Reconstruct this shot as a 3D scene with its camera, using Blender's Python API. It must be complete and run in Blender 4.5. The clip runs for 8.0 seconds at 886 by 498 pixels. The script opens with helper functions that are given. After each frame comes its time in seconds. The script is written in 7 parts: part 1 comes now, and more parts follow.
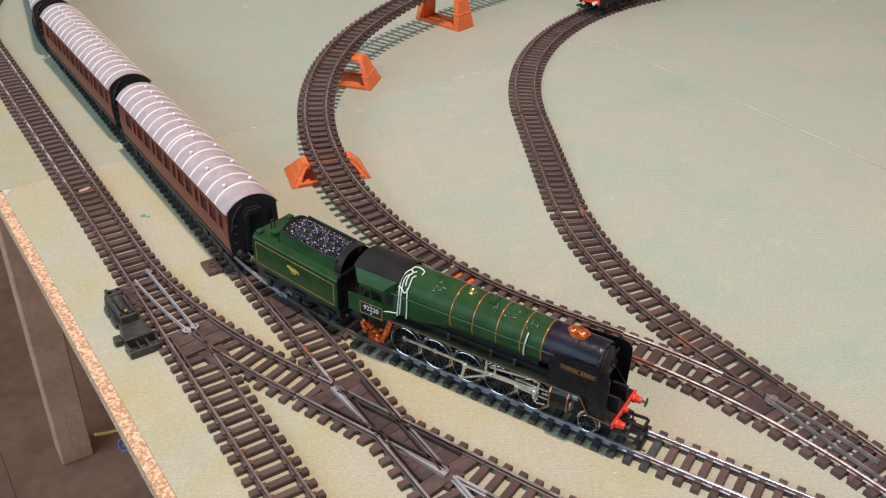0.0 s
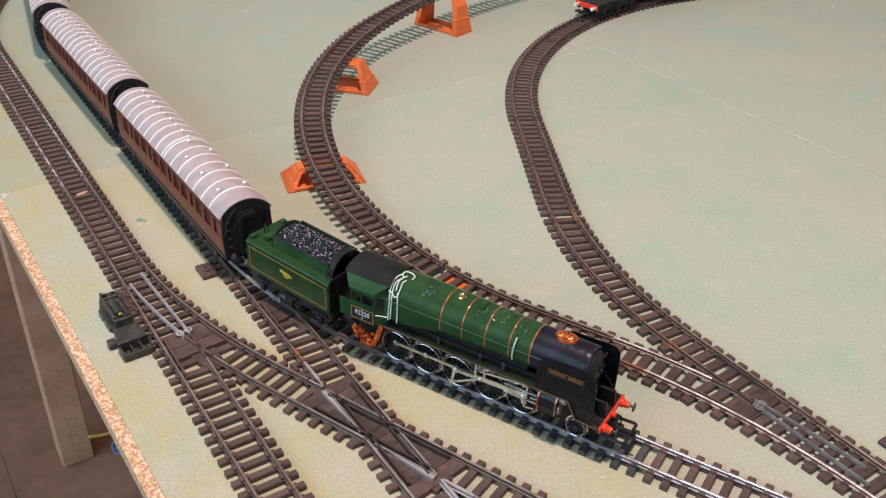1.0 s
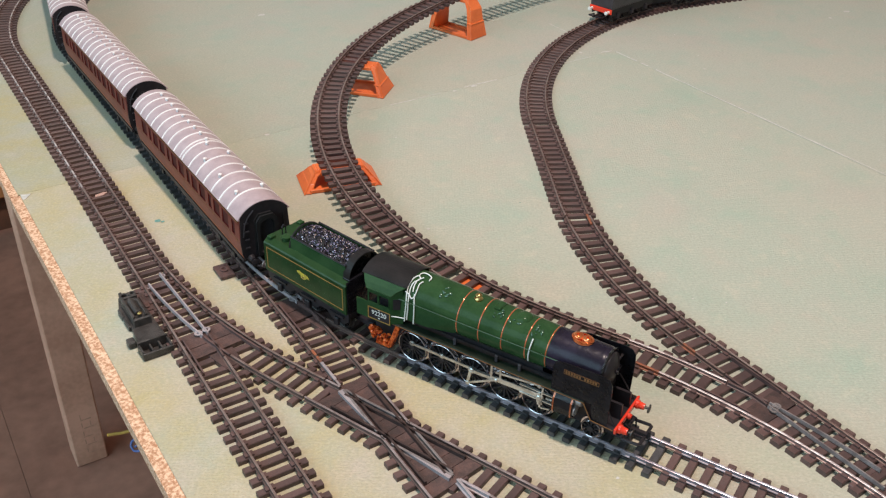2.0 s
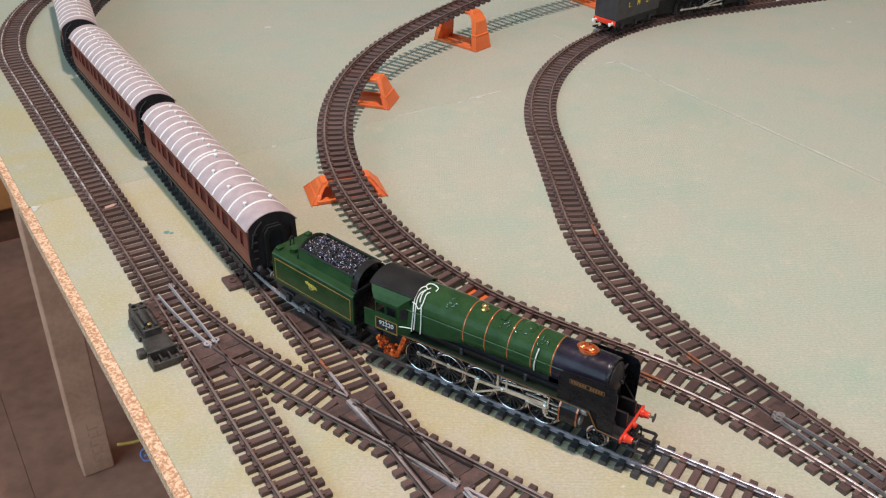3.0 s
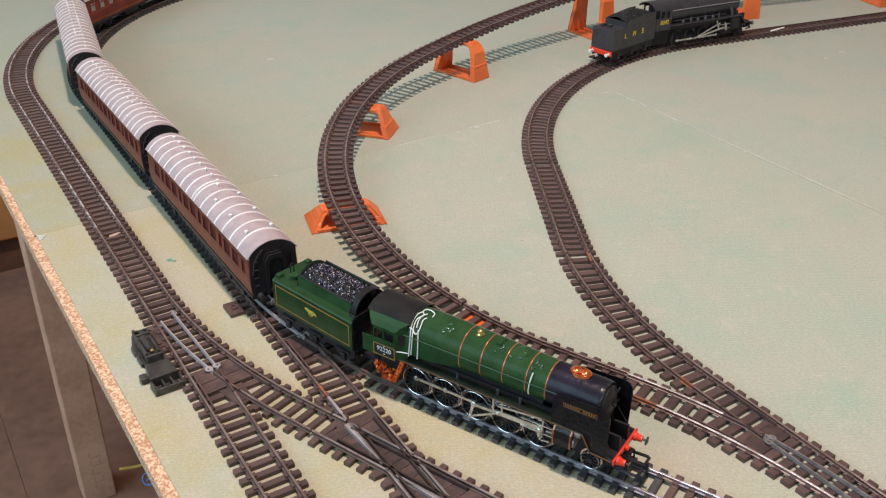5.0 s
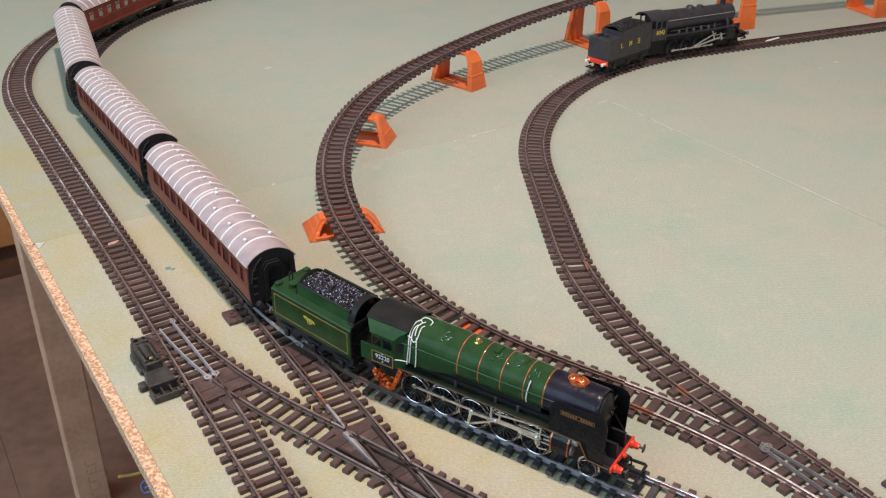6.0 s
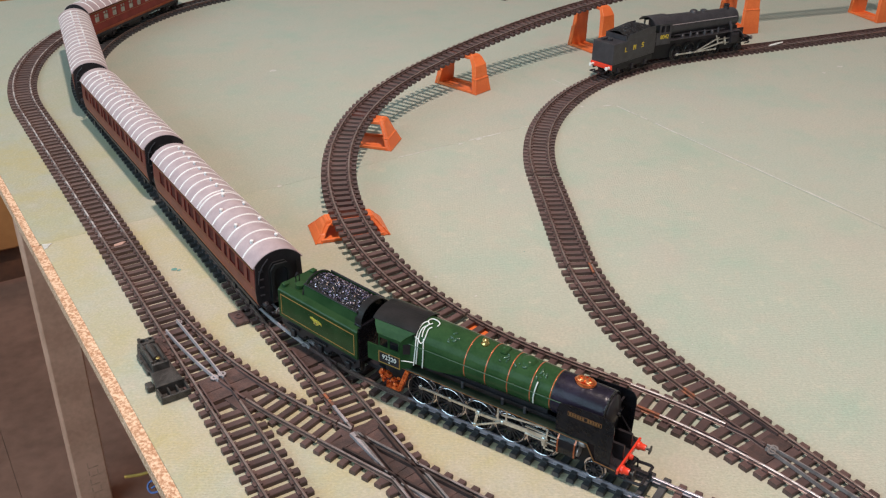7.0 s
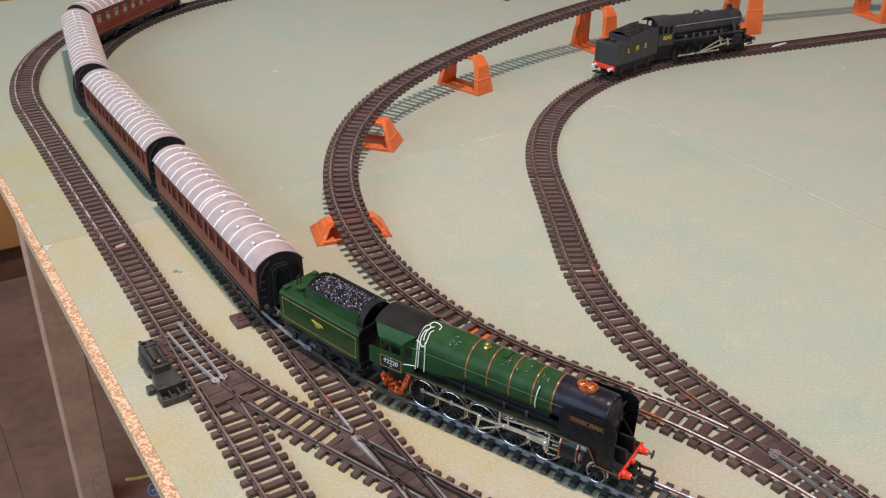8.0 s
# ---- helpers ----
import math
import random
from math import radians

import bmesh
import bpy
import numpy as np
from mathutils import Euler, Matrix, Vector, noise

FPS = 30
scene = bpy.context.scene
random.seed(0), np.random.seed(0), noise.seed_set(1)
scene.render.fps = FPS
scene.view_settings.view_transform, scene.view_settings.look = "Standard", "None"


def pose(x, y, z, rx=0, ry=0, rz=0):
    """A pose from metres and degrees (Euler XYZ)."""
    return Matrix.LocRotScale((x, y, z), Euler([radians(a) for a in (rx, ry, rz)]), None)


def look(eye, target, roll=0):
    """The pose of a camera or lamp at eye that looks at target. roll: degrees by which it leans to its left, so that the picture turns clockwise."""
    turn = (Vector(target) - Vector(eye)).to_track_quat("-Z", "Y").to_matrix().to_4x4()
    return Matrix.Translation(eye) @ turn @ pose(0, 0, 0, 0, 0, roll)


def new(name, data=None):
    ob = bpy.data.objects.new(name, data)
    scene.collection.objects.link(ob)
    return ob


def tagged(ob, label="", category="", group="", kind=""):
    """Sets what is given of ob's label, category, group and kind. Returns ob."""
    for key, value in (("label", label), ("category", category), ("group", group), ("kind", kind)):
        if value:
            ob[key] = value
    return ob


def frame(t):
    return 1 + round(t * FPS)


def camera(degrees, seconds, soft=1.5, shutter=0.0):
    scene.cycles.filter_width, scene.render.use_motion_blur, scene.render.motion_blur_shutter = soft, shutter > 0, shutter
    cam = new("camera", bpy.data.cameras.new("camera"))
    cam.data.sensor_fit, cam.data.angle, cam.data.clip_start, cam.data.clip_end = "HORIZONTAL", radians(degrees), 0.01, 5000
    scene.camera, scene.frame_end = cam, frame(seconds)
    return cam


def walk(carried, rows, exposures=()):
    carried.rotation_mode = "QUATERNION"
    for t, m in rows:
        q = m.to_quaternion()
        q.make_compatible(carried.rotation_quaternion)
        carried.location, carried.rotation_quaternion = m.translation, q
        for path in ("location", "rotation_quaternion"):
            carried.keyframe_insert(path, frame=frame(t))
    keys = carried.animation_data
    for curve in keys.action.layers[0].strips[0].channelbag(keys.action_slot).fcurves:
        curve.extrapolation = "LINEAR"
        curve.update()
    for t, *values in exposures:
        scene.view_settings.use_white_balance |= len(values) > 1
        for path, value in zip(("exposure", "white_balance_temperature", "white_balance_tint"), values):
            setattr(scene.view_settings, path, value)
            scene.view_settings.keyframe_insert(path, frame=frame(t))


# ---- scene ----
cam = camera(50.87, 8.0, soft=1.24)
PATH = [
    (0, (0.00798, 0.02235, 0.34188), (0.48106, 0.72054, -0.19545), 1.542),
    (0.5, (0.01231, 0.01930, 0.34377), (0.48238, 0.72050, -0.19228), 1.436),
    (1, (0.01309, 0.01565, 0.34479), (0.48267, 0.71857, -0.18944), 1.516),
    (1.5, (0.01060, 0.01444, 0.34556), (0.47537, 0.72129, -0.18767), 1.519),
    (3, (0.00438, 0.01096, 0.35017), (0.46438, 0.72835, -0.17303), 1.098),
    (3.5, (0.00263, 0.00461, 0.35428), (0.46341, 0.72591, -0.16284), 1.006),
    (4, (0.00258, 0.00171, 0.35402), (0.46408, 0.72696, -0.15689), 0.893),
    (4.5, (0.00018, 0.00002, 0.35619), (0.46340, 0.72896, -0.14789), 0.905),
    (5, (0.00194, -0.00016, 0.35557), (0.46697, 0.73238, -0.14154), 0.810),
    (6.5, (-0.00312, -0.00241, 0.35807), (0.46934, 0.73200, -0.12918), 1.127),
    (7, (-0.00506, -0.00157, 0.35659), (0.46663, 0.73459, -0.12877), 1.188),
    (7.5, (-0.00539, -0.00185, 0.35891), (0.46566, 0.73472, -0.12646), 1.150),
    (8, (-0.00360, 0.00053, 0.35793), (0.46587, 0.73748, -0.12840), 1.208),
]
walk(cam, [(t, look(eye, target, roll)) for t, eye, target, roll in PATH])


# ---- world and lights ----
world = bpy.data.worlds.new("room_air")
world.use_nodes = True
world.node_tree.nodes["Background"].inputs[0].default_value = (0.72, 0.82, 1.0, 1)
world.node_tree.nodes["Background"].inputs[1].default_value = 0.8
scene.world = world


def area_lamp(name, place, target, sx, sy, watts, colour):
    data = bpy.data.lights.new(name, "AREA")
    data.shape, data.size, data.size_y, data.energy, data.color = "RECTANGLE", sx, sy, watts, colour
    ob = new(name, data)
    ob.matrix_world = look(place, target)
    return ob


area_lamp("ceiling_lamp_light", (0.235, 0.29, 1.66), (0.50, 0.56, 0.0), 0.09, 0.09, 28.2, (1.0, 0.832, 0.735))
# cool fill through an assumed window; no window is in view
area_lamp("window_light", (-1.69, 0.40, 1.06), (0.2, 0.50, 0.1), 3.0, 1.15, 37, (0.50, 0.86, 1.0))


# ---- materials ----
def material(name, base, rough=0.6, metal=0.0, second=None, scale=60.0, mix=0.5, bump=0.0, bump_scale=None, spec=0.5, coat=0.0, jitter=0.0):
    """A surface of two colours mixed by noise at two scales, with fine relief."""
    m = bpy.data.materials.new(name)
    m.use_nodes = True
    nt = m.node_tree
    b = nt.nodes["Principled BSDF"]
    b.inputs["Roughness"].default_value, b.inputs["Metallic"].default_value = rough, metal
    b.inputs["Specular IOR Level"].default_value, b.inputs["Coat Weight"].default_value = spec, coat
    b.inputs["Coat Roughness"].default_value = 0.08
    co = nt.nodes.new("ShaderNodeTexCoord")

    def tex(s, detail=4.0):
        n = nt.nodes.new("ShaderNodeTexNoise")
        n.inputs["Scale"].default_value, n.inputs["Detail"].default_value = s, detail
        nt.links.new(co.outputs["Object"], n.inputs["Vector"])
        return n

    second = second or tuple(c * 0.7 for c in base)
    big, fine = tex(scale), tex(scale * 9)
    add = nt.nodes.new("ShaderNodeMath")
    add.operation = "MULTIPLY_ADD"
    nt.links.new(fine.outputs["Fac"], add.inputs[0])
    add.inputs[1].default_value = 0.45
    nt.links.new(big.outputs["Fac"], add.inputs[2])
    ramp = nt.nodes.new("ShaderNodeMapRange")
    nt.links.new(add.outputs[0], ramp.inputs[0])
    ramp.inputs[1].default_value, ramp.inputs[2].default_value = 0.72 - mix * 0.3, 0.72 + mix * 0.3
    mixn = nt.nodes.new("ShaderNodeMix")
    mixn.data_type = "RGBA"
    nt.links.new(ramp.outputs[0], mixn.inputs[0])
    mixn.inputs[6].default_value, mixn.inputs[7].default_value = (*base, 1), (*second, 1)
    out = mixn.outputs[2]
    if jitter:
        info = nt.nodes.new("ShaderNodeObjectInfo")
        hsv = nt.nodes.new("ShaderNodeHueSaturation")
        mr = nt.nodes.new("ShaderNodeMapRange")
        nt.links.new(info.outputs["Random"], mr.inputs[0])
        mr.inputs[3].default_value, mr.inputs[4].default_value = 1 - jitter, 1 + jitter
        nt.links.new(mr.outputs[0], hsv.inputs["Value"])
        nt.links.new(out, hsv.inputs["Color"])
        out = hsv.outputs[0]
    nt.links.new(out, b.inputs["Base Color"])
    if bump:
        bn = nt.nodes.new("ShaderNodeBump")
        bt = tex(bump_scale or scale * 20, 3)
        bn.inputs["Strength"].default_value, bn.inputs["Distance"].default_value = bump, 0.0006
        nt.links.new(bt.outputs["Fac"], bn.inputs["Height"])
        nt.links.new(bn.outputs[0], b.inputs["Normal"])
    return m


M_CHIP = material("chipboard", (0.86, 0.58, 0.41), 0.9, second=(0.46, 0.22, 0.12), scale=560, mix=0.35, bump=1.0, bump_scale=900)
M_TIMBER = material("leg_timber", (0.78, 0.475, 0.350), 0.8, second=(0.60, 0.345, 0.245), scale=14, bump=0.25)
M_FLOOR = material("dark_floorboards", (0.44, 0.212, 0.150), 0.7, second=(0.28, 0.132, 0.093), scale=5, bump=0.2)
M_WALL = material("plain_wall", (0.74, 0.72, 0.69), 0.9, second=(0.70, 0.68, 0.65), scale=3)
M_SLEEPER = material("brown_plastic", (0.118, 0.065, 0.060), 0.5, second=(0.078, 0.045, 0.044), scale=120, bump=0.15, jitter=0.2)
M_SLEEPER_BLACK = material("black_plastic_sleeper", (0.068, 0.062, 0.067), 0.5, second=(0.037, 0.034, 0.038), scale=160, jitter=0.22, bump=0.15)
M_RAIL = material("tarnished_rail", (0.17, 0.105, 0.09), 0.45, 0.3, second=(0.10, 0.062, 0.055), scale=90)
M_RAIL_BRIGHT = material("bright_rail", (0.34, 0.24, 0.23), 0.35, 0.4, second=(0.17, 0.105, 0.095), scale=90)
M_STEEL = material("nickel_blade", (0.46, 0.385, 0.405), 0.45, 0.2, second=(0.33, 0.28, 0.295), scale=110)
# paler than the tarnished rail, for daylight reflected along it
M_RAIL_PALE = material("pale_rail", (0.36, 0.28, 0.27), 0.4, 0.4, second=(0.24, 0.17, 0.16), scale=90)
M_RAIL_CROSS = material("crossing_rail", (0.15, 0.095, 0.085), 0.45, 0.3, second=(0.09, 0.058, 0.052), scale=90)
M_HEAD = material("tarnished_rail_head", (0.41, 0.305, 0.285), 0.34, 0.65, second=(0.26, 0.17, 0.15), scale=60)
# polished heads; their pale patches also paint in reflections and glints
M_HEAD_BRIGHT = material("bright_glint_head", (0.95, 0.86, 0.88), 0.26, 0.4, second=(0.55, 0.44, 0.44), scale=130, mix=0.3)
M_HEAD_WORN_GLINT = material("patchy_worn_glint_head", (0.78, 0.70, 0.70), 0.3, 0.55, second=(0.30, 0.21, 0.20), scale=120, mix=0.2)
M_HEAD_LAVENDER = material("lavender_rail_head", (0.72, 0.66, 0.76), 0.3, 0.5, second=(0.36, 0.30, 0.34), scale=110, mix=0.25)
M_HEAD_GREY = material("grey_crossing_head", (0.40, 0.33, 0.335), 0.4, 0.4, second=(0.22, 0.16, 0.155), scale=70)
M_PLATE = material("crossing_plate_brown", (0.105, 0.056, 0.050), 0.55, second=(0.052, 0.031, 0.030), scale=150, bump=0.5, bump_scale=700, jitter=0.22)
M_CHECK = material("dark_brown_check_rail", (0.060, 0.034, 0.031), 0.45, second=(0.036, 0.021, 0.020), scale=140)
M_STEEL_DULL = material("dull_steel", (0.33, 0.29, 0.29), 0.42, 0.45, second=(0.21, 0.175, 0.175), scale=110)
M_BLACK = material("satin_black", (0.031, 0.0265, 0.0305), 0.36, second=(0.021, 0.0180, 0.0210), scale=60, spec=0.15, bump=0.05, bump_scale=200)
M_GREEN = material("loco_green", (0.031, 0.070, 0.0275), 0.13, second=(0.0215, 0.053, 0.0205), scale=90, bump=0.16, bump_scale=300, spec=0.07)
# paler gloss green for bumps that stand in for boiler highlights
M_GLINT_GREEN = material("glossy_green_glint", (0.060, 0.120, 0.075), 0.14, second=(0.030, 0.08, 0.045), scale=300, spec=1.0, metal=0.25)
M_MOTOR = material("grubby_black_plastic", (0.026, 0.022, 0.021), 0.34, second=(0.070, 0.060, 0.057), scale=170, bump=0.6, spec=0.5)
M_ORANGE = material("orange_plastic", (0.82, 0.185, 0.05), 0.40, second=(0.70, 0.14, 0.036), scale=50)
M_MAROON = material("coach_maroon", (0.200, 0.030, 0.024), 0.35, second=(0.140, 0.021, 0.018), scale=80, spec=0.15, bump=0.06, bump_scale=250)
M_ROOF = material("coach_roof", (0.468, 0.358, 0.380), 0.33, second=(0.388, 0.293, 0.316), scale=120, bump=0.12, bump_scale=500)

M_FILLER = material("pale_filler", (0.60, 0.575, 0.55), 0.9, second=(0.47, 0.445, 0.42), scale=300)
M_TEAL = material("teal_paint", (0.16, 0.34, 0.30), 0.7, scale=300)
M_WOOD_ORANGE = material("orange_wood", (0.45, 0.20, 0.07), 0.6, second=(0.36, 0.15, 0.05), scale=6)
M_WOOD_DARK = material("red_brown_wood", (0.16, 0.065, 0.035), 0.7, second=(0.09, 0.04, 0.025), scale=9)
M_BLACK_DUSTY = material("dusty_black", (0.046, 0.042, 0.049), 0.40, second=(0.030, 0.026, 0.032), scale=120, bump=0.2, spec=0.45)
M_ROOF_BLACK = material("cab_roof_black", (0.021, 0.0182, 0.0195), 0.42, second=(0.0125, 0.0115, 0.012), scale=70, bump=0.1, spec=0.18)
M_RUBBER = material("rubber_black", (0.019, 0.018, 0.0195), 0.6, scale=80, spec=0.25)
M_LINING = material("copper_lining", (0.62, 0.18, 0.075), 0.22, 0.4, coat=1.0, second=(0.46, 0.11, 0.04), scale=120)
M_LINING_GOLD = material("gold_lining", (0.36, 0.19, 0.045), 0.45, second=(0.27, 0.13, 0.03), scale=120)
M_LINING_DARK = material("dull_gold_lining", (0.24, 0.10, 0.03), 0.45, scale=120)
M_WHITE = material("white_paint", (0.80, 0.80, 0.78), 0.45, second=(0.70, 0.70, 0.68), scale=100)
M_RIB = material("rib_white", (0.86, 0.82, 0.82), 0.4, second=(0.74, 0.69, 0.70), scale=100)
M_CREST = material("crest_yellow", (0.66, 0.53, 0.06), 0.4, second=(0.36, 0.25, 0.04), scale=700, mix=0.3)
M_YELLOW = material("yellow_paint", (0.72, 0.52, 0.04), 0.5, scale=100)
M_RED = material("signal_red", (0.88, 0.06, 0.026), 0.26, second=(0.74, 0.045, 0.022), scale=120)
M_COPPER = material("polished_copper", (1.0, 0.36, 0.15), 0.17, 0.85, second=(0.80, 0.17, 0.05), scale=300)
M_ORANGE_COPPER = material("orange_copper_paint", (1.0, 0.20, 0.045), 0.16, 0.35, second=(0.42, 0.05, 0.012), scale=420, mix=0.3)
M_BRASS = material("polished_brass", (0.76, 0.52, 0.20), 0.22, 1.0, scale=120)
M_WHEEL_RIM = material("wheel_rim", (0.62, 0.55, 0.57), 0.14, 0.9, second=(0.32, 0.28, 0.29), scale=160)
M_WHEEL_DARK = material("blackened_tyre", (0.06, 0.052, 0.05), 0.4, 0.5, scale=120)
M_ROD = material("nickel_rod", (0.66, 0.63, 0.61), 0.26, 0.7, second=(0.40, 0.37, 0.34), scale=200)
M_PANE = material("dark_pane", (0.085, 0.016, 0.017), 0.5, second=(0.06, 0.012, 0.012), scale=60, spec=0.12)
# pale grey stands in for the reflection in the glass
M_PANE_PALE = material("pale_pane", (0.30, 0.30, 0.26), 0.25, second=(0.20, 0.19, 0.165), scale=120)
M_RUST = material("rust_red", (0.34, 0.105, 0.05), 0.55, second=(0.15, 0.065, 0.045), scale=300, mix=0.4)
M_COACH_INSIDE = material("coach_inside", (0.10, 0.05, 0.04), 0.8, scale=60)
M_WIRE_YELLOW = material("yellow_wire", (0.52, 0.31, 0.06), 0.5, scale=100)
M_WIRE_BLUE = material("blue_wire", (0.13, 0.20, 0.50), 0.35, scale=100)

M_RAIL_GREY = material("grey_rail", (0.34, 0.30, 0.345), 0.5, 0.3, second=(0.21, 0.175, 0.20), scale=90)
# maroon warmed to orange brown for light bounced up from the table
M_BOUNCE_TAN = material("coach_bounce_tan", (0.37, 0.095, 0.037), 0.45, second=(0.27, 0.060, 0.025), scale=90, spec=0.2)
M_SMOKEBOX = material("smokebox_black", (0.023, 0.018, 0.033), 0.27, second=(0.013, 0.010, 0.018), scale=90, spec=0.17, bump=0.30, bump_scale=340)
M_GREEN_TANK = material("tender_green", (0.024, 0.055, 0.020), 0.12, second=(0.017, 0.042, 0.015), scale=110, bump=0.22, bump_scale=260, spec=0.12)
M_PLATE_GREEN = material("plate_dark_green", (0.020, 0.026, 0.018), 0.3, second=(0.012, 0.016, 0.011), scale=120, spec=0.2, bump=0.12, bump_scale=300)
M_RAIL_GREEN = material("pale_green_wire", (0.034, 0.074, 0.027), 0.3, second=(0.024, 0.055, 0.02), scale=120)
M_DEFLECTOR = material("glossy_black_plate", (0.0135, 0.0125, 0.0160), 0.20, second=(0.0070, 0.0065, 0.0085), scale=160, spec=0.24, bump=0.55, bump_scale=420)
# the paler patches stand in for crinkled highlights round the door rim
M_RING = material("crinkle_glint_ring", (0.055, 0.055, 0.062), 0.2, 0.4, second=(0.012, 0.011, 0.013), scale=420, mix=0.2, bump=0.7, bump_scale=600)
M_CRUMB = material("pale_pink_paper", (0.55, 0.33, 0.27), 0.8, scale=200)
M_PENCIL = material("pencil_smudge", (0.52, 0.32, 0.235), 0.9, second=(0.66, 0.40, 0.295), scale=160)


def coal_material():
    """Crushed coal: each lump its own shade, most of them near black, the pale ones painted as glints."""
    m = bpy.data.materials.new("glint_coal")
    m.use_nodes = True
    nt = m.node_tree
    b = nt.nodes["Principled BSDF"]
    geo, ramp = nt.nodes.new("ShaderNodeNewGeometry"), nt.nodes.new("ShaderNodeValToRGB")
    nt.links.new(geo.outputs["Random Per Island"], ramp.inputs[0])
    ramp.color_ramp.interpolation = "CONSTANT"
    stops = ((0.0, (0.009, 0.008, 0.010)), (0.48, (0.040, 0.033, 0.050)), (0.70, (0.13, 0.105, 0.17)), (0.83, (0.34, 0.28, 0.42)), (0.915, (0.74, 0.55, 0.50)), (0.955, (0.80, 0.80, 1.0)))
    while len(ramp.color_ramp.elements) < len(stops):
        ramp.color_ramp.elements.new(0.5)
    for e, (p, c) in zip(ramp.color_ramp.elements, stops):
        e.position, e.color = p, (*c, 1)
    nt.links.new(ramp.outputs[0], b.inputs["Base Color"])
    b.inputs["Roughness"].default_value, b.inputs["Metallic"].default_value = 0.2, 0.35
    return m


M_COAL = coal_material()


def cover_material(name, near_tone, far_tone, stain, stain_amount, weave, slant, turn_from, turn_to):
    """Painted hessian-like cover: two tones that run into each other, the far one raised for the light there, mottled
    at several scales, stained along the tracks, with a fine weave in relief.
    """
    m = bpy.data.materials.new(name)
    m.use_nodes = True
    nt = m.node_tree
    b = nt.nodes["Principled BSDF"]
    b.inputs["Roughness"].default_value, b.inputs["Specular IOR Level"].default_value = 0.75, 0.28
    co = nt.nodes.new("ShaderNodeTexCoord")

    def tex(scale, detail=4.0, rough=0.55):
        n = nt.nodes.new("ShaderNodeTexNoise")
        n.inputs["Scale"].default_value, n.inputs["Detail"].default_value, n.inputs["Roughness"].default_value = scale, detail, rough
        nt.links.new(co.outputs["Object"], n.inputs["Vector"])
        return n.outputs["Fac"]

    def span(x, a, c, lo=0.0, hi=1.0):
        n = nt.nodes.new("ShaderNodeMapRange")
        nt.links.new(x, n.inputs[0])
        for k, v in zip((1, 2, 3, 4), (a, c, lo, hi)):
            n.inputs[k].default_value = v
        return n.outputs[0]

    def mixed(fac, a, c, how="MIX"):
        n = nt.nodes.new("ShaderNodeMix")
        n.data_type, n.blend_type = "RGBA", how
        nt.links.new(fac, n.inputs[0])
        for k, v in ((6, a), (7, c)):
            if isinstance(v, tuple):
                n.inputs[k].default_value = (*v, 1)
            else:
                nt.links.new(v, n.inputs[k])
        return n.outputs[2]

    def times(a, c):
        n = nt.nodes.new("ShaderNodeMath")
        n.operation = "MULTIPLY"
        nt.links.new(a, n.inputs[0])
        if isinstance(c, float):
            n.inputs[1].default_value = c
        else:
            nt.links.new(c, n.inputs[1])
        return n.outputs[0]

    def plus(a, c, k):
        n = nt.nodes.new("ShaderNodeMath")
        n.operation = "MULTIPLY_ADD"
        nt.links.new(c, n.inputs[0])
        n.inputs[1].default_value = k
        nt.links.new(a, n.inputs[2])
        return n.outputs[0]

    xyz = nt.nodes.new("ShaderNodeSeparateXYZ")
    nt.links.new(co.outputs["Object"], xyz.inputs[0])
    patches, clouds, drift = tex(4.5, 5), tex(11, 5, 0.6), tex(7.3, 5, 0.6)
    tones = []
    for beige, sage, teal in (near_tone, far_tone):
        c = mixed(span(patches, 0.36, 0.64), beige, sage)
        c = mixed(times(span(clouds, 0.50, 0.68), 0.75), c, teal)
        tones.append(mixed(times(span(drift, 0.54, 0.70), 0.6), c, tuple(v * k for v, k in zip(beige, (1.04, 0.93, 0.97)))))
    blots = tex(26, 5, 0.62)
    tones = [mixed(times(span(blots, 0.55, 0.70), 0.5), mixed(times(span(blots, 0.46, 0.32), 0.45), c, tuple(v * k for v, k in zip(coat[0], (1.06, 0.96, 0.96)))), tuple(v * k for v, k in zip(coat[2], (0.93, 1.0, 0.99)))) for c, coat in zip(tones, (near_tone, far_tone))]
    # far tone: greener paint with brighter, cooler far light put into its colour
    reach = plus(plus(plus(xyz.outputs["X"], xyz.outputs["Y"], slant), patches, 0.5), clouds, 0.3)
    col = mixed(span(reach, turn_from, turn_to), tones[0], tones[1])
    near_tracks = span(plus(xyz.outputs["X"], xyz.outputs["Y"], 0.2), 0.28, 0.42, 1.0, 0.0)
    col = mixed(times(times(span(tex(13, 6, 0.68), 0.40, 0.64), near_tracks), stain_amount), col, stain)
    beige, sage, teal = near_tone
    col = mixed(times(span(tex(55, 4, 0.6), 0.56, 0.76), 0.45), col, tuple(c * 1.2 for c in beige))
    col = mixed(times(span(tex(90, 3), 0.58, 0.74), 0.22), col, tuple(c * 0.9 for c in teal))
    squeeze = nt.nodes.new("ShaderNodeMapping")
    squeeze.vector_type = "TEXTURE"
    squeeze.inputs["Rotation"].default_value, squeeze.inputs["Scale"].default_value = (0, 0, radians(-32)), (1.3, 1.0, 1.0)
    nt.links.new(co.outputs["Object"], squeeze.inputs["Vector"])
    threads = nt.nodes.new("ShaderNodeTexNoise")
    threads.inputs["Scale"].default_value, threads.inputs["Detail"].default_value, threads.inputs["Roughness"].default_value = 620, 3.0, 0.6
    nt.links.new(squeeze.outputs[0], threads.inputs["Vector"])
    col = mixed(times(span(threads.outputs["Fac"], 0.44, 0.64), 0.34), col, tuple(c * 0.74 for c in sage))
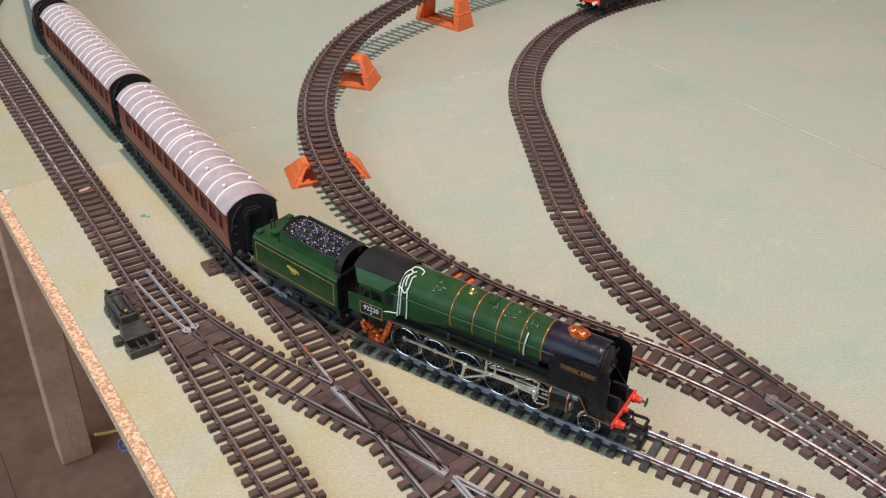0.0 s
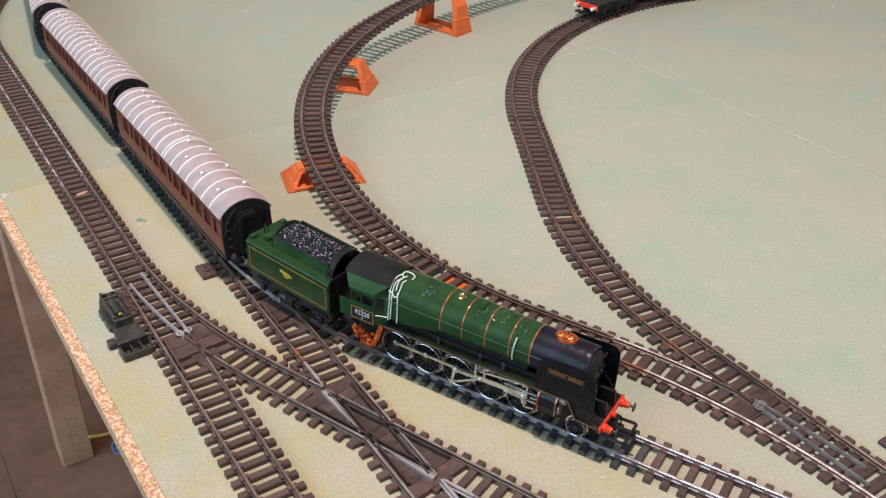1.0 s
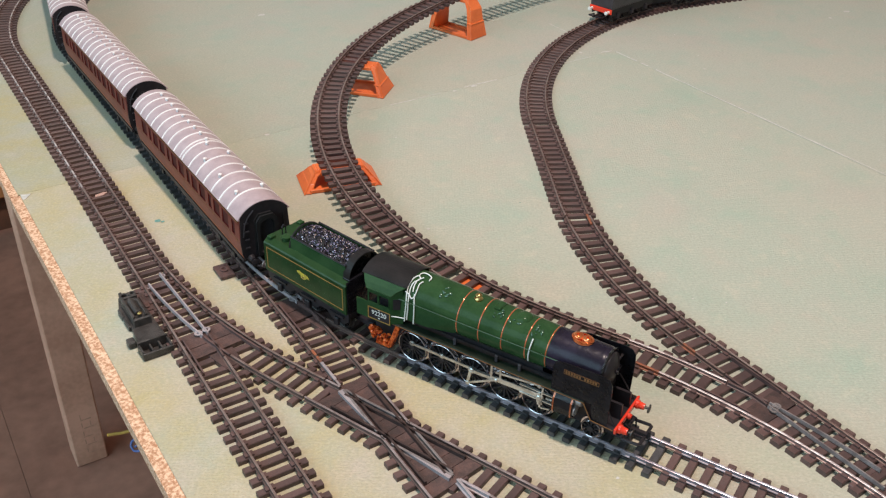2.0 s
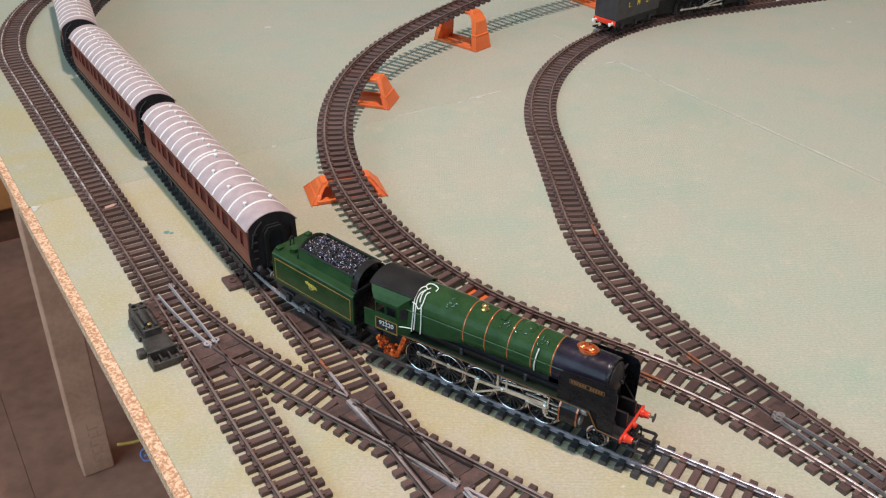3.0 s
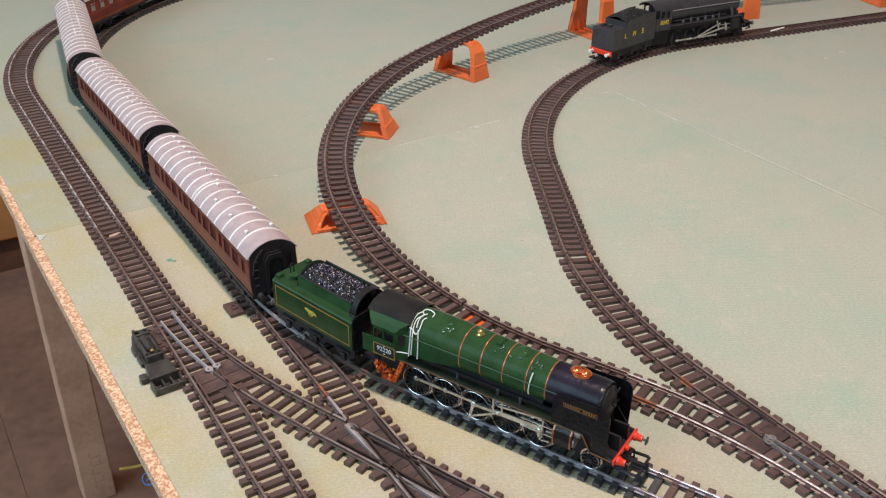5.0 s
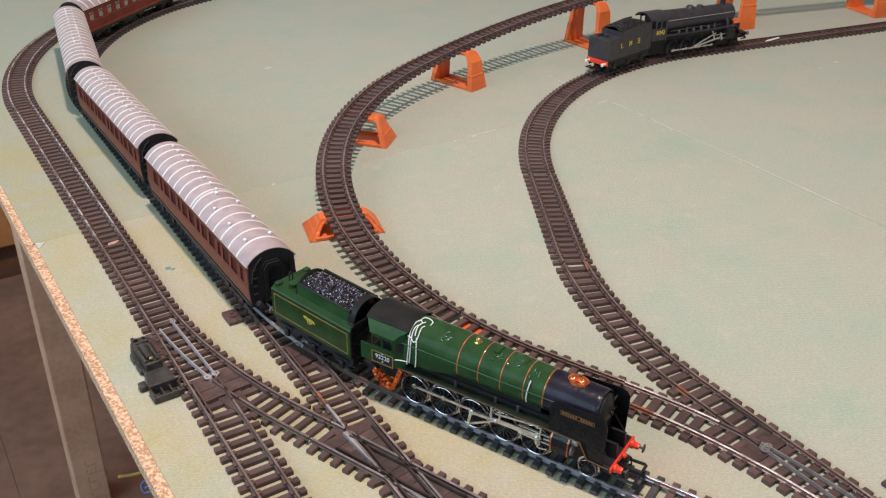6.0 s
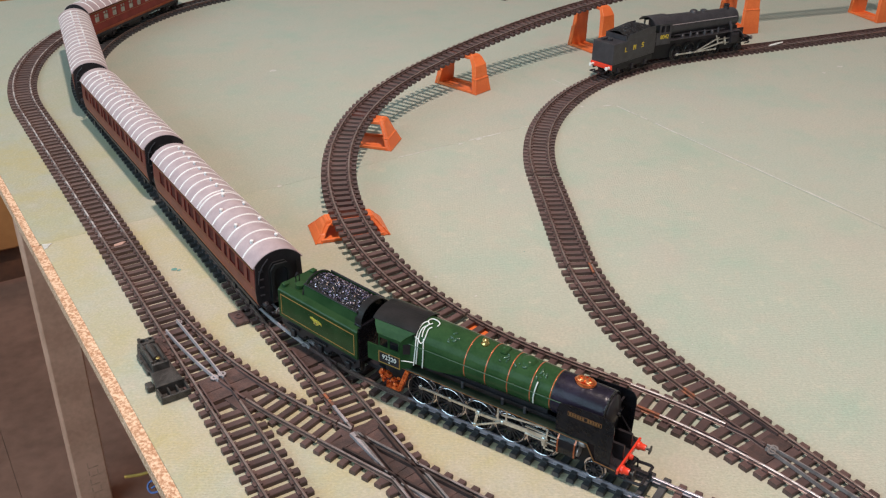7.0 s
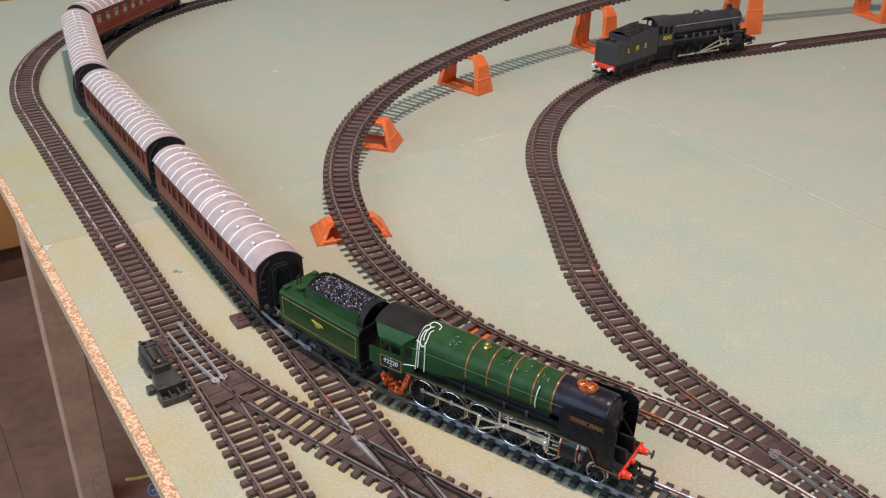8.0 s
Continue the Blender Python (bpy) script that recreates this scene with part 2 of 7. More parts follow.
    col = mixed(times(span(threads.outputs["Fac"], 0.46, 0.34), 0.26), col, tuple(c * 1.25 for c in beige))
    nt.links.new(col, b.inputs["Base Color"])
    mp = nt.nodes.new("ShaderNodeMapping")
    mp.inputs["Rotation"].default_value = (0, 0, radians(32))
    nt.links.new(co.outputs["Object"], mp.inputs["Vector"])
    waves = []
    for axis, scale in (("Y", 150.0), ("X", 150.0)):
        w = nt.nodes.new("ShaderNodeTexWave")
        w.bands_direction = axis
        w.inputs["Scale"].default_value, w.inputs["Distortion"].default_value, w.inputs["Detail"].default_value, w.inputs["Detail Scale"].default_value = scale, 7.0, 3.0, 2.2
        nt.links.new(mp.outputs[0], w.inputs["Vector"])
        waves.append(w.outputs["Fac"])
    both = nt.nodes.new("ShaderNodeMath")
    both.operation = "MULTIPLY_ADD"
    nt.links.new(waves[1], both.inputs[0])
    both.inputs[1].default_value = 0.4
    nt.links.new(waves[0], both.inputs[2])
    bump1, bump2 = nt.nodes.new("ShaderNodeBump"), nt.nodes.new("ShaderNodeBump")
    bump1.inputs["Strength"].default_value, bump1.inputs["Distance"].default_value = weave, 0.0003
    bump2.inputs["Strength"].default_value, bump2.inputs["Distance"].default_value = 0.35, 0.0008
    nt.links.new(both.outputs[0], bump1.inputs["Height"])
    nt.links.new(threads.outputs["Fac"], bump2.inputs["Height"])
    nt.links.new(bump1.outputs[0], bump2.inputs["Normal"])
    nt.links.new(bump2.outputs[0], b.inputs["Normal"])
    return m


M_FELT = cover_material("beige_sage_cover", ((0.482, 0.424, 0.342), (0.440, 0.424, 0.340), (0.352, 0.414, 0.340)), ((0.438, 0.432, 0.368), (0.402, 0.432, 0.366), (0.350, 0.422, 0.350)), (0.475, 0.383, 0.195), 0.85, 0.40, 0.0, 0.53, 0.88)
M_FELT_FAR = cover_material("green_sage_cover", ((0.412, 0.388, 0.312), (0.378, 0.385, 0.308), (0.325, 0.380, 0.310)), ((0.454, 0.436, 0.376), (0.412, 0.434, 0.376), (0.360, 0.426, 0.366)), (0.44, 0.365, 0.185), 0.95, 0.30, 0.35, 0.72, 1.30)


# ---- mesh helpers ----
def part(name, bm, mat, parent=None, label="", smooth=False):
    """Link a bmesh as one mesh object, under parent if given."""
    me = bpy.data.meshes.new(name)
    bm.normal_update()
    bm.to_mesh(me)
    bm.free()
    me.materials.append(mat)
    if smooth:
        me.shade_smooth()
        me.set_sharp_from_angle(angle=radians(40))
    ob = new(name, me)
    if parent:
        ob.parent = parent
    if label:
        tagged(ob, label)
    return ob


def thing(name, m, label, category, group="", kind=""):
    ob = new(name)
    ob.empty_display_size = 0.01
    ob.matrix_basis = m
    return tagged(ob, label, category, group, kind)


def box(bm, x0, x1, y0, y1, z0, z1, bevel=0.0, m=None):
    """An axis-aligned block, chamfered by bevel."""
    vs = [bm.verts.new((x, y, z)) for x in (x0, x1) for y in (y0, y1) for z in (z0, z1)]
    quads = ((0, 1, 3, 2), (4, 6, 7, 5), (0, 4, 5, 1), (2, 3, 7, 6), (0, 2, 6, 4), (1, 5, 7, 3))
    fs = [bm.faces.new([vs[i] for i in q]) for q in quads]
    if bevel:
        es = list({e for f_ in fs for e in f_.edges})
        r = bmesh.ops.bevel(bm, geom=es, offset=bevel, segments=1, affect="EDGES")
        vs = list({v for f_ in r["faces"] for v in f_.verts})
    if m:
        bmesh.ops.transform(bm, matrix=m, verts=[v for v in vs if v.is_valid])
    return bm


def prism(bm, outline, axis, a, b):
    """Outline of (u, v) extruded from a to b along axis: x (u=y, v=z), y (u=x, v=z) or z (u=x, v=y)."""
    def at(u, v, w):
        return {"x": (w, u, v), "y": (u, w, v), "z": (u, v, w)}[axis]
    lo, hi = [bm.verts.new(at(u, v, a)) for u, v in outline], [bm.verts.new(at(u, v, b)) for u, v in outline]
    bm.faces.new(lo[::-1]), bm.faces.new(hi)
    for i in range(len(lo)):
        j = (i + 1) % len(lo)
        bm.faces.new((lo[i], lo[j], hi[j], hi[i]))
    return bm


def tube(bm, points, radius, sides=8):
    """A round bar along points."""
    pts = [Vector(p) for p in points]
    rings = []
    for i, p in enumerate(pts):
        d = (pts[min(i + 1, len(pts) - 1)] - pts[max(i - 1, 0)]).normalized()
        side = d.cross(Vector((0, 0, 1)))
        side = (side if side.length > 1e-4 else Vector((1, 0, 0))).normalized()
        up = side.cross(d)
        r = radius[i] if isinstance(radius, (list, tuple)) else radius
        rings.append([bm.verts.new(p + r * (math.cos(k * math.tau / sides) * side + math.sin(k * math.tau / sides) * up)) for k in range(sides)])
    for a, b in zip(rings, rings[1:]):
        for k in range(sides):
            bm.faces.new((a[k], a[(k + 1) % sides], b[(k + 1) % sides], b[k]))
    bm.faces.new(rings[0][::-1]), bm.faces.new(rings[-1])
    return bm


def bm_new():
    return bmesh.new()


# ---- track geometry: a line of straights and arcs ----
class Line:
    """A centre line from (x, y) with heading in degrees from +y towards +x; pieces are (length, 0) or (radius, degrees), degrees > 0 to the right."""

    def __init__(self, x, y, heading, pieces):
        self.pieces, self.total = [], 0.0
        for a, turn in pieces:
            length = a if not turn else a * radians(abs(turn))
            self.pieces.append((self.total, length, x, y, heading, a, turn))
            x, y, heading = self._end(x, y, heading, a, turn, length)
            self.total += length
        self.z = lambda s: 0.0

    @staticmethod
    def _end(x, y, h, a, turn, s):
        r = radians(h)
        if not turn:
            return x + s * math.sin(r), y + s * math.cos(r), h
        k = 1 if turn > 0 else -1
        cx, cy = x + k * a * math.cos(r), y - k * a * math.sin(r)
        r2 = r + k * s / a
        return cx - k * a * math.cos(r2), cy + k * a * math.sin(r2), math.degrees(r2)

    def at(self, s, offset=0.0, lift=0.0):
        """Place at s metres along, offset to the right, and the heading."""
        for p in self.pieces:
            if s <= p[0] + p[1] + 1e-9 or p is self.pieces[-1]:
                x, y, h = self._end(*p[2:5], p[5], p[6], s - p[0])
                break
        r = radians(h)
        return Vector((x + offset * math.cos(r), y - offset * math.sin(r), self.z(s) + lift)), h


GAUGE = 0.0088
SLEEPER_TOP, RAIL_TOP = 0.003, 0.0055
RAIL_SECTION = ((-0.0013, 0.0), (0.0013, 0.0), (0.0012, 0.0004), (0.0004, 0.0007), (0.0004, 0.0016), (0.00068, 0.0018), (0.00066, 0.00242), (0.0005, 0.0025),
                (-0.0005, 0.0025), (-0.00066, 0.00242), (-0.00068, 0.0018), (-0.0004, 0.0016), (-0.0004, 0.0007), (-0.0012, 0.0004))


HEADS = {"crossing_rail": M_HEAD_GREY, "tarnished_rail": M_HEAD, "bright_rail": M_HEAD_BRIGHT, "grey_rail": M_HEAD_LAVENDER, "pale_rail": M_HEAD_WORN_GLINT}


def sweep(bm, stations, section):
    """Section (sideways, up) carried along stations of (place, heading)."""
    rings = []
    for p, h in stations:
        r = radians(h)
        side = Vector((math.cos(r), -math.sin(r), 0))
        rings.append([bm.verts.new(p + u * side + Vector((0, 0, v))) for u, v in section])
    n = len(section)
    for a, b in zip(rings, rings[1:]):
        for k in range(n):
            bm.faces.new((a[k], b[k], b[(k + 1) % n], a[(k + 1) % n]))
    bm.faces.new(rings[0]), bm.faces.new(rings[-1][::-1])
    return bm


def rail(line, s0, s1, offset, mat, parent, name="rail", base=SLEEPER_TOP, section=RAIL_SECTION, label="", offset_end=None):
    n = max(2, int((s1 - s0) / 0.008) + 1)
    bm = bm_new()
    oe = offset if offset_end is None else offset_end
    sweep(bm, [line.at(s0 + (s1 - s0) * i / (n - 1), offset + (oe - offset) * i / (n - 1), base) for i in range(n)], section)
    head = HEADS.get(mat.name) if section is RAIL_SECTION else None
    if head:
        bm.faces.ensure_lookup_table()
        for i, f_ in enumerate(bm.faces[:(n - 1) * len(section)]):
            if i % len(section) in (6, 7, 8):
                f_.material_index = 1
    ob = part(name, bm, mat, parent, label)
    if head:
        ob.data.materials.append(head)
    return ob


def sleeper_mesh(width, half, mat, chairs=(-GAUGE, GAUGE)):
    bm = bm_new()
    c, w = 0.0004, width / 2
    prism(bm, ((-w, 0), (w, 0), (w, SLEEPER_TOP - c), (w - c, SLEEPER_TOP), (-w + c, SLEEPER_TOP), (-w, SLEEPER_TOP - c)), "x", -half, half)
    for x in chairs:
        for k in (-1, 1):
            a, b = x + k * 0.0005, x + k * 0.0025
            box(bm, min(a, b), max(a, b), -w * 0.80, w * 0.80, SLEEPER_TOP - 0.0002, SLEEPER_TOP + 0.0012)
    me = bpy.data.meshes.new("sleeper")
    bm.normal_update(), bm.to_mesh(me), bm.free()
    me.materials.append(mat)
    return me


def sleepers(line, s0, s1, pitch, mesh, parent, first=0.5, name="sleeper"):
    n = int((s1 - s0) / pitch)
    for i in range(n):
        p, h = line.at(s0 + (i + first) * (s1 - s0) / n)
        ob = new(name, mesh)
        ob.parent = parent
        q, _ = line.at(s0 + (i + first) * (s1 - s0) / n + 0.002)
        ob.matrix_basis = pose(p.x, p.y, p.z, math.degrees(math.atan2(q.z - p.z, 0.002)), 0, -h)


def track(line, s0, s1, pitch, mesh, rail_mat, web_mat, label, group="railway tracks"):
    """One length of plain track: sleepers, the webs that tie them, two rails."""
    t = thing("railway_track", pose(0, 0, 0), label, "model track", group)
    for k in (-1, 1):
        rail(line, s0, s1, k * GAUGE, rail_mat, t)
        for a in (s0, s1 - 0.0048):
            rail(line, a, a + 0.0048, k * GAUGE, M_RAIL, t, "rail_joiner", SLEEPER_TOP + 0.0001, ((-0.0015, 0.0), (0.0015, 0.0), (0.0015, 0.0006), (0.0008, 0.0009), (0.0008, 0.0017), (-0.0008, 0.0017), (-0.0008, 0.0009), (-0.0015, 0.0006)), "small folded rusty metal rail joiner")
        rail(line, s0 + 0.002, s1 - 0.002, k * GAUGE, web_mat, t, "sleeper_web", 0.0003, ((-0.001, 0), (0.001, 0), (0.001, 0.0016), (-0.001, 0.0016)))
    sleepers(line, s0, s1, pitch, mesh, t)
    return t


SL_WIDE = sleeper_mesh(0.0042, 0.0153, M_SLEEPER)
SL_BROAD = sleeper_mesh(0.0049, 0.0153, M_SLEEPER)
SL_FINE = sleeper_mesh(0.0038, 0.0153, M_SLEEPER)
SL_BLACK = sleeper_mesh(0.0042, 0.0153, M_SLEEPER_BLACK)

# ---- table and room ----
def edge_x(y):
    """The table's edge runs a touch askew to the tracks."""
    return 0.0785 - (y - 0.39) * 0.0165


def slab(outline, z0, z1, bevel=0.0):
    bm = bm_new()
    prism(bm, outline, "z", z0, z1)
    if bevel:
        bmesh.ops.bevel(bm, geom=bm.edges[:], offset=bevel, segments=2, affect="EDGES")
    return bm


def table():
    t = thing("layout_table", pose(0, 0, 0), "sage green covered chipboard train table with a raw edge", "table", kind="structure")
    far, near, wide, seam = 1.497, -0.95, 2.6, 0.7045
    for y0, y1 in ((near, seam), (seam + 0.0006, far)):
        o = 0.0070
        part("chipboard", slab([(edge_x(y0) - o, y0), (wide, y0), (wide, y1), (edge_x(y1) - o, y1)], -0.0125, -0.0011, 0.0006), M_CHIP, t, "raw chipboard with a rough pale edge")
    def tilt(x):
        return seam + (x - 0.08) * 0.028
    part("cover_sheet", slab([(edge_x(near), near), (0.6835, near), (0.679, tilt(0.679)), (edge_x(seam), seam)], -0.001, 0.0), M_FELT, t)
    part("cover_sheet", slab([(0.6842, near), (wide, near), (wide, far), (edge_x(far) - 0.003, far), (edge_x(seam) - 0.001, seam + 0.00003), (0.6793, tilt(0.679) + 0.00003)], -0.001, 0.0001), M_FELT_FAR, t)
    # pale filler along the joints, worn away in places
    rnd = random.Random(11)
    bm = bm_new()
    y = 0.30
    while y < 0.715:
        l = rnd.uniform(0.004, 0.03)
        if rnd.random() < 0.85:
            x = 0.6838 - (y - 0.2) * 0.0085 + rnd.uniform(-0.0003, 0.0003)
            w = rnd.uniform(0.0003, 0.0009)
            box(bm, x - w, x + w, y, y + l, -0.0004, 0.00025)
        y += l
    for y0, y1 in ((0.795, 0.806), (0.809, 0.826)):
        box(bm, 0.6722, 0.6732, y0, y1, -0.0004, 0.00025)
    x = 0.40
    while x < 0.655:
        l = rnd.uniform(0.004, 0.03)
        if rnd.random() < 0.5:
            w = rnd.uniform(0.0002, 0.0007)
            box(bm, x, x + l, tilt(x) - w, tilt(x) + w, -0.0004, 0.00028)
        x += l
    prism(bm, [(0.662, 0.7235), (0.676, 0.7215), (0.6765, 0.7232), (0.666, 0.7252)], "z", -0.0004, 0.0004)
    part("joint_filler", bm, M_FILLER, t, "pale worn filler in the board joints")
    y, l, w = 0.6985, 0.0075, 0.0070
    bm = bm_new()
    x = edge_x(y) + 0.0003
    prism(bm, [(x, y - l * 0.6), (x + w * 0.35, y - l * 0.45), (x + w * 0.6, y - l * 0.1), (x + w, y + l * 0.35), (x + w * 0.4, y + l * 0.45), (x, y + l * 0.7)], "z", -0.0004, 0.0004)
    part("torn_corner", bm, M_FILLER, t, "small torn corner showing pale board")
    return t


table()


def paint_flecks():
    """Small pale and teal flecks scattered over the cover."""
    rnd = random.Random(21)
    for name, mat, label, spots in (("paint_flecks", M_FILLER, "tiny pale paint flecks on the cover", [(0.398, 1.011, 0.006), (1.018, 0.687, 0.006), (0.98, 0.68, 0.004), (0.726, 0.635, 0.0022), (0.493, 0.713, 0.004), (0.47, 0.712, 0.003), (0.276, 0.71, 0.003), (0.644, 0.735, 0.003)] + [(rnd.uniform(0.24, 1.3), rnd.uniform(0.15, 1.2), rnd.uniform(0.0006, 0.0017)) for _ in range(90)]),
                                    ("teal_flecks", M_TEAL, "small teal paint spots on the cover", [(0.150, 0.614, 0.0032), (0.153, 0.611, 0.002)] + [(rnd.uniform(0.2, 0.9), rnd.uniform(0.2, 1.0), rnd.uniform(0.0005, 0.001)) for _ in range(12)])):
        bm = bm_new()
        for x, y, r in spots:
            n = 9
            vs = [bm.verts.new((x + r * rnd.uniform(0.5, 1) * math.cos(k * math.tau / n), y + r * rnd.uniform(0.3, 0.8) * math.sin(k * math.tau / n), 0.0003)) for k in range(n)]
            bm.faces.new(vs)
        tagged(part(name, bm, mat), label, "paint fleck", kind="stuff")


paint_flecks()


def room():
    x0, x1, y0, y1, z0, z1 = -1.7, 3.3, -1.9, 2.7, -0.75, 1.75
    bm = bm_new()
    n, w = 26, (x1 - x0) / 26
    for i in range(n):
        box(bm, x0 + i * w, x0 + (i + 1) * w - 0.0007, y0, y1, z0 - 0.02, z0)
    box(bm, x0, x1, y0, y1, z0 - 0.03, z0 - 0.021)
    tagged(part("floor", bm, M_FLOOR), "worn dark wooden floorboards", "floor", kind="structure")
    # walls, ceiling and window opening are out of view, added to enclose and bounce light
    for name, b in (("wall_north", (x0, x1, y1, y1 + 0.1)), ("wall_south", (x0, x1, y0 - 0.1, y0)), ("wall_east", (x1, x1 + 0.1, y0 - 0.1, y1 + 0.1))):
        bm = bm_new()
        box(bm, *b, z0 - 0.03, z1)
        tagged(part(name, bm, M_WALL), "plain pale painted room wall", "wall", kind="structure")
    bm = bm_new()
    wy0, wy1, wz0, wz1 = -1.05, 2.05, 0.46, 1.66
    for b in ((y0 - 0.1, wy0, z0 - 0.03, z1), (wy1, y1 + 0.1, z0 - 0.03, z1), (wy0, wy1, z0 - 0.03, wz0), (wy0, wy1, wz1, z1)):
        box(bm, x0 - 0.1, x0, *b)
    tagged(part("wall_west", bm, M_WALL), "plain pale unseen wall with an assumed window opening", "wall", kind="structure")
    bm = bm_new()
    box(bm, x0 - 0.1, x1 + 0.1, y0 - 0.1, y1 + 0.1, z1, z1 + 0.05)
    tagged(part("ceiling", bm, M_WALL), "plain white ceiling", "ceiling", kind="structure")


room()


def cupboard():
    t = thing("cupboard", pose(-0.25, 2.03, -0.75), "orange brown wooden cupboard standing on the floor", "cupboard")
    bm = bm_new()
    box(bm, -0.7, 0.7, 0.02, 0.45, 0.0, 0.085)
    part("plinth", bm, M_WOOD_DARK, t, "dark red brown plinth")
    bm = bm_new()
    box(bm, -0.72, 0.72, 0.0, 0.46, 0.085, 1.0, 0.003)
    part("carcass", bm, M_WOOD_ORANGE, t)
    for x in (-0.36, 0.36):
        bm = bm_new()
        box(bm, x - 0.35, x + 0.35, -0.018, -0.001, 0.095, 0.985, 0.003)
        part("door", bm, M_WOOD_ORANGE, t)


cupboard()

# ---- tracks ----
OUTER = Line(0.1238, -0.25, 0, [(1.257, 0), (0.4315, 95), (0.6, 0)])
INNER = Line(0.187, -0.25, 0, [(1.24, 0), (0.385, 95), (0.6, 0)])
RIGHT = Line(0.3881, -0.2, -0.92, [(0.4967, 0), (0.3781, 29.31), (0.1401, 0), (0.3827, 69.8), (1.0, 0)])
RAMP = Line(0.3881, -0.2, -0.92, [(0.3392, 0), (0.4387, -24.05), (0.0690, 0), (0.3352, 94.46), (0.95, 34.2), (0.6, 0)])
OUT_MAIN, OUT_BRANCH = Line(0.1238, 0.571, 180, [(0.8, 0)]), Line(0.1238, 0.571, 180, [(0.438, -22.5), (0.7, 0)])
IN_MAIN, LOCO_LINE = Line(0.187, 0.575, 180, [(0.8, 0)]), Line(0.187, 0.575, 180, [(0.438, -25), (0.8, 0)])
R_MAIN, R_BRANCH = Line(0.38265, 0.13916, -0.92, [(0.1575, 0), (0.3781, 29.31), (0.1, 0)]), Line(0.37845, 0.13916, -0.12, [(0.4387, -24.05), (0.0636, 0), (0.33, 20)])


def climb(s, start=0.550):
    """Height of the ramp: level, easing into a steady rise."""
    t = s - start
    return 0.0 if t < 0 else 0.0645 * t * t / 0.24 if t < 0.12 else 0.0645 * (t - 0.06) + 0.016 * max(0.0, t - 0.56)


RAMP.z = climb
L_BROWN = "brown sleepered model railway track with tarnished rails"
track(OUTER, 0.0, 0.628, 0.0088, SL_WIDE, M_RAIL, M_SLEEPER, L_BROWN)
track(OUTER, 0.8215, 0.93, 0.0086, SL_FINE, M_RAIL, M_SLEEPER, "brown sleepered track with half worn rail heads")
track(OUTER, 0.93, 1.255, 0.0086, SL_FINE, M_RAIL_PALE, M_SLEEPER, "brown sleepered straight track with shiny rail heads")
track(OUTER, 1.257, 2.2, 0.0086, SL_FINE, M_RAIL_PALE, M_SLEEPER, "brown model railway track curving round the table")
track(INNER, 0.8255, 2.2, 0.0088, SL_BLACK, M_RAIL, M_SLEEPER_BLACK, "black sleepered model railway track under the coaches")
track(INNER, 0.0, 0.496, 0.0088, SL_WIDE, M_RAIL, M_SLEEPER, L_BROWN)
track(RIGHT, 0.5297, 0.663, 0.0092, SL_BROAD, M_RAIL, M_SLEEPER, L_BROWN)
track(RIGHT, 0.665, 0.83, 0.0083, SL_FINE, M_RAIL, M_SLEEPER, "dark brown straight track with close sleepers")
track(RIGHT, 0.832, 1.93, 0.0083, SL_FINE, M_RAIL, M_SLEEPER, "dark brown track in a wide curve")
track(LOCO_LINE, 0.192, 0.352, 0.0088, SL_BLACK, M_RAIL_GREY, M_SLEEPER_BLACK, "black sleepered track with polished rails under the engine")
track(LOCO_LINE, 0.352, 0.9, 0.0088, SL_WIDE, M_RAIL_GREY, M_SLEEPER, "brown sleepered track with polished rails ahead of the engine")
track(RAMP, 0.5297, 0.655, 0.0090, SL_BROAD, M_RAIL, M_SLEEPER, "brown track with rusty rails at the ramp foot")
track(RAMP, 0.657, 2.0, 0.0088, SL_WIDE, M_RAIL, M_SLEEPER, "brown track climbing on orange piers")
track(RIGHT, 0.0, 0.3387, 0.0088, SL_WIDE, M_RAIL, M_SLEEPER, L_BROWN)
track(OUT_BRANCH, 0.345, 0.75, 0.0088, SL_WIDE, M_RAIL, M_SLEEPER, L_BROWN)


def custom_sleeper(a, b, width, parent, name="sleeper"):
    """A sleeper from a to b (places on the table)."""
    d = b - a
    bm = bm_new()
    c, w = 0.0004, width / 2
    prism(bm, ((-w, 0), (w, 0), (w, SLEEPER_TOP - c), (w - c, SLEEPER_TOP), (-w + c, SLEEPER_TOP), (-w, SLEEPER_TOP - c)), "x", 0, d.length)
    ob = part(name, bm, M_SLEEPER, parent)
    ob.matrix_basis = pose(a.x, a.y, 0, 0, 0, math.degrees(math.atan2(d.y, d.x)))
    return ob


def chair_mesh():
    bm = bm_new()
    for k in (-1, 1):
        box(bm, min(k * 0.0005, k * 0.0025), max(k * 0.0005, k * 0.0025), -0.0016, 0.0016, SLEEPER_TOP - 0.0002, SLEEPER_TOP + 0.0012)
    me = bpy.data.meshes.new("chair")
    bm.normal_update(), bm.to_mesh(me), bm.free()
    me.materials.append(M_SLEEPER)
    return me


CHAIR = chair_mesh()


def polygon_slab(pts, z0, z1):
    bm = bm_new()
    area = sum(p[0] * q[1] - q[0] * p[1] for p, q in zip(pts, pts[1:] + pts[:1]))
    prism(bm, pts if area > 0 else pts[::-1], "z", z0, z1)
    return bm


